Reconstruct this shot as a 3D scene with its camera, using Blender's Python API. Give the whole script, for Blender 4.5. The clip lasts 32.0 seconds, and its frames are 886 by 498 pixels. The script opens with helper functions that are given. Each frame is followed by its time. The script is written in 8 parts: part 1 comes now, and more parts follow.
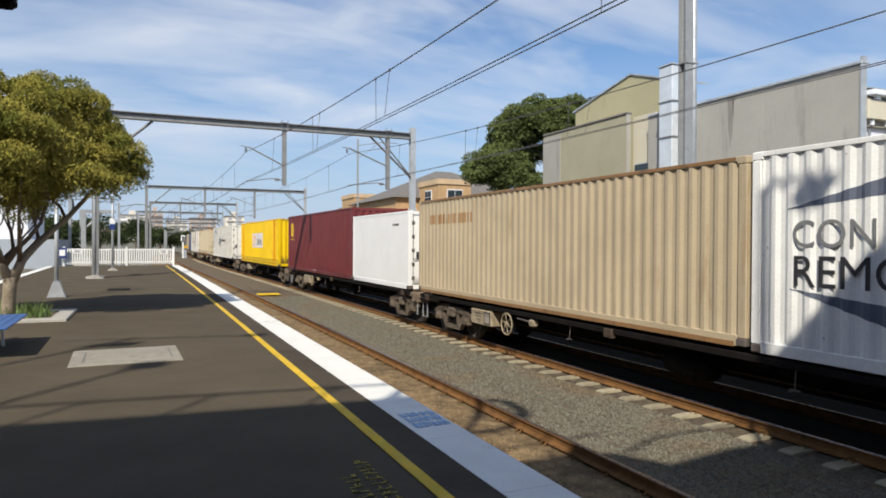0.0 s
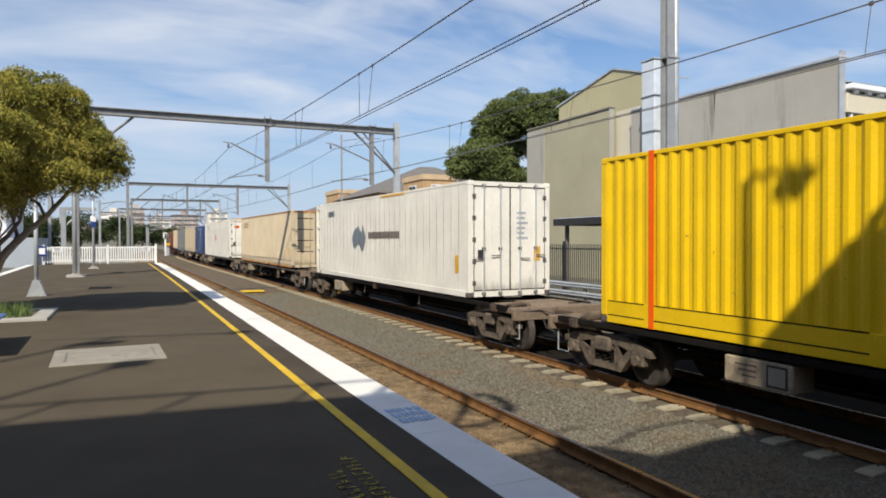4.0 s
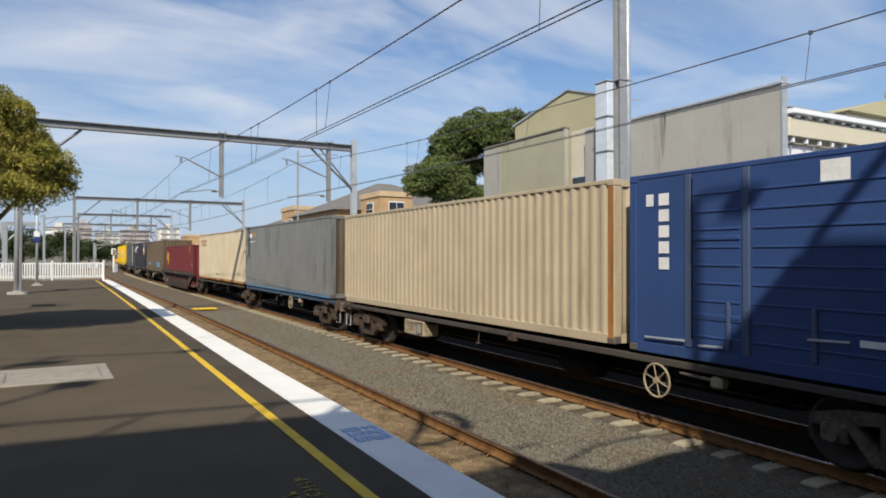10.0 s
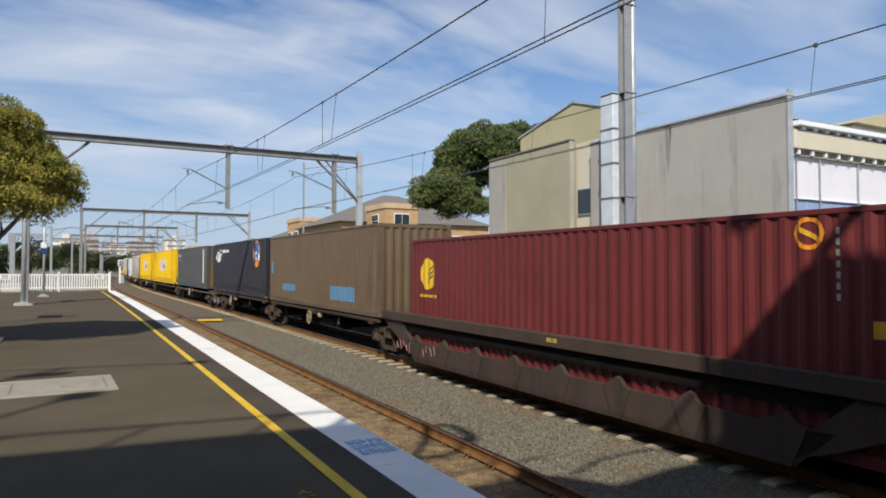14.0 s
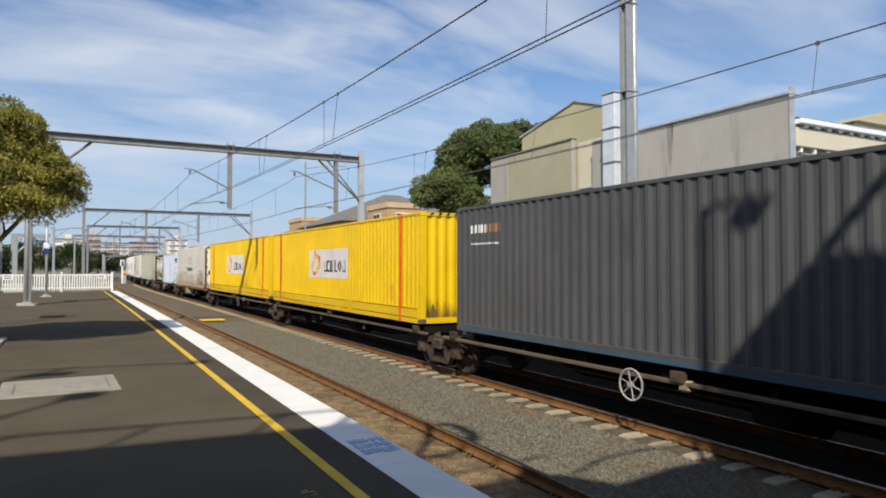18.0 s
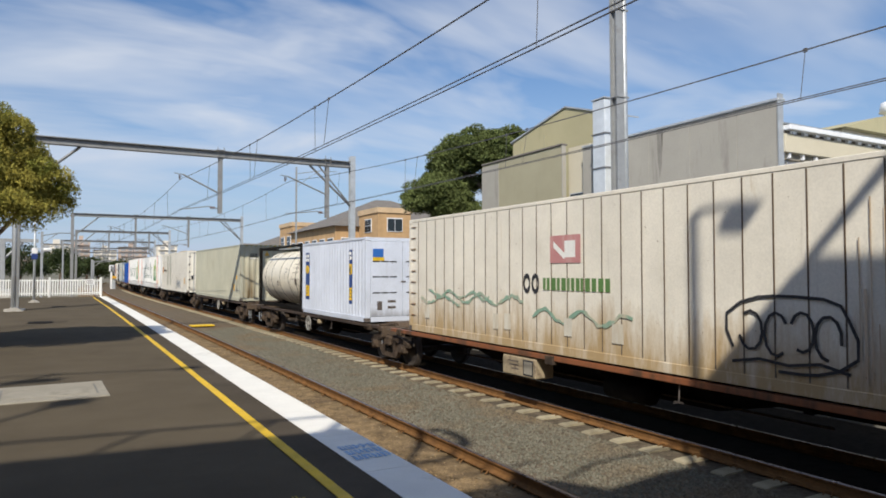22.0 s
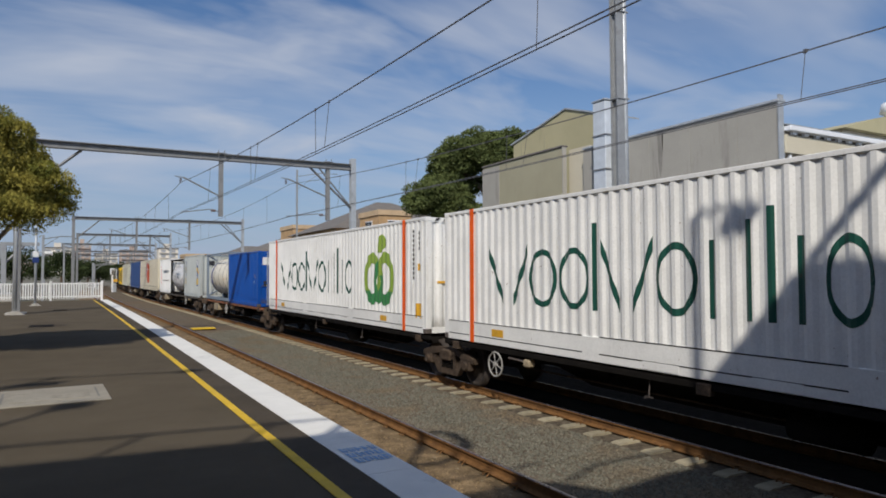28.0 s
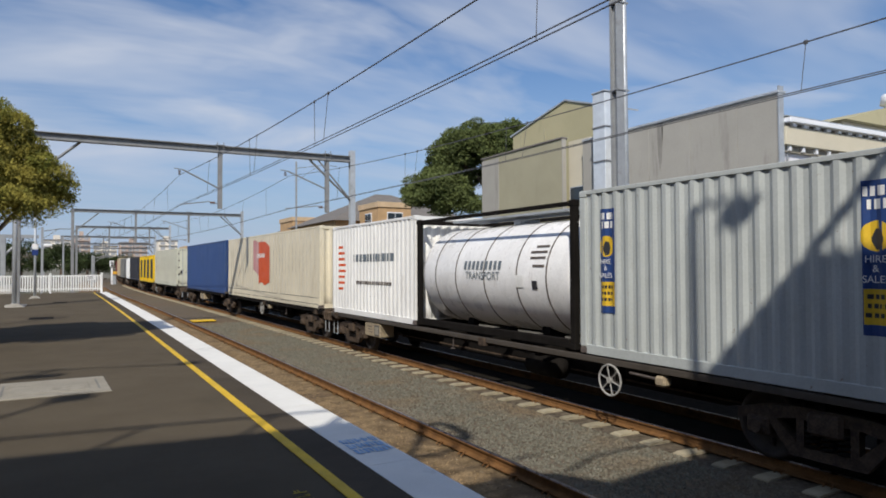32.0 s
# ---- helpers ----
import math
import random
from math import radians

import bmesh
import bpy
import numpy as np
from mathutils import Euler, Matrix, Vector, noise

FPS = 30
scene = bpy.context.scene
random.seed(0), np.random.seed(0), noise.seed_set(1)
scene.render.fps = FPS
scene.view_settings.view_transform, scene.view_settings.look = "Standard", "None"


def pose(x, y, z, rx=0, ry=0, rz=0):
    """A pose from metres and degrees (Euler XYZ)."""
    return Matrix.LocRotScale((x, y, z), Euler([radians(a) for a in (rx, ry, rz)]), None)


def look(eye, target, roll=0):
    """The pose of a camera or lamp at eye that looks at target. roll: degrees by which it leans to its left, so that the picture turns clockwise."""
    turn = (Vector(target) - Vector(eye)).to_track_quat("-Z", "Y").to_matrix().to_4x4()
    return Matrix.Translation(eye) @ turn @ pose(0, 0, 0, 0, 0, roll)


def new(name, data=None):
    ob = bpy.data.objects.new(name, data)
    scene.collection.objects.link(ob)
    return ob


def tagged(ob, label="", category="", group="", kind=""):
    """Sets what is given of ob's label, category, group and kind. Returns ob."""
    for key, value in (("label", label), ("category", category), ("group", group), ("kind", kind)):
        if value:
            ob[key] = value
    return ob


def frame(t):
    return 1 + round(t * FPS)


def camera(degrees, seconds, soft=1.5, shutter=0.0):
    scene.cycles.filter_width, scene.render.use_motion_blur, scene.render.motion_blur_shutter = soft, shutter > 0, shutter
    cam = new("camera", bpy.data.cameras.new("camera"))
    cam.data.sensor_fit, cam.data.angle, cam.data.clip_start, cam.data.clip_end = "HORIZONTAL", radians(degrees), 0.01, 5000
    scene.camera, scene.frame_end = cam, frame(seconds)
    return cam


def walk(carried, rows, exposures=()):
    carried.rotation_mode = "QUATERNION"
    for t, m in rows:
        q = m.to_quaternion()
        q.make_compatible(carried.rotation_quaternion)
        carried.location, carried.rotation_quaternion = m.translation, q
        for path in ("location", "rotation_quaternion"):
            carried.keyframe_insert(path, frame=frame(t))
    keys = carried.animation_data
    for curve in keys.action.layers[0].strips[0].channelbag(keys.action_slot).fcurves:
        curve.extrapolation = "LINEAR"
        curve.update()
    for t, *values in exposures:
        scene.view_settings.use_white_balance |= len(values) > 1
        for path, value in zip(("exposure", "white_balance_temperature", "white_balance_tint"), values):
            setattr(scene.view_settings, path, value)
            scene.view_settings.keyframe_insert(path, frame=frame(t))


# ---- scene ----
# ---------------------------------------------------------------- camera
EYE = (0.0, 0.0, 1.518)


def aim(yaw, pitch, roll):
    """The camera's pose from degrees: yaw clockwise from the track's line, pitch up, roll to the left."""
    a, b = radians(yaw), radians(pitch)
    to = (EYE[0] + math.sin(a) * math.cos(b), EYE[1] + math.cos(a) * math.cos(b), EYE[2] + math.sin(b))
    return look(EYE, to, roll)


cam = camera(67.01, 32.0, soft=1.8)
walk(cam, [
    (0, aim(23.98, -0.27, 0.21)),
    (0.5, aim(23.96, -0.25, -0.07)),
    (1, aim(23.84, -0.20, -0.13)),
    (1.5, aim(23.77, -0.17, -0.11)),
    (2, aim(23.64, -0.27, -0.09)),
    (2.5, aim(23.57, -0.35, -0.07)),
    (3, aim(23.68, -0.37, 0.10)),
    (3.5, aim(24.07, -0.56, -0.06)),
    (5.5, aim(29.70, -0.37, -0.21)),
    (6, aim(29.93, -0.28, -0.21)),
    (6.5, aim(29.82, -0.12, -0.10)),
    (7, aim(29.48, 0.05, -0.14)),
    (7.5, aim(29.33, 0.21, -0.07)),
    (8, aim(29.37, 0.35, 0.03)),
    (8.5, aim(29.34, 0.56, 0.03)),
    (9, aim(29.14, 0.71, -0.13)),
    (9.5, aim(28.98, 0.73, -0.04)),
    (10, aim(28.95, 0.78, -0.05)),
    (10.5, aim(28.82, 0.95, 0.03)),
    (11, aim(28.58, 1.19, 0.01)),
    (11.5, aim(28.41, 1.27, -0.01)),
    (12, aim(28.45, 1.39, -0.14)),
    (12.5, aim(28.57, 1.54, -0.00)),
    (13, aim(28.56, 1.65, 0.07)),
    (13.5, aim(28.51, 1.67, -0.01)),
    (14, aim(28.50, 1.79, 0.04)),
    (14.5, aim(28.44, 1.82, 0.19)),
    (16.5, aim(28.05, 1.66, 0.20)),
    (17, aim(28.14, 1.76, 0.23)),
    (17.5, aim(28.18, 1.77, -0.08)),
    (18, aim(28.34, 1.73, -0.10)),
    (18.5, aim(28.49, 1.74, -0.22)),
    (19, aim(28.75, 1.92, -0.20)),
    (19.5, aim(28.91, 2.19, -0.22)),
    (20, aim(28.97, 2.18, -0.18)),
    (20.5, aim(29.06, 2.14, -0.08)),
    (21, aim(29.15, 2.07, -0.15)),
    (21.5, aim(29.17, 2.17, -0.17)),
    (22, aim(29.10, 2.17, -0.13)),
    (22.5, aim(29.17, 2.11, -0.35)),
    (23, aim(29.37, 2.06, -0.36)),
    (23.5, aim(29.57, 2.18, -0.45)),
    (24, aim(29.56, 2.29, -0.51)),
    (24.5, aim(29.39, 2.32, -0.44)),
    (25, aim(29.31, 2.28, -0.36)),
    (25.5, aim(29.31, 2.26, -0.46)),
    (27.5, aim(28.96, 2.36, -0.20)),
    (28, aim(29.03, 2.35, -0.32)),
    (28.5, aim(29.06, 2.32, -0.21)),
    (29, aim(28.96, 2.23, -0.38)),
    (29.5, aim(28.93, 2.13, -0.28)),
    (30, aim(29.00, 2.01, -0.45)),
    (30.5, aim(29.10, 1.95, -0.42)),
    (31, aim(29.08, 1.92, -0.43)),
    (31.5, aim(29.04, 1.77, -0.33)),
    (32, aim(29.07, 1.67, -0.37)),], exposures=[
    (0, 0.06, 6670, 7), (3, 0.12, 6740, 7.5), (6, 0.0, 6740, 7.5), (10, 0.0, 6700, 7.5), (12, 0.05, 6700, 8), (14, -0.02, 6660, 8), (19, 0.03, 6680, 7.5), (22, -0.03, 6680, 7.5), (25, -0.05, 6660, 7.5),
    (27.5, -0.42, 6480, 9), (30, -0.58, 6440, 10), (31, -0.32, 6460, 9), (32, -0.26, 6460, 9)])

# ---------------------------------------------------------------- world and sun
SUN_WAY = Vector((0.453, 0.589, -0.669)).normalized()


def make_world():
    w = bpy.data.worlds.new("sky")
    scene.world = w
    w.use_nodes = True
    nt = w.node_tree
    nt.nodes.clear()
    out = nt.nodes.new("ShaderNodeOutputWorld")
    bg = nt.nodes.new("ShaderNodeBackground")
    bg.inputs["Strength"].default_value = 0.094
    sky = nt.nodes.new("ShaderNodeTexSky")
    sky.sky_type, sky.sun_disc = "NISHITA", False
    sky.sun_elevation = math.asin(-SUN_WAY.z)
    sky.sun_rotation = math.atan2(-SUN_WAY.x, -SUN_WAY.y)
    sky.air_density, sky.dust_density, sky.ozone_density = 1.25, 0.3, 4.0
    co = nt.nodes.new("ShaderNodeTexCoord")
    sep = nt.nodes.new("ShaderNodeSeparateXYZ")
    nt.links.new(co.outputs["Generated"], sep.inputs[0])
    up = nt.nodes.new("ShaderNodeMath")
    up.operation = "ADD"
    up.inputs[1].default_value = 0.16
    nt.links.new(sep.outputs["Z"], up.inputs[0])
    mx = nt.nodes.new("ShaderNodeMath")
    mx.operation = "MAXIMUM"
    mx.inputs[1].default_value = 0.05
    nt.links.new(up.outputs[0], mx.inputs[0])
    com = nt.nodes.new("ShaderNodeCombineXYZ")
    for axis in "XY":
        dv = nt.nodes.new("ShaderNodeMath")
        dv.operation = "DIVIDE"
        nt.links.new(sep.outputs[axis], dv.inputs[0])
        nt.links.new(mx.outputs[0], dv.inputs[1])
        nt.links.new(dv.outputs[0], com.inputs[axis])
    cover = None
    for rot, scale, size, lo, hi, amount in ((25, (0.6, 1.7, 1), 0.75, 0.48, 0.70, 0.95), (-5, (0.5, 2.0, 1), 1.5, 0.52, 0.80, 0.6),
                                             (35, (0.8, 1.25, 1), 1.15, 0.50, 0.72, 0.9)):
        mp = nt.nodes.new("ShaderNodeMapping")
        mp.inputs["Rotation"].default_value[2] = radians(rot)
        mp.inputs["Scale"].default_value = scale
        nt.links.new(com.outputs[0], mp.inputs[0])
        nz = nt.nodes.new("ShaderNodeTexNoise")
        nz.inputs["Scale"].default_value = size
        nz.inputs["Detail"].default_value = 5
        nz.inputs["Roughness"].default_value = 0.52
        nz.inputs["Distortion"].default_value = 0.4
        nt.links.new(mp.outputs[0], nz.inputs["Vector"])
        mr = nt.nodes.new("ShaderNodeMapRange")
        mr.inputs["From Min"].default_value, mr.inputs["From Max"].default_value = lo, hi
        mr.inputs["To Max"].default_value = amount
        nt.links.new(nz.outputs["Fac"], mr.inputs[0])
        if cover is None:
            cover = mr.outputs[0]
        else:
            mm = nt.nodes.new("ShaderNodeMath")
            mm.operation = "MAXIMUM"
            nt.links.new(cover, mm.inputs[0])
            nt.links.new(mr.outputs[0], mm.inputs[1])
            cover = mm.outputs[0]
    mix = nt.nodes.new("ShaderNodeMix")
    mix.data_type = "RGBA"
    nt.links.new(cover, mix.inputs["Factor"])
    tint = nt.nodes.new("ShaderNodeMix")
    tint.data_type, tint.blend_type = "RGBA", "MULTIPLY"
    tint.inputs["Factor"].default_value = 1.0
    nt.links.new(sky.outputs[0], tint.inputs["A"])
    tint.inputs["B"].default_value = (0.87, 1.0, 1.22, 1)
    nt.links.new(tint.outputs["Result"], mix.inputs["A"])
    mix.inputs["B"].default_value = (8.2, 8.6, 9.6, 1)
    low = nt.nodes.new("ShaderNodeMapRange")
    low.inputs["From Min"].default_value, low.inputs["From Max"].default_value = 0.02, 0.30
    low.inputs["To Min"].default_value, low.inputs["To Max"].default_value = 0.8, 0.0
    nt.links.new(sep.outputs["Z"], low.inputs[0])
    haze = nt.nodes.new("ShaderNodeMix")
    haze.data_type = "RGBA"
    nt.links.new(low.outputs[0], haze.inputs["Factor"])
    nt.links.new(mix.outputs["Result"], haze.inputs["A"])
    haze.inputs["B"].default_value = (4.6, 5.8, 8.2, 1)
    nt.links.new(haze.outputs["Result"], bg.inputs["Color"])
    nt.links.new(bg.outputs[0], out.inputs["Surface"])


make_world()
sun = new("sun", bpy.data.lights.new("sun", "SUN"))
sun.data.energy, sun.data.angle, sun.data.color = 4.9, radians(0.55), (1.0, 0.93, 0.83)
sun.matrix_world = look((-40, -50, 60), (-40 + SUN_WAY.x, -50 + SUN_WAY.y, 60 + SUN_WAY.z))

# ---------------------------------------------------------------- the line of the railway
LEFT_BEND, RIGHT_BEND, TURN = -0.00045, 0.0008, 60.0
TRACK_1, TRACK_2, RAIL_TOP = 4.33, 8.976, -1.05


def bend(y):
    """How far the line has swung sideways at y."""
    a, b = min(max(y, 0.0), TURN), max(y - TURN, 0.0)
    return LEFT_BEND * a * a / 2 + LEFT_BEND * TURN * b + RIGHT_BEND * b * b / 2


def rise(y):
    """The gentle climb of the line."""
    return 0.005 * min(max(y, 0.0), 130.0)


def spot(x, y, z):
    return (x + bend(y), y, z + rise(y))


# ---------------------------------------------------------------- mesh building
class Shape:
    """Gathers vertices and faces of one part."""

    def __init__(self):
        self.v, self.f = [], []

    def add(self, verts, faces):
        n = len(self.v)
        self.v += [tuple(p) for p in verts]
        self.f += [tuple(i + n for i in face) for face in faces]
        return self

    def box(self, x0, x1, y0, y1, z0, z1):
        v = [(x, y, z) for z in (z0, z1) for y in (y0, y1) for x in (x0, x1)]
        return self.add(v, [(0, 2, 3, 1), (4, 5, 7, 6), (0, 1, 5, 4), (2, 6, 7, 3), (0, 4, 6, 2), (1, 3, 7, 5)])

    def bevel_box(self, x0, x1, y0, y1, z0, z1, b=0.02):
        """A box with chamfered edges all round."""
        v, f = [], []
        for z, i in ((z0, b), (z0 + b, 0), (z1 - b, 0), (z1, b)):
            xs, ys = (x0 + i, x1 - i), (y0 + i, y1 - i)
            c = b if i == 0 else b * 0.5
            v += [(xs[0] + c, ys[0], z), (xs[1] - c, ys[0], z), (xs[1], ys[0] + c, z), (xs[1], ys[1] - c, z),
                  (xs[1] - c, ys[1], z), (xs[0] + c, ys[1], z), (xs[0], ys[1] - c, z), (xs[0], ys[0] + c, z)]
        f.append(tuple(range(7, -1, -1)))
        f.append(tuple(range(24, 32)))
        for k in range(3):
            for i in range(8):
                j = (i + 1) % 8
                f.append((8 * k + i, 8 * k + j, 8 * k + 8 + j, 8 * k + 8 + i))
        return self.add(v, f)

    def prism(self, outline, axis, a, b):
        """A flat outline pushed along an axis from a to b."""
        n = len(outline)
        put = {"x": lambda p, d: (d, p[0], p[1]), "y": lambda p, d: (p[0], d, p[1]), "z": lambda p, d: (p[0], p[1], d)}[axis]
        v = [put(p, a) for p in outline] + [put(p, b) for p in outline]
        f = [tuple(range(n)), tuple(range(2 * n - 1, n - 1, -1))]
        f += [(i, i + n, (i + 1) % n + n, (i + 1) % n) for i in range(n)]
        return self.add(v, f)

    def tube(self, points, radius, sides=8, caps=True):
        """A round bar along points; radius may be a list."""
        pts = [Vector(p) for p in points]
        rad = radius if isinstance(radius, (list, tuple)) else [radius] * len(pts)
        v, f = [], []
        side = None
        for k, p in enumerate(pts):
            ahead = (pts[min(k + 1, len(pts) - 1)] - pts[max(k - 1, 0)]).normalized()
            if side is None:
                side = ahead.cross(Vector((0, 0, 1)) if abs(ahead.z) < 0.95 else Vector((1, 0, 0))).normalized()
            side = (side - ahead * side.dot(ahead)).normalized()
            over = side.cross(ahead)
            for i in range(sides):
                a = 2 * math.pi * i / sides
                v.append(p + rad[k] * (math.cos(a) * side + math.sin(a) * over))
        for k in range(len(pts) - 1):
            for i in range(sides):
                j = (i + 1) % sides
                f.append((k * sides + i, k * sides + j, (k + 1) * sides + j, (k + 1) * sides + i))
        if caps:
            f.append(tuple(range(sides - 1, -1, -1)))
            f.append(tuple(range((len(pts) - 1) * sides, len(pts) * sides)))
        return self.add(v, f)

    def ring(self, centre, radius, thick, axis="x", sides=20, tube=6):
        v, f = [], []
        for i in range(sides):
            a = 2 * math.pi * i / sides
            for k in range(tube):
                b = 2 * math.pi * k / tube
                r, o = radius + thick * math.cos(b), thick * math.sin(b)
                p = {"x": (o, r * math.cos(a), r * math.sin(a)), "y": (r * math.cos(a), o, r * math.sin(a)), "z": (r * math.cos(a), r * math.sin(a), o)}[axis]
                v.append(Vector(centre) + Vector(p))
        for i in range(sides):
            for k in range(tube):
                f.append((i * tube + k, i * tube + (k + 1) % tube, ((i + 1) % sides) * tube + (k + 1) % tube, ((i + 1) % sides) * tube + k))
        return self.add(v, f)

    def lathe(self, profile, axis="x", sides=24, centre=(0, 0, 0)):
        """A profile of (along, radius) spun round an axis."""
        v, f = [], []
        n = len(profile)
        for i in range(sides):
            a = 2 * math.pi * i / sides
            for d, r in profile:
                p = {"x": (d, r * math.cos(a), r * math.sin(a)), "y": (r * math.cos(a), d, r * math.sin(a)), "z": (r * math.cos(a), r * math.sin(a), d)}[axis]
                v.append(Vector(centre) + Vector(p))
        for i in range(sides):
            for k in range(n - 1):
                j = (i + 1) % sides
                f.append((i * n + k, j * n + k, j * n + k + 1, i * n + k + 1))
        return self.add(v, f)

    def mesh(self, name, smooth=False):
        me = bpy.data.meshes.new(name)
        me.from_pydata(self.v, [], self.f)
        me.validate()
        bm = bmesh.new()
        bm.from_mesh(me)
        bmesh.ops.recalc_face_normals(bm, faces=bm.faces[:])
        bm.to_mesh(me)
        bm.free()
        if smooth:
            for p in me.polygons:
                p.use_smooth = True
        return me


def part(name, shape, material, parent=None, label="", smooth=False):
    """Links a shape (or a mesh already made) as one mesh object under a thing."""
    me = shape.mesh(name, smooth) if isinstance(shape, Shape) else shape
    if material and not me.materials:
        me.materials.append(material)
    ob = new(name, me)
    if parent:
        ob.parent = parent
    if label:
        tagged(ob, label)
    return ob


def thing(name, label, category, group="", kind="", at=(0, 0, 0), turn=0):
    ob = new(name)
    ob.empty_display_size = 0.2
    ob.matrix_world = pose(*at, 0, 0, turn)
    return tagged(ob, label, category, group, kind)


# ---------------------------------------------------------------- materials
def material(name, colour, rough=0.7, metal=0.0, vary=0.15, scale=6.0, grain=60.0, bump=0.0, stain=None, stain_size=1.5, stain_from=0.52, streak=False,
             island=0.0, spread=0.0, gloss=0.5, chips=None, seep=None):
    m = bpy.data.materials.new(name)
    m.use_nodes = True
    nt = m.node_tree
    bs = nt.nodes["Principled BSDF"]
    bs.inputs["Roughness"].default_value, bs.inputs["Metallic"].default_value = rough, metal
    bs.inputs["Specular IOR Level"].default_value = gloss
    co = nt.nodes.new("ShaderNodeTexCoord")

    def noise_at(size, detail=4.0, squash=None, rough_=0.6):
        n = nt.nodes.new("ShaderNodeTexNoise")
        n.inputs["Scale"].default_value, n.inputs["Detail"].default_value, n.inputs["Roughness"].default_value = size, detail, rough_
        if squash:
            mp = nt.nodes.new("ShaderNodeMapping")
            mp.inputs["Scale"].default_value = squash
            nt.links.new(co.outputs["Object"], mp.inputs[0])
            nt.links.new(mp.outputs[0], n.inputs["Vector"])
        else:
            nt.links.new(co.outputs["Object"], n.inputs["Vector"])
        return n.outputs["Fac"]

    def ranged(fac, lo, hi, a, b):
        mr = nt.nodes.new("ShaderNodeMapRange")
        for key, value in zip(("From Min", "From Max", "To Min", "To Max"), (lo, hi, a, b)):
            mr.inputs[key].default_value = value
        nt.links.new(fac, mr.inputs[0])
        return mr.outputs[0]

    def mixed(fac, a, b, blend="MIX"):
        mx = nt.nodes.new("ShaderNodeMix")
        mx.data_type, mx.blend_type = "RGBA", blend
        for key, value in (("Factor", fac), ("A", a), ("B", b)):
            if isinstance(value, (tuple, float, int)):
                mx.inputs[key].default_value = value
            else:
                nt.links.new(value, mx.inputs[key])
        return mx.outputs["Result"]

    def grey(value):
        cc = nt.nodes.new("ShaderNodeCombineColor")
        for i in range(3):
            nt.links.new(value, cc.inputs[i])
        return cc.outputs[0]

    base = (*colour, 1)
    large = ranged(noise_at(scale, 5), 0.3, 0.7, 1 - vary, 1 + vary)
    fine = ranged(noise_at(grain, 3), 0.3, 0.7, 1 - vary * 0.6, 1 + vary * 0.6)
    col = mixed(1.0, base, grey(large), "MULTIPLY")
    col = mixed(1.0, col, grey(fine), "MULTIPLY")
    if stain:
        squash = (1.0, 1.0, 0.16) if streak else None
        fac = ranged(noise_at(stain_size, 6, squash, 0.7), stain_from, stain_from + 0.16, 0.0, 0.85)
        col = mixed(fac, col, (*stain, 1))
    if chips:
        spots = ranged(noise_at(7.5, 6, None, 0.72), 0.655, 0.70, 0.0, 0.8)
        runs = ranged(noise_at(5.0, 5, (1.0, 1.0, 0.07), 0.7), 0.62, 0.74, 0.0, 0.45)
        col = mixed(spots, mixed(runs, col, (*[c * 0.55 + d * 0.45 for c, d in zip(colour, chips)], 1)), (*chips, 1))
    if seep:
        tone, height, *bands = seep
        xyz = nt.nodes.new("ShaderNodeSeparateXYZ")
        nt.links.new(co.outputs["Object"], xyz.inputs[0])
        reach = nt.nodes.new("ShaderNodeMath")
        reach.operation = "SUBTRACT"
        nt.links.new(ranged(noise_at(2.6, 6, (1.0, 1.0, 0.22), 0.7), 0.25, 0.75, 0.0, 1.0), reach.inputs[0])
        nt.links.new(ranged(xyz.outputs[2], 0.15, height, 0.0, 1.0), reach.inputs[1])
        if bands:
            mask = None
            for centre, half, top in bands:
                off = nt.nodes.new("ShaderNodeMath")
                off.operation, off.inputs[1].default_value = "SUBTRACT", centre
                nt.links.new(xyz.outputs[0], off.inputs[0])
                away = nt.nodes.new("ShaderNodeMath")
                away.operation = "ABSOLUTE"
                nt.links.new(off.outputs[0], away.inputs[0])
                run = nt.nodes.new("ShaderNodeMath")
                run.operation = "MULTIPLY"
                nt.links.new(ranged(away.outputs[0], half * 0.25, half, 1.0, 0.0), run.inputs[0])
                nt.links.new(ranged(xyz.outputs[2], top * 0.25, top, 1.0, 0.0), run.inputs[1])
                both = run
                if mask:
                    both = nt.nodes.new("ShaderNodeMath")
                    both.operation = "MAXIMUM"
                    nt.links.new(mask.outputs[0], both.inputs[0])
                    nt.links.new(run.outputs[0], both.inputs[1])
                mask = both
            patchy = nt.nodes.new("ShaderNodeMath")
            patchy.operation = "MULTIPLY"
            nt.links.new(mask.outputs[0], patchy.inputs[0])
            nt.links.new(ranged(noise_at(6.0, 6, (1.0, 1.0, 0.10), 0.7), 0.3, 0.6, 0.45, 1.0), patchy.inputs[1])
            col = mixed(patchy.outputs[0], col, (*tone, 1))
        else:
            col = mixed(ranged(reach.outputs[0], -0.15, 0.55, 0.0, 0.85), col, (*tone, 1))
    if island:
        geo = nt.nodes.new("ShaderNodeNewGeometry")
        col = mixed(1.0, col, grey(ranged(geo.outputs["Random Per Island"], 0, 1, 1 - island, 1 + island)), "MULTIPLY")
    if spread:
        info = nt.nodes.new("ShaderNodeObjectInfo")
        col = mixed(1.0, col, grey(ranged(info.outputs["Random"], 0, 1, 1 - spread, 1 + spread)), "MULTIPLY")
    nt.links.new(col, bs.inputs["Base Color"])
    nt.links.new(ranged(noise_at(scale * 2.3, 4), 0.3, 0.7, max(rough - 0.1, 0.05), min(rough + 0.1, 1)), bs.inputs["Roughness"])
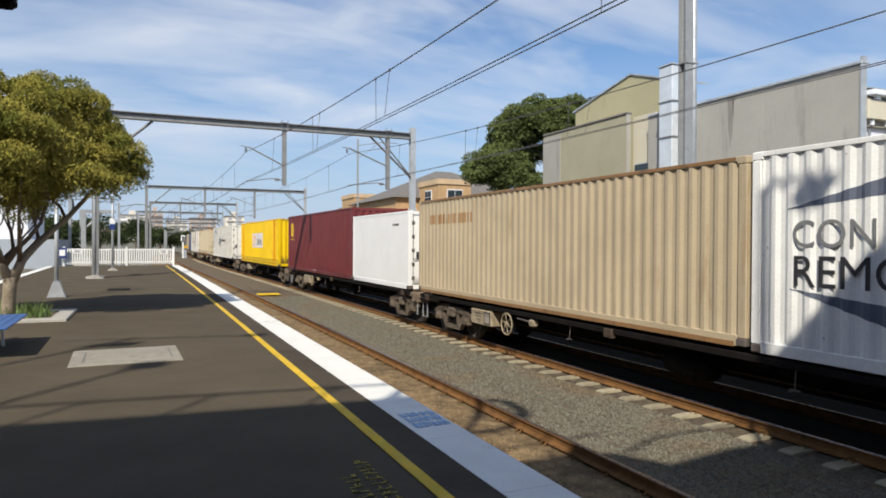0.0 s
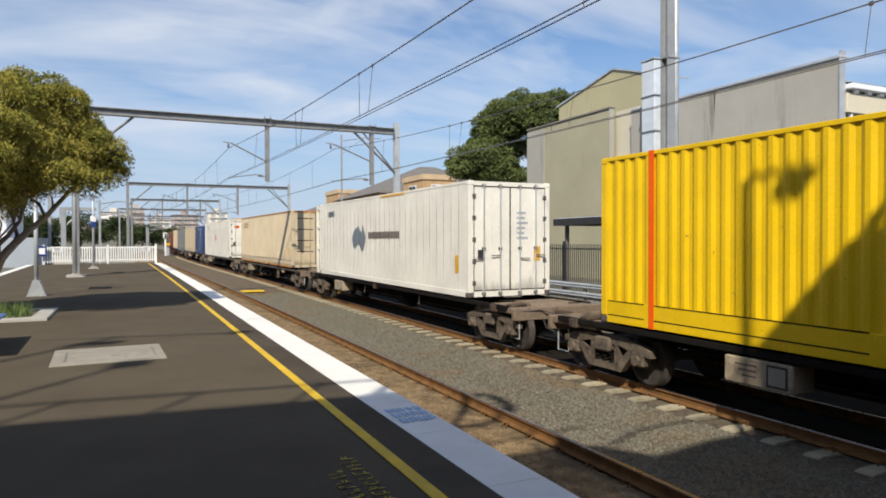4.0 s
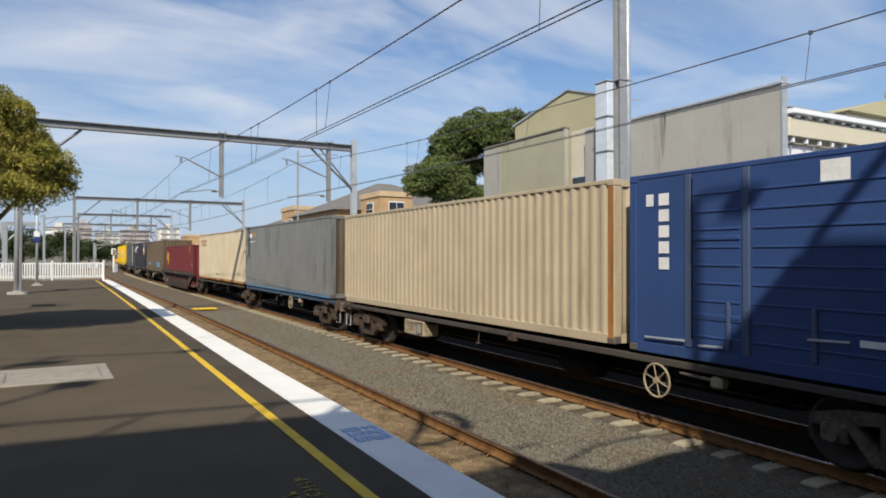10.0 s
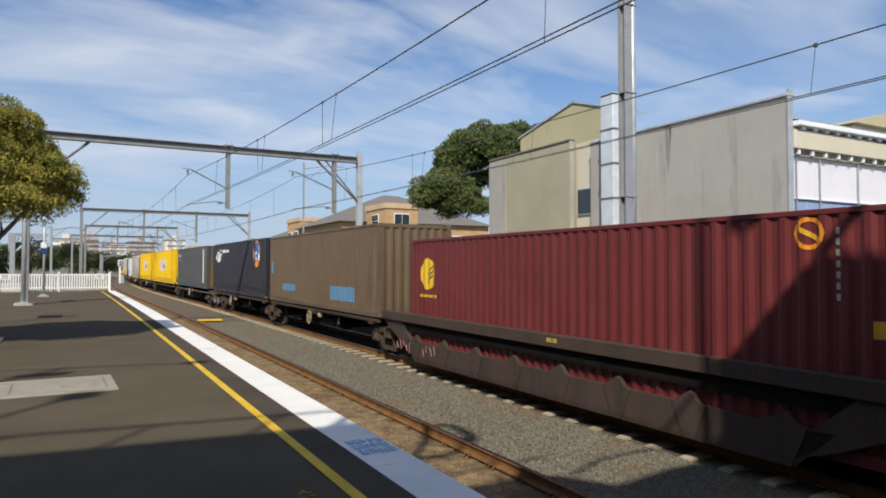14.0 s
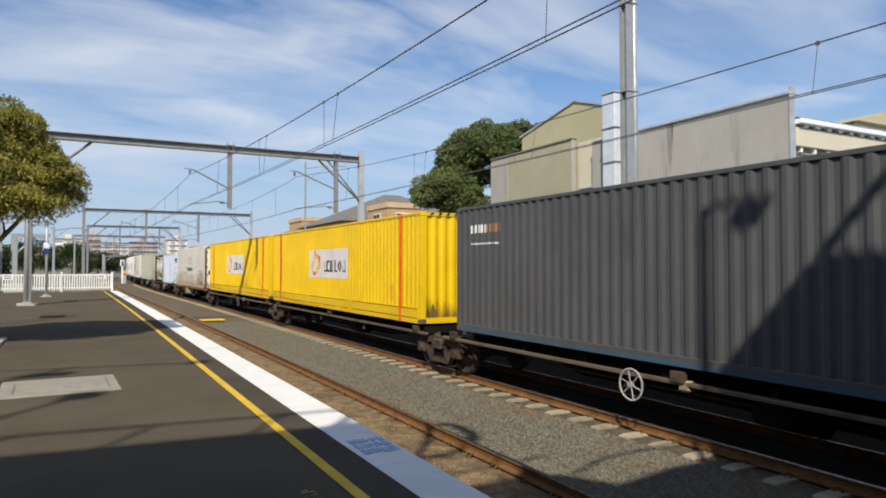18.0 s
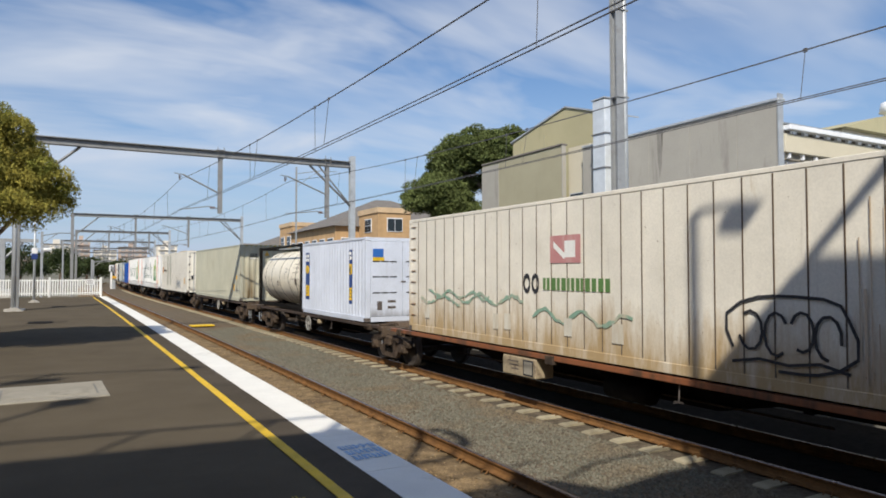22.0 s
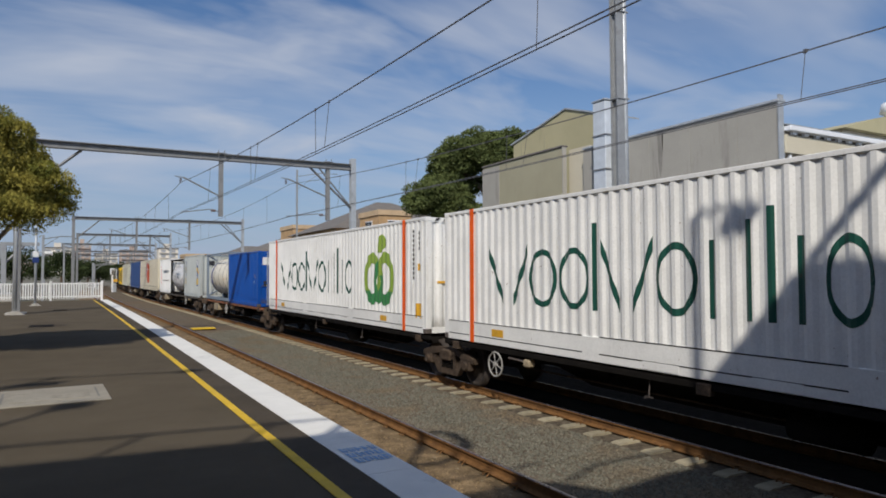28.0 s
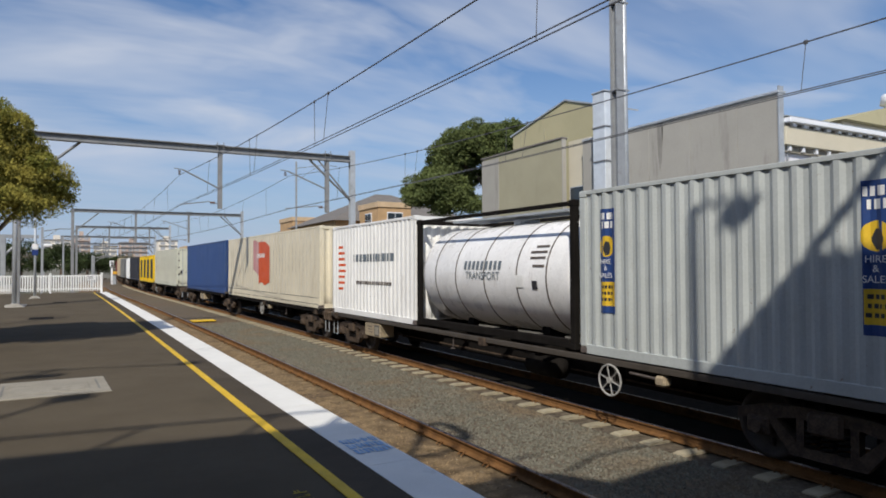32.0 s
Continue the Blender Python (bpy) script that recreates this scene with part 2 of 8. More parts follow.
    if bump:
        bp = nt.nodes.new("ShaderNodeBump")
        bp.inputs["Strength"].default_value, bp.inputs["Distance"].default_value = bump, 0.02
        nt.links.new(noise_at(grain, 5), bp.inputs["Height"])
        nt.links.new(bp.outputs[0], bs.inputs["Normal"])
    return m


RUST, GRIME = (0.16, 0.075, 0.035), (0.05, 0.043, 0.036)
M, COATS = {}, {}


def paint(name, colour, stain=GRIME, amount=0.6, rough=0.45, vary=0.10, seep=None):
    """Weathered container paint with streaks running down."""
    if name not in M:
        M[name] = material(name, colour, rough, 0, vary, 0.9, 30, 0.03, stain, 2.2, amount, True, chips=RUST, gloss=0.35, seep=seep)
        COATS[name] = (colour, stain, amount, rough, vary)
    return M[name]


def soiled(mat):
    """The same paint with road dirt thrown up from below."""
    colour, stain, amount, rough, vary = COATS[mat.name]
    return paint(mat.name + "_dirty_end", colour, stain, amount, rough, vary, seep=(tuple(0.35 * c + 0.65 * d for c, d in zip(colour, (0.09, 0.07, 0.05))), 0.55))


M["asphalt"] = material("platform_asphalt", (0.106, 0.087, 0.062), 0.95, 0, 0.13, 0.8, 90, 0.5, (0.080, 0.066, 0.049), 0.45, 0.55, gloss=0.05)
M["white_edge"] = material("white_edge_paint", (0.79, 0.775, 0.725), 0.75, 0, 0.06, 2, 70, 0.2, (0.48, 0.46, 0.43), 1.1, 0.60)
M["yellow_line"] = material("yellow_line_paint", (0.68, 0.44, 0.022), 0.7, 0, 0.14, 3, 70, 0.2, (0.18, 0.13, 0.05), 2.4, 0.62)
M["blue_mark"] = material("blue_marking_paint", (0.26, 0.44, 0.68), 0.7, 0, 0.2, 8, 60, 0.1, (0.62, 0.66, 0.68), 11, 0.50)
M["worn_yellow"] = material("worn_yellow_writing", (0.50, 0.38, 0.07), 0.85, 0, 0.3, 8, 60, 0.3, (0.075, 0.065, 0.053), 13, 0.45, gloss=0.1)
M["coping_side"] = material("platform_face_concrete", (0.20, 0.19, 0.17), 0.9, 0, 0.2, 1, 40, 0.4)
M["concrete"] = material("pale_concrete", (0.42, 0.40, 0.36), 0.88, 0, 0.14, 1.4, 60, 0.3, (0.25, 0.23, 0.2), 1.6, 0.56)
M["sleeper"] = material("sleeper_concrete", (0.40, 0.35, 0.245), 0.9, 0, 0.15, 4, 60, 0.35, (0.22, 0.175, 0.115), 3, 0.55, spread=0.15, gloss=0.15)
M["ballast_bed"] = material("ballast_bed", (0.140, 0.115, 0.085), 0.95, 0, 0.4, 9, 34, 1.0, (0.15, 0.108, 0.072), 0.16, 0.47, gloss=0.1)
M["ballast_dirty"] = material("rusty_ballast_bed", (0.215, 0.152, 0.085), 0.95, 0, 0.45, 4, 30, 1.0, (0.105, 0.074, 0.048), 0.9, 0.49, gloss=0.1)
M["stones"] = material("ballast_stones", (0.155, 0.148, 0.118), 0.95, 0, 0.2, 20, 80, 0.3, (0.175, 0.128, 0.08), 0.42, 0.50, island=0.26, gloss=0.08)
M["stones_brown"] = material("rusty_ballast_stones", (0.22, 0.155, 0.085), 0.95, 0, 0.25, 20, 80, 0.3, island=0.5, gloss=0.1)
M["rail_side"] = material("rusty_rail", (0.185, 0.094, 0.036), 0.9, 0.0, 0.25, 4, 50, 0.3, (0.11, 0.058, 0.028), 3, 0.5, gloss=0.15)
M["rail_head"] = material("polished_rail_head", (0.20, 0.175, 0.18), 0.3, 1.0, 0.1, 5, 40)
M["ground"] = material("rail_side_ground", (0.16, 0.145, 0.11), 0.95, 0, 0.3, 0.25, 8, 0.4, (0.07, 0.10, 0.035), 0.08, 0.5)
M["grass"] = material("grass_blades", (0.10, 0.15, 0.04), 0.8, 0, 0.3, 2, 20, island=0.4)
M["duct_metal"] = material("bright_duct_sheet", (0.66, 0.70, 0.74), 0.38, 0.25, 0.1, 2, 30, 0.03)
M["galv"] = material("galvanised_steel", (0.47, 0.50, 0.53), 0.5, 0.4, 0.14, 2.5, 40, 0.05, (0.26, 0.27, 0.28), 2, 0.56)
M["mast_steel"] = material("dull_mast_steel", (0.33, 0.345, 0.36), 0.6, 0.3, 0.16, 2, 40, 0.05, (0.2, 0.19, 0.18), 2, 0.56)
M["gantry"] = material("weathered_gantry_steel", (0.23, 0.235, 0.24), 0.65, 0.2, 0.18, 2, 40, 0.05, (0.11, 0.095, 0.085), 2, 0.56)
M["wire"] = material("overhead_wire", (0.105, 0.105, 0.115), 0.6, 0.3, 0.1)
M["insulator"] = material("porcelain_insulator", (0.16, 0.10, 0.08), 0.3)
M["white_fence"] = material("white_fence_paint", (0.80, 0.80, 0.78), 0.55, 0, 0.05, 5, 40, 0.05, (0.5, 0.48, 0.44), 4, 0.66)
M["black_fence"] = material("black_fence_paint", (0.025, 0.027, 0.03), 0.5, 0, 0.1)
M["sign_blue"] = material("blue_sign_enamel", (0.02, 0.045, 0.18), 0.4, 0, 0.05)
M["white_sign"] = material("white_sign_enamel", (0.8, 0.8, 0.8), 0.45, 0, 0.04)
M["bench_blue"] = material("blue_bench_paint", (0.06, 0.14, 0.36), 0.4, 0, 0.08, 4, 40, 0.02, (0.2, 0.22, 0.3), 4, 0.62)
M["bark"] = material("tree_bark", (0.17, 0.125, 0.09), 0.9, 0, 0.3, 6, 40, 0.8)
M["leaf_gold"] = material("yellow_green_leaves", (0.31, 0.27, 0.06), 0.7, 0, 0.3, 1.1, 12, island=0.18, stain=(0.11, 0.14, 0.03), stain_size=1.2, stain_from=0.47, gloss=0.08)
M["leaf_dark"] = material("dark_green_leaves", (0.112, 0.138, 0.046), 0.65, 0, 0.3, 0.6, 6, island=0.35, stain=(0.072, 0.098, 0.032), stain_size=0.5, stain_from=0.50, gloss=0.15)
M["leaf_far"] = material("far_foliage", (0.045, 0.062, 0.024), 0.75, 0, 0.3, 0.2, 2, island=0.4, gloss=0.1)
M["cast"] = material("cast_bogie_steel", (0.080, 0.058, 0.042), 0.9, 0.0, 0.35, 5, 40, 0.3, (0.038, 0.029, 0.024), 4, 0.47, gloss=0.15)
# near-black ballast colour that stands in for the shade under the train
M["train_shade"] = material("shade_black_ballast", (0.020, 0.017, 0.014), 0.95, 0, 0.3, 5, 30, 1.0, gloss=0.05)
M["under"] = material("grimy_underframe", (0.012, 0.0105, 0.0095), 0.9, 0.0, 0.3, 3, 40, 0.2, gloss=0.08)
M["wheel"] = material("wheel_steel", (0.06, 0.05, 0.044), 0.7, 0.2, 0.2, 6, 40, 0.1, gloss=0.3)
M["casting"] = material("corner_casting_steel", (0.12, 0.10, 0.09), 0.7, 0.2, 0.2)
M["hose"] = material("black_rubber_hose", (0.02, 0.02, 0.02), 0.6)
M["strap"] = material("orange_strap_paint", (0.86, 0.12, 0.006), 0.55, 0, 0.1, 3, 30, 0.02, gloss=0.25)
M["amber"] = material("amber_label", (0.70, 0.38, 0.03), 0.5, 0, 0.15, 6)
M["ink"] = material("dark_lettering", (0.03, 0.03, 0.035), 0.5, 0, 0.1)
M["ink_white"] = material("white_lettering", (0.78, 0.78, 0.76), 0.5, 0, 0.1, stain=(0.3, 0.3, 0.3), stain_size=6, stain_from=0.6)
M["glass"] = material("dark_window_glass", (0.03, 0.04, 0.05), 0.08, 0.0, 0.05)
M["handwheel"] = material("dusty_cream_handwheel_paint", (0.38, 0.31, 0.21), 0.75, 0, 0.25, 6, 40, 0.05, (0.15, 0.11, 0.08), 6, 0.52, gloss=0.15)
M["wheel_grey"] = material("worn_pale_grey_wheel_paint", (0.40, 0.39, 0.365), 0.7, 0, 0.2, 6, 40, 0.05, (0.2, 0.18, 0.16), 6, 0.54, gloss=0.2)
M["green_paint"] = material("grey_green_cabinet_paint", (0.19, 0.235, 0.19), 0.6, 0, 0.12, 2, 30, 0.03, (0.07, 0.08, 0.06), 2, 0.56)
M["pale_cabinet"] = material("pale_cabinet_paint", (0.40, 0.41, 0.34), 0.6, 0, 0.1, 2, 30, 0.03, (0.24, 0.22, 0.17), 2, 0.56)
M["shelter_dark"] = material("dark_shelter_fascia", (0.028, 0.028, 0.031), 0.85, 0, 0.1, 2, 20)
M["dusty_deck"] = material("dusty_brown_deck_steel", (0.115, 0.085, 0.062), 0.95, 0.0, 0.35, 3, 40, 0.3, (0.055, 0.041, 0.032), 3, 0.48, gloss=0.1)
M["asphalt_strip"] = material("edge_asphalt", (0.088, 0.073, 0.056), 0.95, 0, 0.15, 0.9, 90, 0.5, (0.066, 0.056, 0.045), 0.6, 0.52, gloss=0.05)
M["cast_dusty"] = material("dust_coated_bogie_steel", (0.135, 0.108, 0.082), 0.92, 0.0, 0.35, 5, 40, 0.3, (0.055, 0.043, 0.034), 4, 0.50, gloss=0.1)
M["deck_dusty"] = material("dust_coated_deck_steel", (0.21, 0.16, 0.118), 0.95, 0.0, 0.35, 3, 40, 0.3, (0.085, 0.065, 0.05), 3, 0.50, gloss=0.1)
M["lid"] = material("weathered_lid_concrete", (0.31, 0.285, 0.235), 0.92, 0, 0.16, 1.4, 60, 0.3, (0.19, 0.17, 0.14), 1.8, 0.54, gloss=0.1)


# ---------------------------------------------------------------- ground, platform, tracks
def steps(a, b, d):
    n = max(1, round((b - a) / d))
    return [a + (b - a) * i / n for i in range(n + 1)]


def sweep(outline, ys, closed=True):
    """An outline of (x, z) carried along the line of the railway."""
    s, n = Shape(), len(outline)
    v = [spot(x, y, z) for y in ys for x, z in outline]
    f = []
    for k in range(len(ys) - 1):
        for i in range(n if closed else n - 1):
            j = (i + 1) % n
            f.append((k * n + i, k * n + j, (k + 1) * n + j, (k + 1) * n + i))
    if closed:
        f += [tuple(range(n)), tuple(range((len(ys) - 1) * n, len(ys) * n))]
    return s.add(v, f)


def land(x, y):
    """Height of the ground sheet."""
    base = -1.34 + rise(y)
    u = x - bend(y)
    right = min(max((u - 12.9) / 0.6, 0), 1) * 0.92
    left = min(max((-5.6 - u) / 1.2, 0), 1) * 0.75
    hill = min(max((y - 190) / 500, 0), 1) * 9
    return base + (right + left) * min(max((260 - y) / 60, 0), 1) + hill


def build_ground():
    xs = [-3000, -1200, -500, -200, -90, -40, -20, -12, -8, -6.8, -6.2, -5.6, -5.0, -2, 2, 4, 6, 8, 10, 11.5, 12.9, 13.2, 13.5, 15, 18, 25, 40, 80, 180, 500, 1200, 3000]
    ys = [-3000, -1200, -500, -200, -90, -40, -20, -10] + steps(0, 140, 5) + [160, 190, 230, 300, 400, 550, 700, 1200, 3000]
    s = Shape()
    v = [(x + (bend(y) if abs(x) < 60 and y < 260 else 0), y, land(x + bend(y), y)) for y in ys for x in xs]
    n = len(xs)
    s.add(v, [(r * n + i, r * n + i + 1, (r + 1) * n + i + 1, (r + 1) * n + i) for r in range(len(ys) - 1) for i in range(n - 1)])
    tagged(part("ground", s, M["ground"], smooth=True), "bare railway-side earth with patches of grass", "ground", kind="structure")


build_ground()
YS_LINE = steps(-60, 0, 10) + steps(2.5, 230, 2.5)

platform = tagged(part("platform", sweep([(-4.75, 0.0), (1.975, 0.0), (1.975, -0.16), (2.22, -0.18), (2.22, -1.4), (-4.6, -1.4)], steps(-60, 45.5, 2.5)), M["asphalt"]),
                  "dark grey asphalt station platform with patches", "platform", kind="structure")
tagged(part("yellow_line", sweep([(1.595, 0.003), (1.595, 0.009), (1.68, 0.009), (1.68, 0.003)], steps(-30, 44.6, 2.4)), M["yellow_line"], platform),
       "worn yellow safety line painted on asphalt")
coping_ys = steps(-12, 45.4, 1.2)
for i, (a, b) in enumerate(zip(coping_ys, coping_ys[1:])):
    part("edge_stone", sweep([(1.975, -0.16), (1.975, 0.006), (2.375, 0.006), (2.398, -0.015), (2.398, -0.16)], [a + 0.003, b - 0.003]), M["white_edge"], platform)
part("edge_strip", sweep([(1.683, -0.01), (1.683, 0.004), (1.972, 0.004), (1.972, -0.01)], steps(-12, 45.4, 2.4)), M["asphalt_strip"], platform, "darker asphalt between the yellow line and the edge")
part("far_edge_strip", sweep([(-4.80, -0.16), (-4.80, 0.007), (-4.46, 0.007), (-4.46, -0.1)], steps(-20, 45.4, 2.5)), M["white_edge"], platform, "white painted strip along the far platform edge")

# drain pit lid, utility covers and floor writing
pit = thing("pit_lid", "pale concrete pit lid with steel lifting slots set in asphalt", "pit lid", at=(-0.19, 9.77, rise(9.8)), turn=2)
part("slab", Shape().bevel_box(-0.68, 0.62, -0.64, 0.66, -0.02, 0.012, 0.008), M["lid"], pit)
part("inner_panel", Shape().bevel_box(-0.45, 0.40, -0.42, 0.44, 0.010, 0.018, 0.003), M["lid"], pit)
for x in (-0.53, 0.50):
    part("lifting_slot", Shape().box(x - 0.012, x + 0.012, -0.42, 0.40, 0.013, 0.0165), M["coping_side"], pit, "grey recessed slot")
for (x, y, w, d) in ((-0.75, 23.2, 0.62, 1.0), (-0.4, 33.2, 0.5, 0.8)):
    c = thing("utility_cover", "dark cast utility cover flush with the asphalt", "cover", "utility covers", at=(x, y, rise(y)))
    part("cover_plate", Shape().bevel_box(-w / 2, w / 2, -d / 2, d / 2, -0.01, 0.008, 0.003), M["under"], c)
    part("cover_rim", Shape().box(-w / 2 - 0.04, w / 2 + 0.04, -d / 2 - 0.04, d / 2 + 0.04, -0.02, 0.004), M["asphalt_strip"], c)
wr = thing("platform_writing", "worn yellow floor writing, no longer readable", "marking", at=(0, 0, rise(4.2)))
for row_x, y0, y1 in ((1.30, 3.62, 4.46), (1.15, 3.55, 4.27)):
    random.seed(int(row_x * 100))
    y = y0
    while y < y1 - 0.03:
        d = random.uniform(0.05, 0.085)
        for dx, ln, wd in ((0.0, 0.10, 0.014), (random.choice((0.0, 0.045, 0.088)), 0.012, d * 0.8), (random.choice((0.02, 0.07)), 0.012, d * 0.7)):
            part("bar", Shape().box(row_x + dx, row_x + dx + ln, y, y + wd, 0.0045, 0.0055), M["worn_yellow"], wr)
        y += d + 0.022
bw = thing("edge_writing", "worn blue writing on the white platform edge, not readable", "marking", at=(2.19, 5.24, rise(5.24) + 0.011))
for r, glyphs in enumerate((5, 4, 4)):
    random.seed(r * 7 + 1)
    wide = 0.33 / glyphs
    for k in range(glyphs):
        x, y = -0.165 + k * wide, 0.16 - r * 0.17
        part("bar", Shape().box(x, x + wide * 0.34, y, y + 0.13, 0, 0.0015), M["blue_mark"], bw)
        u = random.choice((0.0, 0.05, 0.10))
        part("bar", Shape().box(x + wide * 0.34, x + wide * 0.78, y + u, y + u + 0.035, 0, 0.0013), M["blue_mark"], bw)
        if random.random() < 0.6:
            part("bar", Shape().box(x + wide * 0.56, x + wide * 0.80, y + 0.02, y + 0.125, 0, 0.0011), M["blue_mark"], bw)

# ballast
bed = tagged(part("ballast_bed", sweep([(5.35, -1.345), (5.35, -1.235), (6.2, -1.25), (7.2, -1.245), (10.4, -1.24), (11.6, -1.345)], YS_LINE), M["ballast_bed"]),
             "grey crushed-stone ballast between and under the tracks", "ballast", kind="structure")
tagged(part("ballast_bed", sweep([(2.1, -1.345), (2.1, -1.25), (3.6, -1.26), (5.348, -1.237), (5.348, -1.345)], YS_LINE), M["ballast_dirty"]),
              "rusty brown fouled ballast along the platform", "ballast", kind="structure")


# strip over the sleepers that carries the train's shade as colour
tagged(part("oily_strip", sweep([(8.33, -1.25), (8.33, -1.203), (9.64, -1.203), (9.66, -1.212), (11.4, -1.212), (12.8, -1.30), (12.8, -1.345), (9.63, -1.25)], YS_LINE), M["train_shade"]), "ballast coloured near black for the train's shade", "ballast", kind="structure")


def stones(name, x0, x1, y0, y1, count, z, size, mat, seed):
    rng = np.random.default_rng(seed)
    base = np.array([(1, 0, 0), (-1, 0, 0), (0, 1, 0), (0, -1, 0), (0, 0, 1), (0, 0, -1)], float)
    tri = np.array([(0, 2, 4), (2, 1, 4), (1, 3, 4), (3, 0, 4), (2, 0, 5), (1, 2, 5), (3, 1, 5), (0, 3, 5)])
    u = rng.random(count) ** 1.35
    ys = y0 + (y1 - y0) * u
    xs = rng.uniform(x0, x1, count)
    sc = rng.uniform(0.5, 1.0, (count, 1, 3)) * size * rng.uniform(0.7, 1.3, (count, 1, 1))
    ang = rng.uniform(0, 6.28, count)
    q = base[None] * sc + rng.normal(0, size * 0.16, (count, 6, 3))
    ca, sa = np.cos(ang)[:, None], np.sin(ang)[:, None]
    x = q[..., 0] * ca - q[..., 1] * sa
    y = q[..., 0] * sa + q[..., 1] * ca
    shift = np.array([bend(a) for a in ys])
    up = np.array([rise(a) for a in ys])
    v = np.stack([x + (xs + shift)[:, None], y + ys[:, None], q[..., 2] + (z + up)[:, None]], -1).reshape(-1, 3)
    f = (tri[None] + 6 * np.arange(count)[:, None, None]).reshape(-1, 3)
    me = bpy.data.meshes.new(name)
    me.from_pydata(v.tolist(), [], f.tolist())
    return tagged(part(name, me, mat), "loose crushed stones of the track ballast", "ballast", kind="stuff")


stones("ballast_stones", 5.36, 7.70, 2, 34, 42000, -1.242, 0.024, M["stones"], 1)
stones("ballast_stones", 2.5, 5.3, 2, 34, 17000, -1.252, 0.022, M["stones_brown"], 2)


def rail(x, name, y0=-70, y1=230):
    outline = [(-0.07, 0), (-0.07, 0.012), (-0.02, 0.03), (-0.009, 0.045), (-0.009, 0.115), (-0.034, 0.128), (-0.034, 0.150), (0.034, 0.150), (0.034, 0.128),
               (0.009, 0.115), (0.009, 0.045), (0.02, 0.03), (0.07, 0.012), (0.07, 0)]
    t = thing(name, "rusty steel running rail with a polished head", "rail", "running rails", "structure")
    ys = steps(y0, 0, 10) + steps(2.5, y1, 2.5)
    part("web", sweep([(x + a, RAIL_TOP - 0.158 + b) for a, b in outline], ys), M["rail_side"], t)
    part("head", sweep([(x - 0.026, RAIL_TOP - 0.009), (x - 0.020, RAIL_TOP), (x + 0.020, RAIL_TOP), (x + 0.026, RAIL_TOP - 0.009)], ys), M["rail_head"], t, "polished running surface")


for track in (TRACK_1, TRACK_2):
    for side in (-0.7525, 0.7525):
        rail(track + side, "rail")

sleeper_mesh = Shape().prism([(-1.25, -0.18), (1.25, -0.18), (1.25, 0.0), (1.16, 0.018), (0.5, 0.018), (0.3, -0.02), (-0.3, -0.02), (-0.5, 0.018), (-1.16, 0.018), (-1.25, 0.0)],
                             "y", -0.11, 0.11).mesh("sleeper")
clip_mesh = Shape().tube([(-0.05, -0.05, 0), (0.0, -0.05, 0.035), (0.045, 0, 0.03), (0.0, 0.05, 0.035), (-0.05, 0.05, 0)], 0.011, 5).mesh("rail_clip")
track_bed = thing("sleepers", "row of pale concrete sleepers half sunk in ballast", "sleepers", kind="structure")
y, n = 1.0, 0
random.seed(3)
while y < 110:
    ob = part("sleeper", sleeper_mesh, M["sleeper"], track_bed)
    ob.matrix_world = Matrix.Translation(spot(TRACK_2 + random.uniform(-0.02, 0.02), y, RAIL_TOP - 0.18)) @ pose(0, 0, 0, 0, 0, random.uniform(-0.6, 0.6))
    if y < 30:
        c = part("rail_clip", clip_mesh, M["rail_side"], track_bed)
        c.matrix_world = Matrix.Translation(spot(TRACK_2 - 0.85, y, RAIL_TOP - 0.155))
        c = part("rail_clip", clip_mesh, M["rail_side"], track_bed)
        c.matrix_world = Matrix.Translation(spot(TRACK_1 + 0.85, y + 0.2, RAIL_TOP - 0.165))
    y += 0.655
old_bed = thing("sleepers", "old dark sleepers nearly buried in fouled ballast", "sleepers", kind="structure")
y = 1.2
while y < 60:
    ob = part("sleeper", sleeper_mesh, M["ballast_dirty"], old_bed)
    ob.matrix_world = Matrix.Translation(spot(TRACK_1, y, RAIL_TOP - 0.212))
    if y < 26:
        for dx in (-0.85, 0.655):
            c = part("rail_clip", clip_mesh, M["cast"], old_bed)
            c.matrix_world = Matrix.Translation(spot(TRACK_1 + dx, y, RAIL_TOP - 0.165))
    y += 0.655
plate = thing("marker_plate", "yellow marker board lying on the ballast", "marker", at=spot(6.06, 35.1, -1.2))
part("board", Shape().bevel_box(-0.55, 0.55, -0.42, 0.42, 0, 0.05, 0.01), M["yellow_line"], plate)
part("bearer", Shape().box(-0.4, 0.4, -0.3, 0.3, -0.05, 0.0), M["under"], plate)


# ---------------------------------------------------------------- overhead line
SUPPORTS = (-24.0, 30.9, 70.4, 99.0, 130.0, 164.0)


def wire_at(y, top, low):
    """Height of a sagging wire between its supports."""
    for a, b in zip(SUPPORTS, SUPPORTS[1:]):
        if a <= y <= b:
            u = (y - a) / (b - a)
            return top - (top - low) * 4 * u * (1 - u) * min(1, ((b - a) / 55) ** 2)
    return top


def stagger(y, amount):
    for k, (a, b) in enumerate(zip(SUPPORTS, SUPPORTS[1:])):
        if a <= y <= b:
            u = (y - a) / (b - a)
            s = (-1) ** k
            return amount * s * (2 * u - 1)
    return 0.0


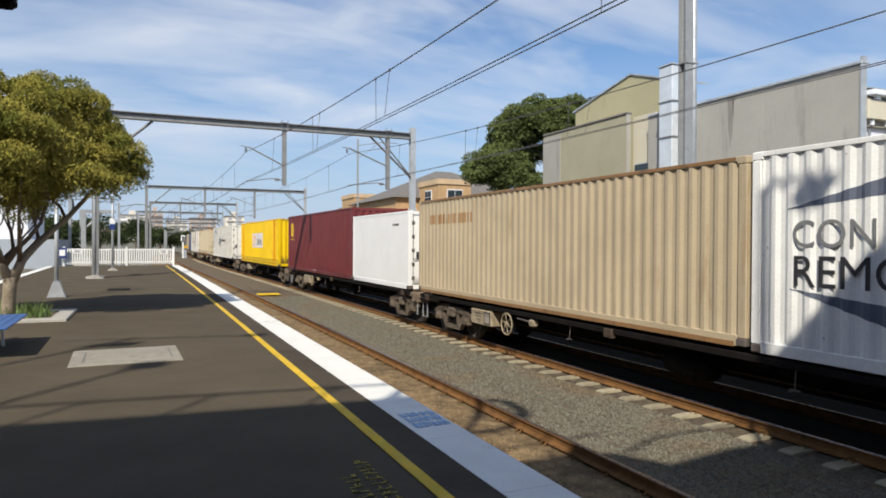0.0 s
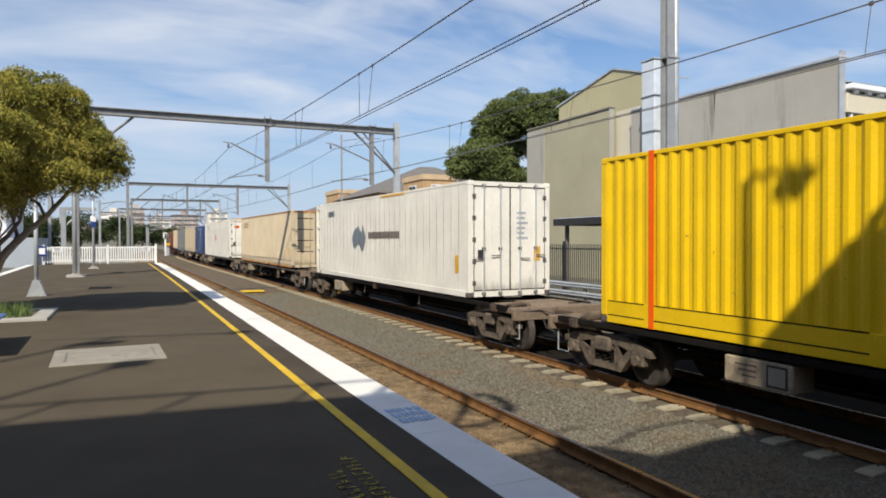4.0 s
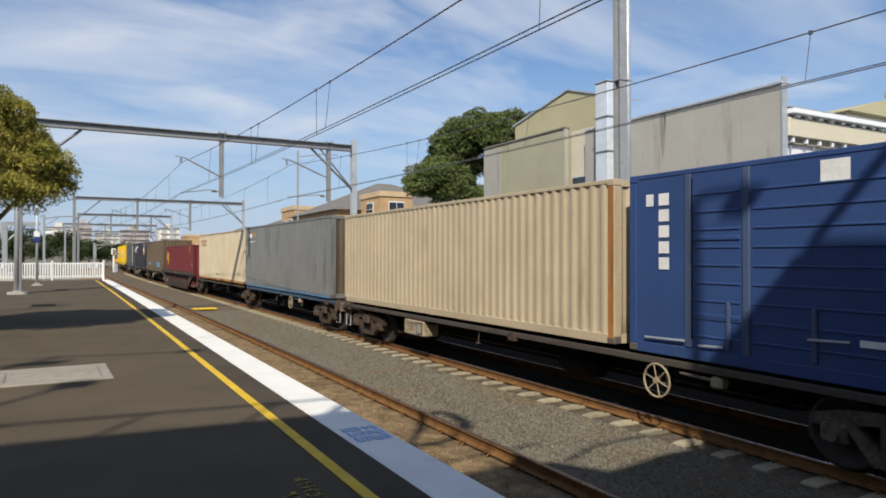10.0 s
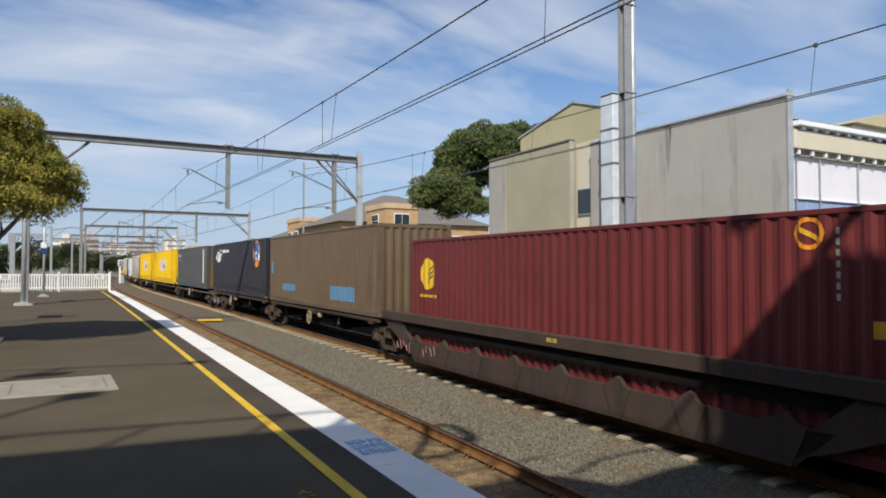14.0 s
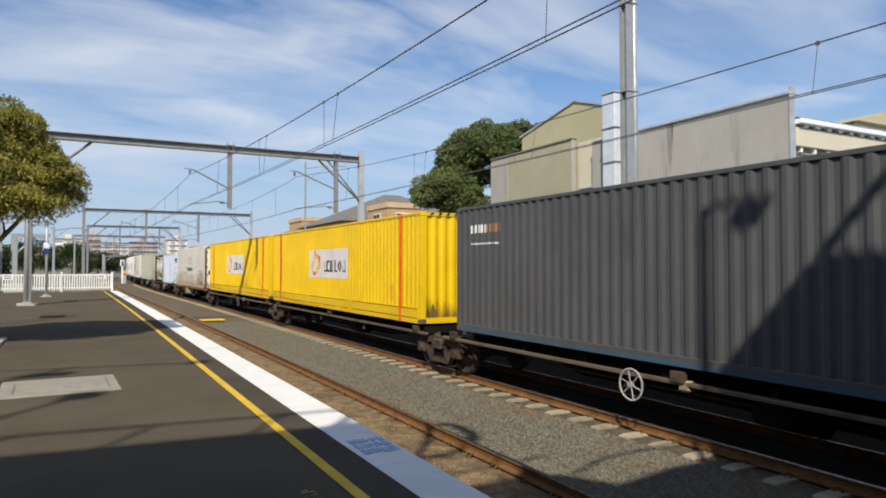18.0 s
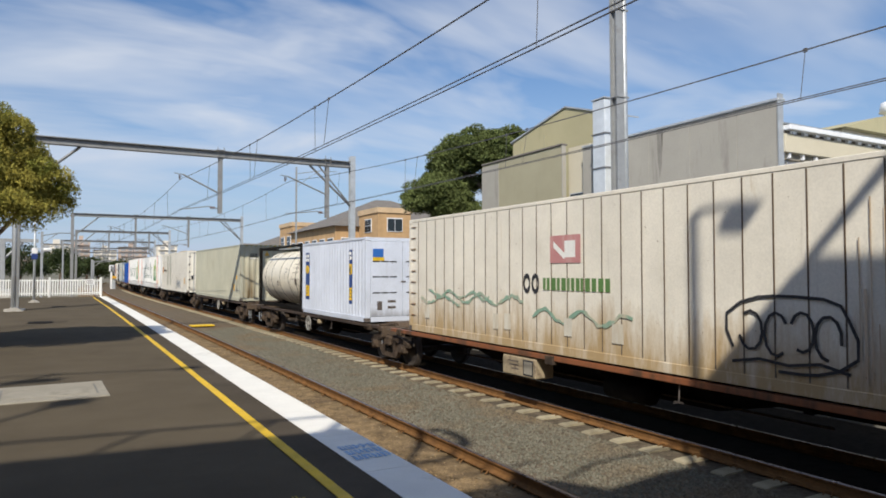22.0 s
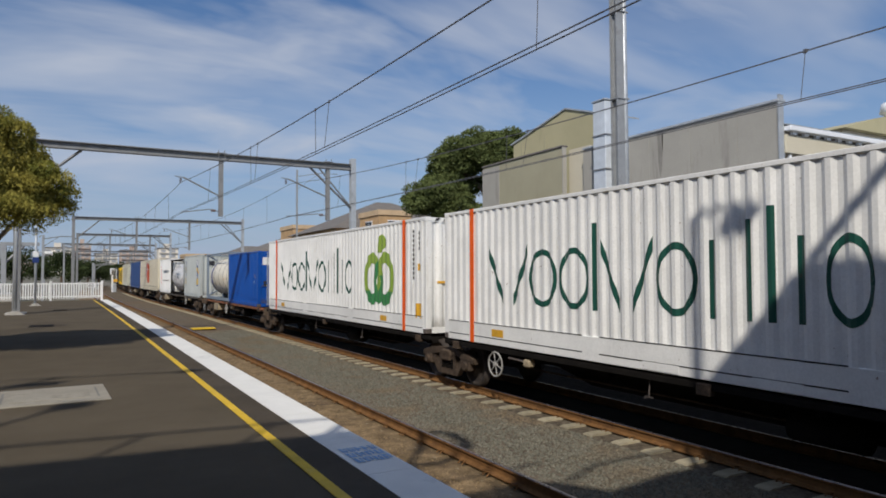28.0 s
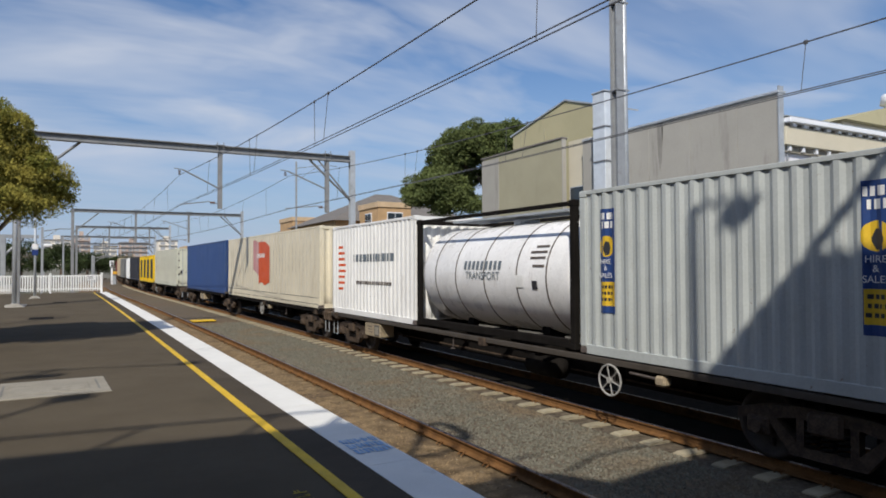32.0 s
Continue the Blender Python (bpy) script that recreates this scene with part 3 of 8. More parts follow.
def catenary(track, messenger, contact, sway):
    t = thing("overhead_wires", "dark overhead contact wires hung from a sagging messenger wire", "overhead wires", "overhead lines", "structure")
    ys = steps(-24, 30.9, 2) + steps(33, 164, 3)
    part("messenger_wire", Shape().tube([spot(track + stagger(y, sway), y, wire_at(y, *messenger)) for y in ys], 0.0115, 5), M["wire"], t)
    for off in (-0.05, 0.05):
        part("contact_wire", Shape().tube([spot(track + off + stagger(y, sway), y, wire_at(y, *contact)) for y in ys], 0.0085, 5), M["wire"], t)
    k = 0
    for a, b in zip(SUPPORTS[:4], SUPPORTS[1:5]):
        for u in (0.1, 0.22, 0.34, 0.46, 0.54, 0.66, 0.675, 0.76, 0.775, 0.88):
            y = a + (b - a) * u
            x = track + stagger(y, sway)
            p, q = spot(x, y, wire_at(y, *messenger)), spot(x + 0.05 * (-1) ** k, y + 0.12, wire_at(y, *contact))
            part("dropper", Shape().tube([p, q], 0.006, 4), M["wire"], t)
            part("clamp", Shape().bevel_box(p[0] - 0.014, p[0] + 0.014, p[1] - 0.03, p[1] + 0.03, p[2] - 0.03, p[2] + 0.028, 0.006), M["wire"], t)
            k += 1


catenary(TRACK_1, (5.53, 4.76), (4.20, 3.94), 0.0)
catenary(TRACK_2, (5.76, 4.62), (4.22, 3.95), 0.18)


def h_column(s, x, y, z0, z1, w=0.26):
    h, f, g = w / 2, 0.03, 0.012
    out = [(-h, -h), (h, -h), (h, f - h), (g, f - h), (g, h - f), (h, h - f), (h, h), (-h, h), (-h, h - f), (-g, h - f), (-g, f - h), (-h, f - h)]
    return s.prism([(x + a, y + b) for a, b in out], "z", z0, z1)


def gantry(y, xl, xr, beam, drops, drop_low, foot_l=0.0, foot_r=-1.3):
    """A portal over both tracks: two posts, a beam, hanging posts with wire arms."""
    r = rise(y)
    t = thing("overhead_gantry", "weathered grey steel portal carrying the overhead wires", "gantry", "overhead gantries", at=(0, y, r))
    bt = beam + 0.15
    b = Shape()
    b.box(xl - 0.15, xr - 0.13, -0.15, 0.15, bt - 0.03, bt)
    b.box(xl - 0.15, xr - 0.13, -0.15, 0.15, bt - 0.30, bt - 0.27)
    b.box(xl - 0.15, xr - 0.13, -0.014, 0.014, bt - 0.27, bt - 0.03)
    part("beam", b, M["gantry"], t)
    for x, foot, top in ((xl, foot_l, bt - 0.02), (xr, foot_r, bt + 0.28)):
        part("post", h_column(Shape(), x, 0, foot, top), M["galv"] if x == xr else M["gantry"], t)
        part("base_plate", Shape().bevel_box(x - 0.35, x + 0.35, -0.35, 0.35, foot - 0.02, foot + 0.06, 0.02), M["concrete"], t)
    for x, w in ((xl, 1), (xr, -1)):
        part("brace", Shape().tube([(x + w * 0.1, 0.05, bt - 2.15), (x + w * 2.15, 0.05, bt - 0.3)], 0.055, 4), M["gantry"], t)
        if w < 0:
            part("brace", Shape().tube([(x + w * 0.1, -0.05, bt - 2.15), (x + w * 1.75, -0.05, bt - 0.3)], 0.04, 4), M["gantry"], t)
    for n, x in enumerate(drops):
        part("drop_post", h_column(Shape(), x, 0, drop_low, bt - 0.3, 0.18), M["gantry"], t)
        part("clamp_plate", Shape().box(x - 0.2, x + 0.2, -0.18, 0.18, bt + 0.001, bt + 0.03), M["gantry"], t)
        for dx in (-0.13, 0.13):
            part("clamp_bolt", Shape().tube([(x + dx, -0.16, bt - 0.36), (x + dx, -0.16, bt + 0.14)], 0.016, 5), M["gantry"], t)
        wx = (TRACK_1, TRACK_2)[n] + bend(y) if n < 2 else x - 1.6
        top_z, low_z = (5.53, 5.76)[n % 2], 4.20
        arm = part("registration_arm", Shape().tube([(x, 0, top_z - 0.55), (wx + 0.1, 0, top_z + 0.22)], 0.035, 6), M["gantry"], t)
        part("arm_tip", Shape().tube([(wx + 0.1, 0, top_z + 0.22), (wx - 0.25, 0, top_z + 0.26)], 0.02, 5), M["gantry"], arm)
        ins = Shape()
        for k in range(4):
            ins.lathe([(-0.02, 0.02), (-0.005, 0.06), (0.01, 0.065), (0.02, 0.02)], "z", 10, (wx - 0.02, 0, top_z + 0.17 - 0.055 * k))
        part("insulator", ins, M["insulator"], arm)
        steady = part("steady_arm", Shape().tube([(x, 0, drop_low + 0.2), (x - 0.5, 0, drop_low + 0.3), (wx, 0, low_z + 0.02)], 0.022, 5), M["gantry"], t)
        rod = Shape()
        for k in range(3):
            rod.lathe([(-0.03, 0.025), (-0.01, 0.065), (0.01, 0.065), (0.03, 0.025)], "x", 10, (x - 0.25 - 0.07 * k, 0, drop_low + 0.25))
        part("insulator", rod, M["insulator"], steady)
    return t


gantry(30.9, -1.87, 12.07, 6.76, (5.79, 10.78), 4.10)
gantry(70.4, 0.1, 15.4, 6.76, (5.41, 10.2), 3.9, -1.2)
gantry(99.0, 0.6, 11.9, 6.76, (4.4, 9.3), 3.9, -1.2)
gantry(130.0, -1.4, 13.2, 6.7, (4.9, 9.7), 3.9, -1.2)
gantry(164.0, 0.3, 16.4, 6.7, (6.6, 11.6), 3.9, -1.2)
gantry(196.0, 1.4, 19.0, 6.7, (8.6, 13.4), 3.9, -1.2)

# far masts along the left of the line
for (x, y, z, w) in ((-5.6, 62, 5.2, 0.22), (-2.6, 80, 5.6, 0.22), (-7.5, 96, 5.4, 0.22), (-1.0, 112, 6.0, 0.22), (-4.0, 132, 6.0, 0.22), (1.5, 150, 6.0, 0.22), (3.4, 128, 3.4, 0.2), (2.6, 106, 3.2, 0.2), (4.4, 146, 3.6, 0.2), (12.0, 40.0, 7.9, 0.09)):
    m = thing("line_mast", "slim grey steel mast beside the line", "mast", "line masts", at=(x, y, rise(y)))
    part("post", h_column(Shape(), 0, 0, -1.3, z, w), M["mast_steel"], m)
    part("arm", Shape().tube([(0, 0, z - 0.4), (1.6, 0, z - 0.1), (2.6, 0, z - 0.1)], w * 0.22, 5), M["gantry"], m)
    part("stay", Shape().tube([(0, 0, z - 1.2), (1.4, 0, z - 0.15)], w * 0.14, 5), M["gantry"], m)

# tall mast with a pipe beside the far track
mast = thing("steel_mast", "tall galvanised mast with a pale service pipe", "mast", at=(12.48, 12.90, 0))
part("column", h_column(Shape(), -0.09, 0.0, -1.3, 13.0, 0.25), M["mast_steel"], mast)
part("pipe", Shape().tube([(0.105, -0.06, -1.3), (0.105, -0.06, 13.0)], 0.082, 14), M["galv"], mast, "pale galvanised pipe", smooth=True)
for z in (1.2, 3.4, 6.1, 8.4):
    part("band", Shape().box(-0.222, 0.195, -0.15, 0.132, z, z + 0.035), M["mast_steel"], mast)
part("footing", Shape().bevel_box(-0.5, 0.5, -0.5, 0.5, -1.4, -1.1, 0.04), M["concrete"], mast)


# ---------------------------------------------------------------- platform end: fence, posts, signs, bench
FENCE_Y = 45.35
fence = thing("white_picket_fence", "white painted picket fence across the platform end", "fence", at=(0, FENCE_Y, rise(FENCE_Y)))
fx0, fx1 = -4.4, 1.62
for z in (0.20, 0.95):
    part("rail", Shape().bevel_box(fx0, fx1, -0.03, 0.03, z, z + 0.07, 0.01), M["white_fence"], fence)
x = fx0 + 0.06
picket = Shape().prism([(-0.033, 0.10), (0.033, 0.10), (0.033, 1.02), (0.0, 1.07), (-0.033, 1.02)], "y", -0.055, -0.032).mesh("picket")
while x < fx1 - 0.05:
    ob = part("picket", picket, M["white_fence"], fence)
    ob.matrix_local = pose(x, 0, 0)
    x += 0.128
for x in (fx0, -1.05, fx1):
    part("post", Shape().bevel_box(x - 0.055, x + 0.055, -0.055, 0.055, -0.02, 1.16, 0.015), M["white_fence"], fence)
for x, w, mt, lab in ((1.05, 0.42, "white_sign", "small white notice"), (-3.7, 0.46, "white_sign", "small white notice")):
    s = part("notice", Shape().bevel_box(x - w / 2, x + w / 2, -0.085, -0.062, 0.72, 1.04, 0.004), M[mt], fence, lab)
    for k in range(3):
        part("bar", Shape().box(x - w * 0.38, x + w * 0.3, -0.0885, -0.086, 0.79 + 0.075 * k, 0.82 + 0.075 * k), M["ink"], s)

slim = thing("platform_pole", "slim grey steel pole on a square base plate", "pole", at=(-1.86, 30.2, rise(30.2)))
part("shaft", Shape().tube([(0, 0, 0.05), (0, 0, 6.2)], 0.07, 10), M["galv"], slim, smooth=True)
part("base_plate", Shape().prism([(-0.32, 0), (0.32, 0), (0.12, 0.14), (-0.12, 0.14)], "y", -0.26, 0.26), M["concrete"], slim)
sp = thing("speaker_post", "pale steel post with a flared foot and a small top box", "post", at=(-2.18, 20.65, rise(20.65)))
part("shaft", Shape().tube([(0, 0, 0.1), (0, 0, 2.9)], 0.055, 10), M["galv"], sp, smooth=True)
part("foot", Shape().prism([(-0.23, 0.0), (0.23, 0.0), (0.20, 0.05), (0.075, 0.42), (-0.075, 0.42), (-0.20, 0.05)], "y", -0.12, 0.12), M["galv"], sp)
part("top_box", Shape().bevel_box(-0.10, 0.10, -0.12, 0.12, 2.85, 3.05, 0.02), M["galv"], sp)
nm = thing("sign_post", "thin pole carrying a small dark blue sign and a camera bracket", "sign", at=(-1.54, 38.3, rise(38.3)))
part("pole", Shape().tube([(0, 0, 0), (0, 0, 4.6)], 0.055, 8), M["galv"], nm, smooth=True)
part("sign_panel", Shape().bevel_box(-0.13, 0.13, -0.09, -0.06, 2.10, 2.36, 0.01), M["sign_blue"], nm, "dark blue enamel panel")
part("notice", Shape().bevel_box(-0.13, 0.13, -0.09, -0.06, 2.39, 2.66, 0.01), M["white_sign"], nm, "small white enamel panel")
part("bracket", Shape().tube([(0.05, -0.1, 2.62), (0.4, -0.1, 2.64)], 0.025, 6), M["galv"], nm)
part("camera_housing", Shape().bevel_box(0.36, 0.72, -0.24, -0.04, 2.50, 2.66, 0.04), M["white_sign"], nm)
part("foot", Shape().prism([(-0.25, 0), (0.25, 0), (0.1, 0.12), (-0.1, 0.12)], "y", -0.2, 0.2), M["concrete"], nm)
sb = thing("blue_sign", "small blue and white square sign on the fence end", "sign", at=(-4.46, FENCE_Y - 0.3, rise(45)))
part("panel", Shape().bevel_box(-0.24, 0.24, -0.02, 0.02, 0.5, 1.1, 0.01), M["sign_blue"], sb)
part("inset", Shape().box(-0.15, 0.15, -0.026, -0.022, 0.62, 0.98), M["white_sign"], sb)
part("stake", Shape().box(-0.03, 0.03, 0.022, 0.06, 0.0, 1.05), M["galv"], sb)
fr = thing("post_frame", "grey portal frame of posts beyond the platform end", "frame", at=(-4.1, 55, rise(55)))
for x in (0.0, 0.78):
    part("post", h_column(Shape(), x, 0, -1.3, 3.55, 0.3), M["mast_steel"], fr)
part("beam", Shape().box(-0.2, 2.1, -0.13, 0.13, 3.55, 3.78), M["mast_steel"], fr)
part("brace", Shape().tube([(0.1, 0, 2.4), (1.2, 0, 3.55)], 0.09, 5), M["mast_steel"], fr)
cl = thing("cable_cabinet", "low pale cable cabinets beyond the fence", "cabinet", at=(-3.6, 49, rise(49)))
part("cabinet_body", Shape().bevel_box(-0.6, 0.6, -0.3, 0.3, -1.2, 0.35, 0.03), M["concrete"], cl)
part("lid", Shape().bevel_box(-0.66, 0.66, -0.36, 0.36, 0.352, 0.42, 0.02), M["galv"], cl)
sg = thing("signal_post", "short white signal post with yellow equipment boxes beside the track", "signal", at=(5.65, 118, rise(118)))
part("post", Shape().bevel_box(-0.13, 0.13, -0.1, 0.1, -1.3, 1.5, 0.03), M["white_sign"], sg)
part("lamp_head", Shape().bevel_box(-0.32, 0.32, -0.22, 0.15, 1.5, 2.5, 0.06), M["white_sign"], sg)
for z in (1.75, 2.2):
    part("lens_hood", Shape().lathe([(-0.45, 0.15), (-0.22, 0.15), (-0.22, 0.01)], "y", 12, (0, 0, z)), M["under"], sg)
part("equipment_box", Shape().bevel_box(0.14, 0.75, -0.35, 0.35, 0.35, 0.8, 0.05), M["amber"], sg)
part("equipment_box", Shape().bevel_box(0.14, 0.6, -0.35, 0.35, -1.3, 0.1, 0.05), M["galv"], sg)

bench = thing("platform_bench", "blue painted slatted metal bench on the platform", "bench", at=(-2.25, 10.85, rise(10.8)), turn=1)
for k in range(6):
    part("seat_slat", Shape().bevel_box(0.02 + 0.105 * k, 0.118 + 0.105 * k, -0.95, 0.95, 0.385, 0.415, 0.008), M["bench_blue"], bench)
for k in range(3):
    part("back_slat", Shape().bevel_box(-0.10 - 0.03 * k, -0.07 - 0.03 * k, -0.95, 0.75, 0.52 + 0.13 * k, 0.62 + 0.13 * k, 0.008), M["bench_blue"], bench)
for y in (-0.6, 0.45):
    part("leg", Shape().tube([(0.40, y, 0.0), (0.38, y, 0.37), (0.0, y, 0.37), (-0.14, y, 0.88)], 0.022, 6), M["galv"], bench)
    part("leg", Shape().tube([(-0.02, y, 0.0), (0.05, y, 0.37)], 0.022, 6), M["galv"], bench)
hs = thing("hanging_sign", "dark sign panel hung under the canopy edge", "sign", at=(0, 2.05, 0))
part("panel", Shape().bevel_box(-1.5, -0.31, -0.04, 0.04, 2.135, 2.5, 0.01), M["under"], hs)
for x in (-1.4, -0.45):
    part("hanger", Shape().tube([(x, 0, 2.5), (x, 0, 4.05)], 0.015, 6), M["galv"], hs)


# ---------------------------------------------------------------- trees
M["pale_bark"] = material("pale_grey_bark", (0.30, 0.25, 0.19), 0.9, 0, 0.25, 5, 40, 0.6, (0.16, 0.12, 0.09), 4, 0.55, gloss=0.15)
def leaf_mesh(name, centres, count, size, seed, droop=0.0, near=0.55, out=1.06):
    """Many small leaf blades gathered in clumps; centres: (x, y, z, rx, ry, rz)."""
    rng = np.random.default_rng(seed)
    c = np.array(centres, float)
    share = c[:, 3] * c[:, 4] + c[:, 4] * c[:, 5]
    who = rng.choice(len(c), count, p=share / share.sum())
    way = rng.normal(size=(count, 3))
    way /= np.linalg.norm(way, axis=1)[:, None]
    far = rng.uniform(near, out, count) ** 0.7
    p = c[who, :3] + way * c[who, 3:] * far[:, None]
    a = rng.normal(size=(count, 3))
    a[:, 2] -= droop
    a /= np.linalg.norm(a, axis=1)[:, None]
    b = np.cross(a, rng.normal(size=(count, 3)))
    b /= np.linalg.norm(b, axis=1)[:, None]
    ln = size * rng.uniform(0.6, 1.4, count)[:, None]
    wd = ln * 0.42
    v = np.stack([p - a * ln * 0.5, p + b * wd * 0.5, p + a * ln * 0.5, p - b * wd * 0.5], 1).reshape(-1, 3)
    f = (np.arange(4)[None] + 4 * np.arange(count)[:, None])
    me = bpy.data.meshes.new(name)
    me.from_pydata(v.tolist(), [], f.tolist())
    return me


def clumps(n, centre, radii, size, seed):
    rng = np.random.default_rng(seed)
    out = []
    for _ in range(n):
        d = rng.normal(size=3)
        d /= np.linalg.norm(d)
        if d[2] < -0.5:
            d[2] *= -0.6
        r = rng.uniform(0.5, 0.95)
        s = size * rng.uniform(0.65, 1.25)
        out.append((centre[0] + d[0] * radii[0] * r, centre[1] + d[1] * radii[1] * r, centre[2] + d[2] * radii[2] * r, s, s, s * 0.72))
    return out


def pad_leaves(name, pads, count, size, seed, under=0.25, droop=0.5):
    """Leaves on the upper shells of flattened pads; pads: (x, y, z, rx, ry, rz)."""
    rng = np.random.default_rng(seed)
    c = np.array(pads, float)
    share = c[:, 3] * c[:, 4]
    who = rng.choice(len(c), count, p=share / share.sum())
    way = rng.normal(size=(count, 3))
    way /= np.linalg.norm(way, axis=1)[:, None]
    flip = (way[:, 2] < -0.1) & (rng.random(count) > under)
    way[flip, 2] *= -1
    far = rng.uniform(0.45, 1.0, count) ** 0.5 * rng.uniform(0.9, 1.14, count)
    p = c[who, :3] + way * c[who, 3:] * far[:, None]
    a = rng.normal(size=(count, 3))
    a[:, 2] -= droop
    a /= np.linalg.norm(a, axis=1)[:, None]
    b = np.cross(a, rng.normal(size=(count, 3)))
    b /= np.linalg.norm(b, axis=1)[:, None]
    ln = size * rng.uniform(0.6, 1.4, count)[:, None]
    v = np.stack([p - a * ln * 0.5, p + b * ln * 0.22, p + a * ln * 0.5, p - b * ln * 0.22], 1).reshape(-1, 3)
    me = bpy.data.meshes.new(name)
    me.from_pydata(v.tolist(), [], (np.arange(4)[None] + 4 * np.arange(count)[:, None]).tolist())
    return me


def dome_pads(n, centre, radii, size, seed, flat=0.6, low=-0.45):
    """Small pads scattered over a dome, thinned towards its underside."""
    rng = np.random.default_rng(seed)
    out = []
    while len(out) < n:
        d = rng.normal(size=3)
        d /= np.linalg.norm(d)
        if d[2] < low:
            continue
        r = rng.uniform(0.62, 1.0)
        k = size * rng.uniform(0.55, 1.35)
        out.append((centre[0] + d[0] * radii[0] * r, centre[1] + d[1] * radii[1] * r, centre[2] + d[2] * radii[2] * r, k, k, k * flat))
    return out


def platform_tree():
    t = thing("platform_tree", "small tree with dense yellow-green foliage and a forked trunk", "tree", at=(-2.25, 15.5, rise(15.5)))
    tr = Shape()
    tr.tube([(-0.25, 0.1, -0.05), (-0.235, 0.1, 0.1), (-0.21, 0.06, 0.35), (-0.19, 0.03, 0.6), (-0.18, 0, 0.80)], [0.165, 0.135, 0.122, 0.122, 0.128], 12)
    part("trunk", tr, M["pale_bark"], t, smooth=True)
    for thick, dark, line in (
        (0.095, False, ((-0.19, 0.0, 0.70), (-0.32, -0.05, 1.08), (-0.41, -0.12, 1.42), (-0.50, -0.15, 1.75), (-0.62, -0.2, 2.25), (-0.9, -0.3, 3.0))),
        (0.095, False, ((-0.15, 0.0, 0.70), (0.02, 0.02, 1.14), (0.24, 0.05, 1.42), (0.50, 0.1, 1.70), (0.76, 0.15, 1.95), (1.2, 0.2, 2.5), (1.6, 0.2, 3.1))),
        (0.060, True, ((-0.27, -0.03, 1.02), (-0.02, -0.15, 1.38), (0.17, -0.2, 1.58), (0.38, -0.25, 1.88), (0.45, -0.3, 2.3), (0.5, -0.4, 3.0))),
        (0.045, True, ((0.22, 0.05, 1.40), (0.28, 0.15, 1.58), (0.2, 0.25, 1.88), (0.15, 0.3, 2.3), (0.1, 0.4, 3.2))),
        (0.045, True, ((-0.33, -0.05, 1.10), (-0.15, 0.15, 1.35), (-0.2, 0.25, 1.65), (-0.28, 0.35, 1.95), (-0.2, 0.5, 2.7))),
        (0.065, True, ((-0.40, -0.1, 1.35), (-0.75, -0.05, 1.55), (-1.1, 0.1, 1.85), (-1.5, 0.2, 2.4), (-1.8, 0.3, 3.0))),
        (0.050, True, ((-0.02, 0.0, 1.10), (0.05, -0.5, 1.5), (0.1, -0.9, 2.0), (0.2, -1.3, 2.7))),
        (0.050, True, ((-0.25, 0.0, 1.0), (-0.5, -0.5, 1.5), (-0.7, -0.9, 2.1), (-0.9, -1.3, 2.8))),
    ):
        n = len(line)
        limb = part("limb", Shape().tube(line, [thick * (1 - 0.72 * k / (n - 1)) for k in range(n)], 8), M["bark"] if dark else M["pale_bark"], t, smooth=True)
        random.seed(int(thick * 1000) + n)
        for j in range(3):
            q = line[n - 3 + j % 2]
            e = (q[0] + random.uniform(-0.5, 0.5), q[1] + random.uniform(-0.5, 0.5), q[2] + random.uniform(0.4, 0.9))
            part("branch", Shape().tube([q, ((q[0] + e[0]) / 2 + 0.08, (q[1] + e[1]) / 2, (q[2] + e[2]) / 2), e], [thick * 0.42, thick * 0.3, thick * 0.14], 5), M["bark"], limb)
    cs = []
    for k, (c, r, n, size) in enumerate((
            ((-0.55, 0.0, 3.70), (1.75, 1.80, 1.12), 88, 0.36), ((0.72, 0.1, 3.78), (0.95, 1.0, 0.92), 44, 0.34), ((1.74, 0.0, 3.12), (0.45, 0.75, 0.62), 26, 0.28),
            ((0.95, -0.3, 2.72), (0.95, 1.3, 0.55), 34, 0.34), ((-0.7, 0.1, 2.62), (1.6, 1.6, 0.66), 56, 0.40), ((-0.5, -0.3, 2.30), (1.05, 1.1, 0.35), 16, 0.34), ((-2.0, 0.0, 3.05), (0.62, 0.95, 0.80), 26, 0.33),
            ((-0.1, -1.45, 3.15), (1.1, 0.65, 0.72), 30, 0.32), ((-1.3, -1.2, 3.35), (0.8, 0.7, 0.75), 22, 0.32), ((0.1, 1.4, 3.1), (1.4, 0.7, 0.8), 24, 0.38))):
        cs += dome_pads(n, c, r, size, 5 + k, 0.8, -0.55)
    part("crown", pad_leaves("crown", cs, 380000, 0.050, 7, 0.35, 0.9), M["leaf_gold"], t, "yellow-green leaf clumps with gaps")
    b = thing("planting_bed", "square planting bed edged with pale concrete", "planting bed", at=(-2.65, 15.45, rise(15.4)))
    for x0, x1, y0, y1 in ((-1.3, 1.3, -1.1, -0.8), (-1.3, 1.3, 0.8, 1.1), (-1.3, -1.0, -0.8, 0.8), (1.0, 1.3, -0.8, 0.8)):
        part("edging", Shape().bevel_box(x0, x1, y0, y1, -0.02, 0.05, 0.01), M["concrete"], b)
    part("soil", Shape().box(-1.0, 1.0, -0.8, 0.8, -0.02, 0.02), M["bark"], b)
    rng = np.random.default_rng(4)
    n = 900
    u = rng.uniform(-0.95, 0.95, n)
    w = rng.uniform(-0.75, 0.75, n)
    keep = (np.hypot(u - 0.12, w - 0.35) > 0.28) & (np.sin(3.1 * u + 1.0) * np.sin(2.6 * w + 0.5) > -0.35)
    v, f = [], []
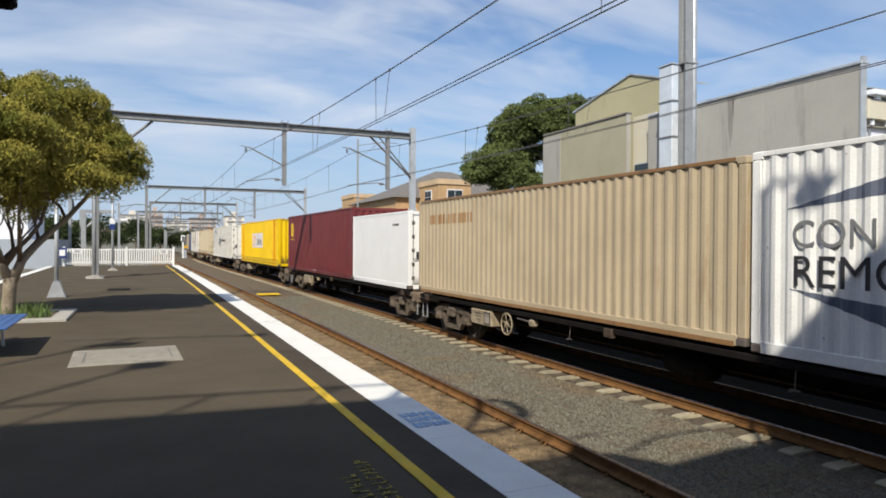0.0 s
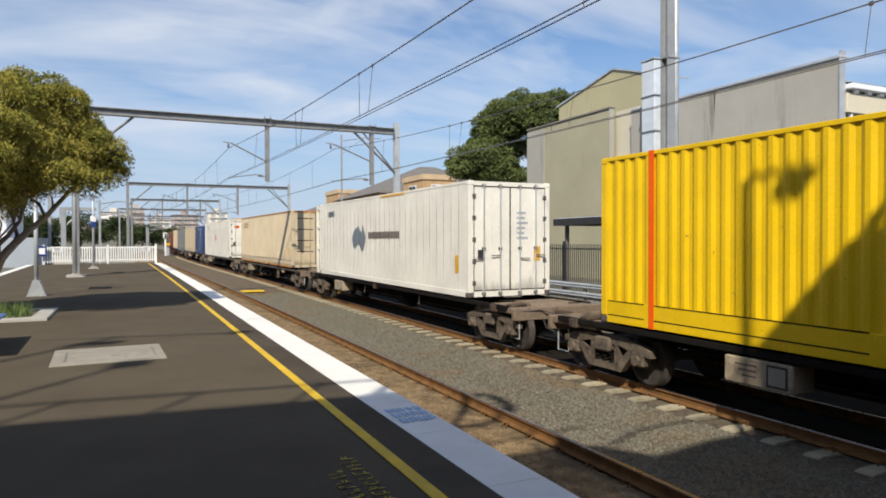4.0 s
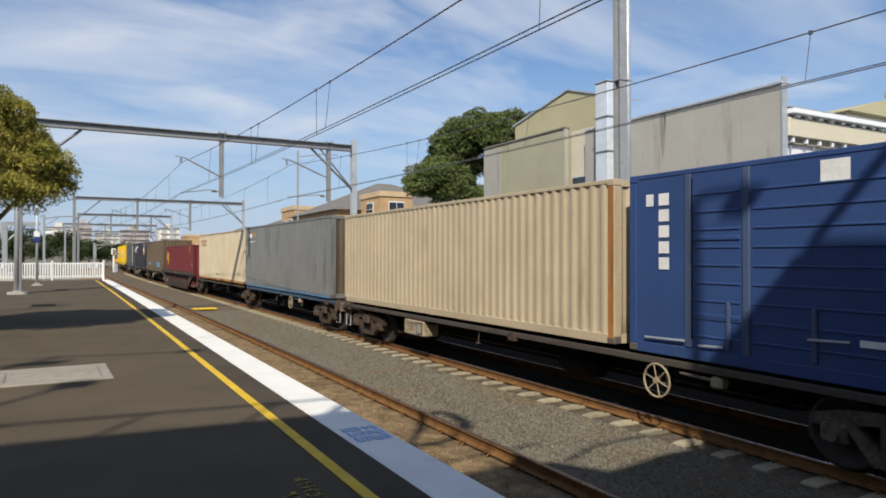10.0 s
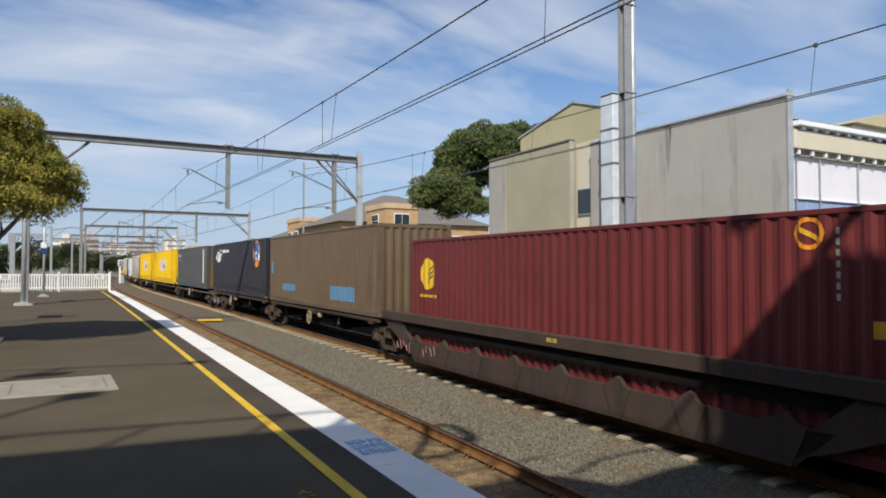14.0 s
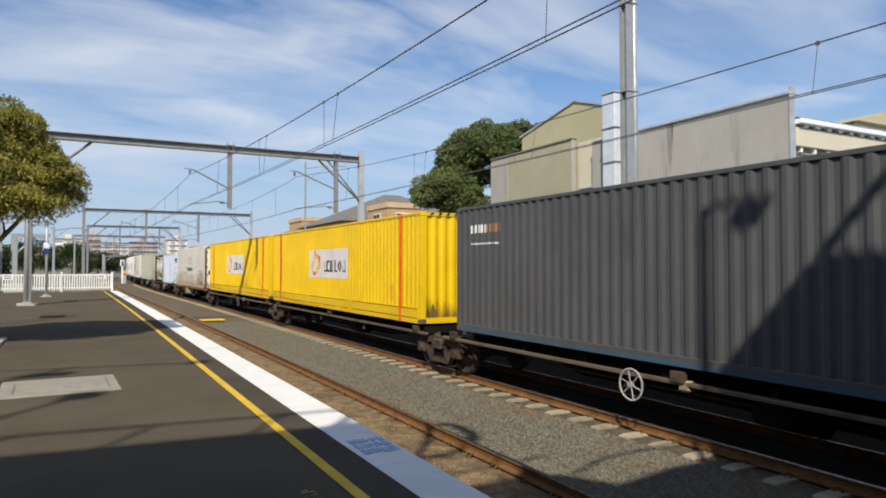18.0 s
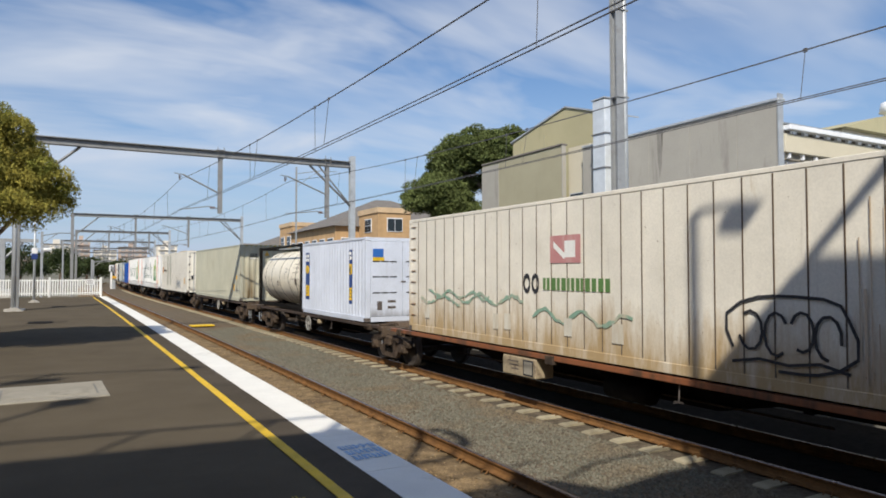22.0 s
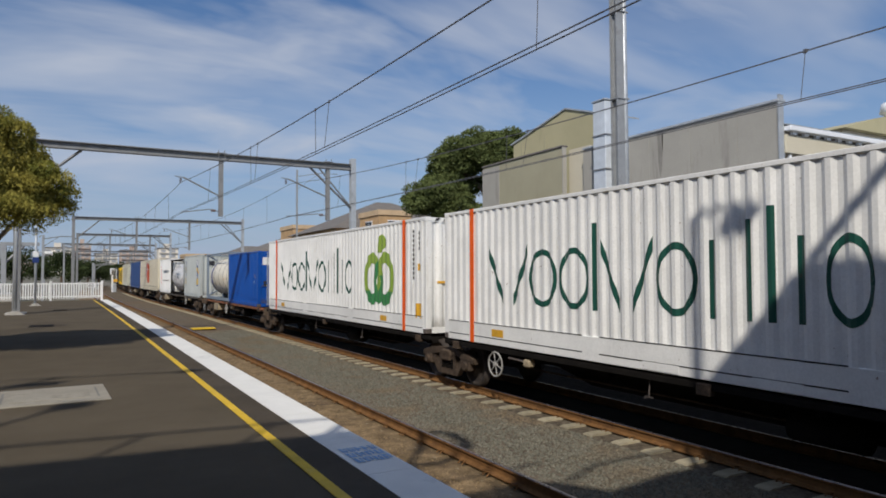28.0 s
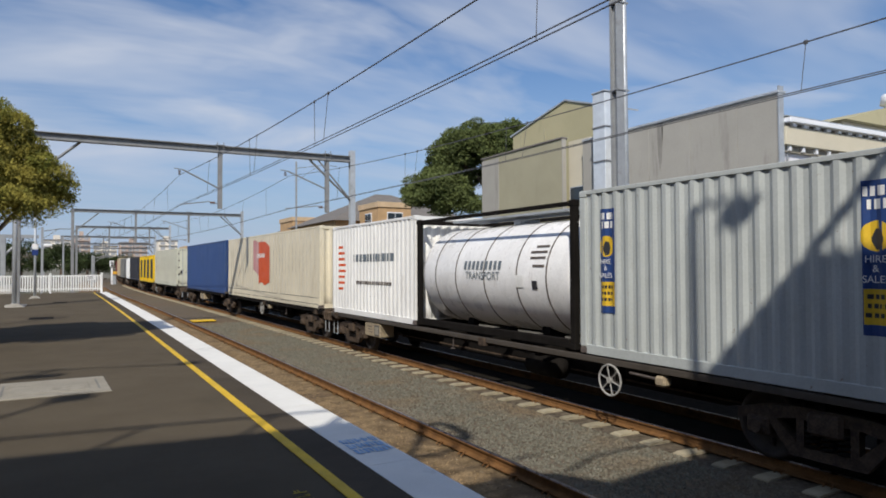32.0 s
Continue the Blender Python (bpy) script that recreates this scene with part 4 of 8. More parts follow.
    for a, c in zip(u[keep], w[keep]):
        h, lean, ang = rng.uniform(0.12, 0.38), rng.normal(0, 0.12, 2), rng.uniform(0, 3.14)
        dx, dy = 0.012 * math.cos(ang), 0.012 * math.sin(ang)
        k = len(v)
        v += [(a - dx, c - dy, 0.015), (a + dx, c + dy, 0.015), (a + lean[0], c + lean[1], h)]
        f.append((k, k + 1, k + 2))
    me = bpy.data.meshes.new("strap_plants")
    me.from_pydata(v, [], f)
    g = tagged(part("strap_plants", me, M["grass"]), "green strappy plants round the foot of the tree", "plants", kind="stuff")
    g.matrix_world = pose(-2.65, 15.45, rise(15.4))


platform_tree()


def big_tree(x, y, foot, centre, radii, n, size, leaves, leaf, seed, name, label, extra=()):
    t = thing(name, label, "tree", at=(x, y, foot))
    random.seed(seed)
    h = centre[2]
    part("trunk", Shape().tube([(0, 0, -0.2), (0.1, 0, h * 0.25), (0.0, 0.1, h * 0.5)], [h * 0.055, h * 0.042, h * 0.034], 9), M["bark"], t, smooth=True)
    for k in range(7):
        a = k * 0.9 + random.uniform(-0.3, 0.3)
        e = (centre[0] + math.cos(a) * radii[0] * 0.6, centre[1] + math.sin(a) * radii[1] * 0.6, h + random.uniform(-0.3, 0.4) * radii[2])
        part("limb", Shape().tube([(0, 0.05, h * 0.42), (e[0] * 0.5, e[1] * 0.5, h * 0.68), e], [h * 0.026, h * 0.018, h * 0.006], 6), M["bark"], t, smooth=True)
    part("crown", leaf_mesh("crown", clumps(n, centre, radii, size, seed) + [c for k, (cc, rr, m) in enumerate(extra) for c in clumps(m, cc, rr, size * 0.85, seed + 9 + k)], leaves, leaf, seed + 1, 0.3, 0.35, 1.5), M["leaf_dark"], t, "dark green leaf clumps with gaps")


def fig_tree():
    t = thing("fig_tree", "large spreading fig tree with dark layered green crown", "tree", at=(25.6, 40.8, -0.4), turn=-29.3)
    part("trunk", Shape().tube([(1.6, 0, -0.2), (1.5, 0, 2.5), (1.7, 0.1, 5.6), (1.5, 0.1, 7.6)], [0.62, 0.5, 0.42, 0.34], 10), M["bark"], t, smooth=True)
    for line in (((1.6, 0, 5.0), (0.6, -0.3, 6.4), (-1.4, -0.5, 7.2), (-3.4, -0.6, 7.6)), ((1.5, 0.1, 6.6), (0.2, 0.0, 8.3), (-1.6, 0.0, 9.8), (-2.8, 0, 10.6)),
                 ((1.6, 0.1, 7.2), (1.0, 0.1, 9.2), (0.3, 0.1, 11.0)), ((1.6, 0.1, 7.0), (2.4, 0.2, 9.2), (3.2, 0.4, 11.2)), ((1.6, 0.1, 6.2), (2.6, -0.5, 8.0), (3.0, -1.0, 9.6)),
                 ((1.4, 0.1, 6.6), (0.9, -0.8, 8.6), (0.2, -1.6, 10.2))):
        part("limb", Shape().tube(line, [0.26, 0.2, 0.14, 0.06][-len(line):], 7), M["bark"], t, smooth=True)
    pads = []
    for k, (c, r, n, size, low) in enumerate((
            ((0.2, 0.0, 10.6), (3.0, 2.8, 1.75), 60, 0.62, -0.15), ((-1.75, -0.2, 9.75), (1.75, 2.0, 1.15), 32, 0.55, -0.2), ((3.0, 0.4, 11.2), (2.4, 2.2, 1.05), 32, 0.55, -0.25),
            ((-2.9, -0.8, 7.4), (2.2, 2.2, 1.35), 46, 0.55, -0.35), ((-4.0, -0.2, 6.9), (1.1, 1.4, 1.2), 22, 0.45, -0.4), ((-1.5, -1.2, 6.4), (1.6, 1.5, 1.2), 26, 0.5, -0.4),
            ((-2.4, 0.2, 8.5), (1.7, 1.8, 0.9), 22, 0.5, -0.5), ((1.0, -1.6, 9.8), (1.5, 1.2, 0.7), 10, 0.42, -0.3), ((-1.2, 1.4, 8.6), (2.2, 1.6, 1.1), 22, 0.55, -0.3))):
        pads += dome_pads(n * 2, c, r, size * 1.25, 21 + k, 0.62, low - 0.2)
    part("crown", pad_leaves("crown", pads, 190000, 0.16, 22, 0.45, 0.3), M["leaf_dark"], t, "dark green leaf pads with gaps")


fig_tree()
big_tree(31.5, 43.5, -0.4, (0, 0, 10.8), (3.9, 3.6, 2.1), 44, 0.95, 26000, 0.24, 31, "fig_tree", "dark green tree crown behind the warehouse")
rng_trees = ((-13, 104, 6.4, 5.5), (-6.5, 116, 7.0, 5.0), (-1.5, 128, 6.4, 4.5), (2.6, 142, 5.4, 4.0), (-18, 92, 6.2, 5.0), (-9.5, 86, 5.0, 3.6), (-24, 80, 7, 6), (5.6, 178, 6.5, 5), (12, 210, 7, 6))
for k, (x, y, h, r) in enumerate(rng_trees):
    t = thing("far_tree", "distant dark green tree beside the line", "tree", "trees beyond the platform", at=(x, y, rise(y) - 1.2))
    part("trunk", Shape().tube([(0, 0, -0.2), (0.1, 0, h * 0.4)], [0.3, 0.2], 7), M["bark"], t)
    part("crown", leaf_mesh("crown", clumps(26, (0, 0, h * 0.55), (r * 0.8, r * 0.8, h * 0.45), 1.5, 50 + k), 9000, 0.32, 70 + k, 0.2, 0.2), M["leaf_far"], t)
for k, (x, y, h, r) in enumerate(((22, 74, 5.0, 2.6), (17.0, 84, 4.6, 2.4), (19, 62, 4.2, 2.0))):
    t = thing("garden_tree", "small green garden tree by the houses", "tree", "garden trees", at=(x, y, -0.3))
    part("trunk", Shape().tube([(0, 0, -0.2), (0.1, 0, h * 0.5)], [0.15, 0.1], 7), M["bark"], t)
    part("crown", leaf_mesh("crown", clumps(16, (0, 0, h * 0.62), (r, r, h * 0.36), 0.9, 90 + k), 2600, 0.3, 95 + k), M["leaf_dark"], t)


# ---------------------------------------------------------------- buildings beyond the train
M["panel_grey"] = material("grey_wall_panel", (0.378, 0.362, 0.325), 0.85, 0, 0.07, 0.5, 30, 0.1, (0.19, 0.175, 0.16), 0.8, 0.575, True, gloss=0.2)
M["rain_stain"] = material("rain_streaked_panel", (0.285, 0.27, 0.245), 0.88, 0, 0.12, 2, 30, 0.1, (0.20, 0.19, 0.17), 1.6, 0.50, True, gloss=0.2)
M["panel_olive"] = material("olive_cream_render", (0.36, 0.335, 0.235), 0.88, 0, 0.07, 0.5, 30, 0.1, (0.24, 0.22, 0.15), 0.7, 0.58, True)
M["panel_cream"] = material("cream_wall_sheet", (0.60, 0.55, 0.43), 0.75, 0, 0.06, 0.5, 30, 0.05)
M["sheet_yellow"] = material("yellow_cream_sheeting", (0.43, 0.39, 0.24), 0.7, 0, 0.07, 0.4, 20, 0.05, (0.3, 0.27, 0.16), 0.6, 0.58, True)
M["white_wall"] = material("white_wall_sheet", (0.80, 0.82, 0.86), 0.6, 0, 0.05, 0.5, 20)
M["blue_wall"] = material("blue_wall_paint", (0.26, 0.33, 0.46), 0.6, 0, 0.08, 0.6, 20)
M["roof_grey"] = material("grey_roof_tiles", (0.165, 0.15, 0.135), 0.85, 0, 0.15, 1, 20, 0.3)
M["brick_tan"] = material("tan_brick", (0.48, 0.31, 0.16), 0.85, 0, 0.14, 1, 25, 0.2)
M["parapet_pale"] = material("pale_peach_parapet", (0.55, 0.40, 0.25), 0.85, 0, 0.1, 1, 20, 0.1)
M["far_white"] = material("far_cream_render", (0.62, 0.57, 0.48), 0.85, 0, 0.06, 0.2, 3)
M["far_brick"] = material("far_brown_brick", (0.34, 0.23, 0.17), 0.85, 0, 0.08, 0.2, 3)

XW = 20.0
wh = thing("warehouse", "grey panelled warehouse with stained wall sheets", "warehouse")
bounds = [13.47, 15.0, 17.0, 19.0, 21.0, 22.9]
for k, (a, b) in enumerate(zip(bounds, bounds[1:])):
    part("wall_panel", Shape().bevel_box(XW - 0.12, XW + 0.1, a + 0.004, b - 0.004, -0.6, 7.10, 0.008), M["panel_grey"], wh)
part("parapet_cap", Shape().bevel_box(XW - 0.18, XW + 0.2, 13.40, 22.9, 7.102, 7.20, 0.02), M["galv"], wh)
part("corner_flashing", Shape().box(XW - 0.15, XW + 0.10, 13.42, 13.465, -0.6, 7.34), M["galv"], wh)
part("rear_mass", Shape().box(XW + 0.12, XW + 3.6, 14.0, 22.6, -0.6, 6.6), M["panel_grey"], wh)
part("rain_pipe", Shape().tube([(XW - 0.15, 21.0, 7.1), (XW - 0.15, 21.0, 0.5)], 0.02, 5), M["gantry"], wh)
for y, w, z in ((18.42, 0.15, 5.2), (18.30, 0.04, 6.2)):
    part("rain_stain", Shape().prism([(y - w, 7.09), (y + w, 7.09), (y + w * 0.75, z + 0.7), (y + w * 0.2, z), (y - w * 0.5, z + 0.4)], "x", XW - 0.1225, XW - 0.119), M["rain_stain"], wh)
bl = thing("workshop_block", "olive-cream rendered workshop block with a small dark window", "building")
part("wall", Shape().box(XW - 0.1, XW + 0.15, 24.36, 31.2, -0.6, 7.50), M["panel_olive"], bl)
part("end_wall", Shape().box(XW - 0.13, XW + 0.12, 29.6, 31.24, -0.6, 7.40), M["panel_grey"], bl)
part("side_wall", Shape().box(XW + 0.3, XW + 0.5, 22.9, 24.36, -0.6, 7.40), M["panel_cream"], bl)
part("rear_wall", Shape().box(XW + 0.16, XW + 14, 31.02, 31.2, -0.6, 7.3), M["panel_olive"], bl)
part("parapet_cap", Shape().bevel_box(XW - 0.16, XW + 0.2, 24.3, 31.28, 7.502, 7.60, 0.02), M["roof_grey"], bl)
part("corner_post", Shape().box(XW - 0.13, XW + 0.1, 24.30, 24.35, -0.6, 7.50), M["panel_grey"], bl)
win = part("window", Shape().box(XW + 0.22, XW + 0.298, 22.98, 24.2, 4.05, 5.25), M["galv"], bl)
part("pane", Shape().box(XW + 0.205, XW + 0.218, 23.04, 24.14, 4.10, 5.20), M["glass"], win)
gb = thing("gabled_shed", "tall yellow-cream sheeted shed with a gabled roofline", "shed")
XG = 24.0
part("gable_wall", Shape().prism([(34.1, -0.6), (34.1, 9.75), (29.0, 10.80), (26.6, 10.05), (26.6, -0.6)], "x", XG, XG + 0.3), M["sheet_yellow"], gb)
part("roof", Shape().prism([(34.3, 9.76), (29.0, 10.88), (26.5, 10.12), (26.5, 10.04), (29.0, 10.80), (34.3, 9.66)], "x", XG - 0.08, XG + 3.0), M["galv"], gb)
part("end_wall", Shape().box(XG + 0.302, XG + 3.0, 34.0, 34.1, -0.6, 9.7), M["sheet_yellow"], gb)
for y in (30.9, 33.2):
    part("stain_rib", Shape().box(XG - 0.03, XG - 0.002, y, y + 0.05, 6.5, 9.6), M["panel_olive"], gb)
dc = thing("metal_duct", "shiny galvanised sheet-metal duct in flanged sections", "duct", at=(19.45, 21.05, 0))
for k in range(6):
    z = 0.2 + 1.43 * k
    part("duct_section", Shape().bevel_box(-0.3, 0.36, -0.38, 0.36, z + 0.02, z + 1.41, 0.02), M["duct_metal"], dc)
    part("flange", Shape().box(-0.34, 0.40, -0.42, 0.40, z - 0.02, z + 0.02), M["gantry"], dc)
part("support_foot", Shape().box(-0.25, 0.3, -0.3, 0.3, -0.6, 0.18), M["gantry"], dc)
part("cap", Shape().bevel_box(-0.34, 0.40, -0.42, 0.40, 8.79, 8.85, 0.01), M["galv"], dc)

ww = thing("white_shop", "white sheeted building with a cream fascia and blue glazed front", "building")
Y0, XS = 13.62, XW + 0.11
M["lilac_sheet"] = material("sunlit_white_sheet", (0.74, 0.73, 0.78), 0.6, 0, 0.05, 0.5, 20, 0.02, (0.6, 0.58, 0.64), 0.7, 0.56, True)
# top panes: the sky's reflection is put into a paler base colour
M["sky_glazing"] = material("sky_reflection_glass", (0.27, 0.35, 0.56), 0.12, 0, 0.08, 0.7, 8, spread=0.10)
M["blue_glazing"] = material("blue_tinted_glass", (0.045, 0.08, 0.19), 0.08, 0, 0.15, 0.6, 5, spread=0.45)
part("wall", Shape().box(XS, 40, Y0 + 0.02, Y0 + 0.3, 3.910, 5.520), M["lilac_sheet"], ww)
part("glazed_backing", Shape().box(XS, 40, Y0 + 0.10, Y0 + 0.3, -0.6, 3.906), M["blue_wall"], ww)
part("fascia", Shape().bevel_box(XS, 40.5, Y0 - 0.26, Y0 + 0.1, 5.450, 6.050, 0.015), M["panel_cream"], ww)
# dark board that stands in for the shaded gaps between the eave blocks
part("eave_shadow_board", Shape().box(XS, 40.5, Y0 - 0.20, Y0 + 0.1, 6.052, 6.150), M["roof_grey"], ww)
for k in range(30):
    part("eave_block", Shape().box(XS + 0.30 + 0.62 * k, XS + 0.52 + 0.62 * k, Y0 - 0.30, Y0 - 0.201, 6.060, 6.150), M["white_wall"], ww)
part("gutter", Shape().bevel_box(XS, 40.5, Y0 - 0.42, Y0 - 0.14, 6.155, 6.320, 0.02), M["white_wall"], ww)
part("roof", Shape().prism([(Y0 - 0.40, 6.322), (Y0 - 0.40, 6.360), (Y0 + 2.2, 7.140), (Y0 + 5.0, 6.420), (Y0 + 2.2, 7.080)], "x", XS, 40.5), M["galv"], ww)
part("soffit_board", Shape().box(XS, 40.5, Y0 - 0.10, Y0 + 0.018, 5.240, 5.447), M["lid"], ww)
for k in range(26):
    part("rafter_end", Shape().box(XS + 0.25 + 0.72 * k, XS + 0.36 + 0.72 * k, Y0 - 0.20, Y0 - 0.102, 5.280, 5.445), M["white_wall"], ww)
for x in (20.45, 21.7, 23.9, 26.0, 28.4, 31.0):
    part("downpipe", Shape().tube([(x, Y0 - 0.06, 5.320), (x, Y0 - 0.06, -0.5)], 0.022, 6), M["mast_steel"], ww)
part("sill_band", Shape().box(XS, 40, Y0 - 0.02, Y0 + 0.09, 3.850, 3.905), M["white_wall"], ww)
pane_mesh = Shape().box(0.02, 0.92, Y0 + 0.03, Y0 + 0.06, 0.0, 1.0).mesh("pane")
pale_pane = pane_mesh.copy()
pane_mesh.materials.append(M["blue_glazing"])
pale_pane.materials.append(M["sky_glazing"])
for r, (z, h) in enumerate(((2.92, 0.84), (2.12, 0.76), (1.16, 0.76), (0.36, 0.76), (-0.44, 0.76))):
    part("transom", Shape().box(XS, 32, Y0 + 0.0, Y0 + 0.085, z - 0.055, z - 0.01) if r != 1 else Shape().box(XS, 32, Y0 - 0.04, Y0 + 0.085, z - 0.12, z - 0.01), M["white_wall"], ww)
    for k in range(12):
        q = part("pane", pale_pane if r == 0 else pane_mesh, None, ww)
        q.matrix_world = Matrix.Translation((XS + 0.95 * k, 0, z)) @ Matrix.Diagonal((1, 1, h, 1))
for k in range(13):
    part("mullion", Shape().box(XS + 0.95 * k - 0.028, XS + 0.95 * k + 0.012, Y0 + 0.01, Y0 + 0.09, -0.5, 3.775), M["galv"], ww)
for k, (x, y, w, h) in enumerate(((17.6, 13.0, 0.9, 0.8), (19.4, 12.6, 0.8, 0.95), (21.5, 12.4, 1.0, 0.7), (23.5, 12.3, 0.9, 0.85), (25.5, 12.4, 1.0, 0.75))):
    sb_ = thing("shrub", "low green shrub against the glazed front", "shrub", "shrubs along the shop", at=(x, y, -0.42))
    part("stem", Shape().tube([(0, 0, -0.05), (0.03, 0, h * 0.5)], [0.04, 0.02], 6), M["bark"], sb_)
    part("crown", pad_leaves("crown", dome_pads(16, (0, 0, h * 0.55), (w * 0.6, 0.4, h * 0.4), 0.22, 60 + k), 3500, 0.06, 80 + k), M["leaf_dark"], sb_)
tb = thing("tan_shed", "tan roofed shed with a white roof ventilator", "shed", at=(34.9, 19.5, 0.9))
part("wall", Shape().box(-1.0, 12, 0, 8, -0.6, 7.9), M["panel_cream"], tb)
part("roof", Shape().prism([(-1.4, 7.92), (12.4, 7.92), (12.4, 9.9), (6, 9.6), (1.5, 8.7)], "y", -0.4, 8.4), M["sheet_yellow"], tb)
part("ventilator", Shape().lathe([(9.5, 0.01), (9.5, 0.5), (10.3, 0.5), (10.35, 0.7), (10.9, 0.6), (11.15, 0.01)], "z", 16, (6.2, 1.2, -0.5)), M["white_wall"], tb, smooth=True)

# far platform side: wall, guard rail, palisade, shelter
rw = thing("retaining_wall", "low dark concrete wall beyond the far track", "wall", kind="structure")
part("wall_body", sweep([(12.85, -1.4), (12.85, -0.46), (13.15, -0.46), (13.15, -1.4)], steps(-40, 70, 5)), M["coping_side"], rw)
gr = thing("guard_rail", "pale galvanised guard rail on short posts", "guard rail")
for z in (-0.30, -0.02):
    part("beam", sweep([(13.22, z - 0.09), (13.18, z - 0.04), (13.22, z), (13.18, z + 0.04), (13.22, z + 0.09), (13.25, z + 0.09), (13.25, z - 0.09)], steps(-12, 24, 5)), M["galv"], gr)
for k in range(17):
    part("post", Shape().box(13.26, 13.34, -12 + 2.1 * k, -11.9 + 2.1 * k, -0.5, 0.10), M["galv"], gr)
pf = thing("palisade_fence", "black steel palisade fence behind the guard rail", "fence")
for z in (-0.22, 1.22):
    part("rail", Shape().box(13.56, 13.60, -6, 20.6, z, z + 0.045), M["black_fence"], pf)
bar_mesh = Shape().box(-0.011, 0.011, -0.011, 0.011, -0.42, 1.40).mesh("bar")
k = 0
while -6 + 0.115 * k < 20.6:
    ob = part("bar", bar_mesh, M["black_fence"], pf)
    ob.matrix_world = pose(13.54, -6 + 0.115 * k, 0)
    k += 1
for k in range(11):
    part("post", Shape().bevel_box(13.56, 13.64, -6 + 2.5 * k, -5.92 + 2.5 * k, -0.5, 1.50, 0.01), M["black_fence"], pf)
sh = thing("shelter", "flat dark-edged shelter roof on steel posts", "shelter")
part("roof", Shape().bevel_box(14.1, 17.2, -4, 20.3, 2.28, 2.335, 0.015), M["galv"], sh)
part("fascia", Shape().box(14.06, 14.10, -4.05, 20.35, 2.06, 2.30), M["shelter_dark"], sh)
part("end_fascia", Shape().box(14.10, 17.2, 20.30, 20.35, 2.06, 2.278), M["shelter_dark"], sh)
for y in (-3, 1, 5, 9, 13, 16.8, 20):
    part("post", Shape().bevel_box(14.4, 14.52, y, y + 0.12, -0.5, 2.28, 0.01), M["roof_grey"], sh)
    part("post", Shape().bevel_box(16.8, 16.92, y, y + 0.12, -0.5, 2.28, 0.01), M["roof_grey"], sh)
for x, y, w, d, h, mt, label in ((16.2, 13.3, 0.5, 0.95, 1.22, "green_paint", "grey-green equipment cabinet beyond the fence"), (16.4, 11.5, 0.4, 0.5, 0.95, "pale_cabinet", "pale equipment cabinet beyond the fence"),
                                 (16.0, 15.4, 0.45, 0.6, 1.05, "green_paint", "grey-green equipment cabinet beyond the fence")):
    gbx = thing("equipment_cabinet", label, "cabinet", "equipment cabinets", at=(x, y, -0.42))
    part("cabinet_body", Shape().bevel_box(-w, w, -d, d, 0, h, 0.03), M[mt], gbx)
    part("cabinet_roof", Shape().bevel_box(-w - 0.04, w + 0.04, -d - 0.04, d + 0.04, h + 0.001, h + 0.05, 0.015), M[mt], gbx)
    for y0, y1 in ((-d + 0.05, -0.02), (0.02, d - 0.05)):
        dr = part("door", Shape().bevel_box(-w - 0.025, -w - 0.002, y0, y1, 0.12, h - 0.08, 0.008), M[mt], gbx)
        part("handle", Shape().box(-w - 0.045, -w - 0.026, (y0 + y1) / 2 - 0.02, (y0 + y1) / 2 + 0.02, h * 0.5, h * 0.5 + 0.12), M["galv"], dr)
        for k in range(4):
            part("louvre", Shape().box(-w - 0.032, -w - 0.026, y0 + 0.06, y1 - 0.06, h * 0.68 + 0.05 * k, h * 0.68 + 0.02 + 0.05 * k), M["under"], dr)


# ---------------------------------------------------------------- houses and the far town
def house(x, y, w, d, wall_h, roof_h, wall_mat, rows, name="house", label="tan brick house with a grey tiled roof", foot=-0.6):
    t = thing(name, label, "house", "houses beyond the line", at=(x, y, foot))
    part("wall", Shape().box(0, w, 0, d, 0, wall_h), wall_mat, t)
    e = 0.5
    r = Shape()
    v = [(-e, -e, wall_h), (w + e, -e, wall_h), (w + e, d + e, wall_h), (-e, d + e, wall_h), (min(w, d) / 2, d / 2, wall_h + roof_h), (w - min(w, d) / 2, d / 2, wall_h + roof_h)]
    if d > w:
        v[4], v[5] = (w / 2, w / 2, wall_h + roof_h), (w / 2, d - w / 2, wall_h + roof_h)
        r.add(v, [(0, 1, 4), (1, 2, 5, 4), (2, 3, 5), (3, 0, 4, 5), (3, 2, 1, 0)])
    else:
        r.add(v, [(0, 1, 5, 4), (1, 2, 5), (2, 3, 4, 5), (3, 0, 4), (3, 2, 1, 0)])
    if roof_h < 0.5:
        r = Shape().box(-0.12, w + 0.12, -0.12, d + 0.12, wall_h - 0.02, wall_h + 0.5)
    part("roof", r, M["roof_grey"] if roof_h >= 0.5 else M["parapet_pale"], t)
    for z in rows:
        n = max(1, int(d // 2.6))
        for k in range(n):
            yy = (k + 0.5) * d / n
            f = part("window", Shape().box(-0.06, 0.02, yy - 0.85, yy + 0.85, z, z + 1.4), M["white_wall"], t)
            for a in (-0.8, 0.03):
                for b in (0.06, 0.72):
                    part("pane", Shape().box(-0.08, -0.062, yy + a, yy + a + 0.77, z + b, z + b + 0.6), M["glass"], f)
        n = max(1, int(w // 2.8))
        for k in range(n):
            xx = (k + 0.5) * w / n
            f = part("window", Shape().box(xx - 0.85, xx + 0.85, -0.06, 0.02, z, z + 1.4), M["white_wall"], t)
            for a in (-0.8, 0.03):
                part("pane", Shape().box(xx + a, xx + a + 0.77, -0.08, -0.062, z + 0.06, z + 1.3), M["glass"], f)
    return t


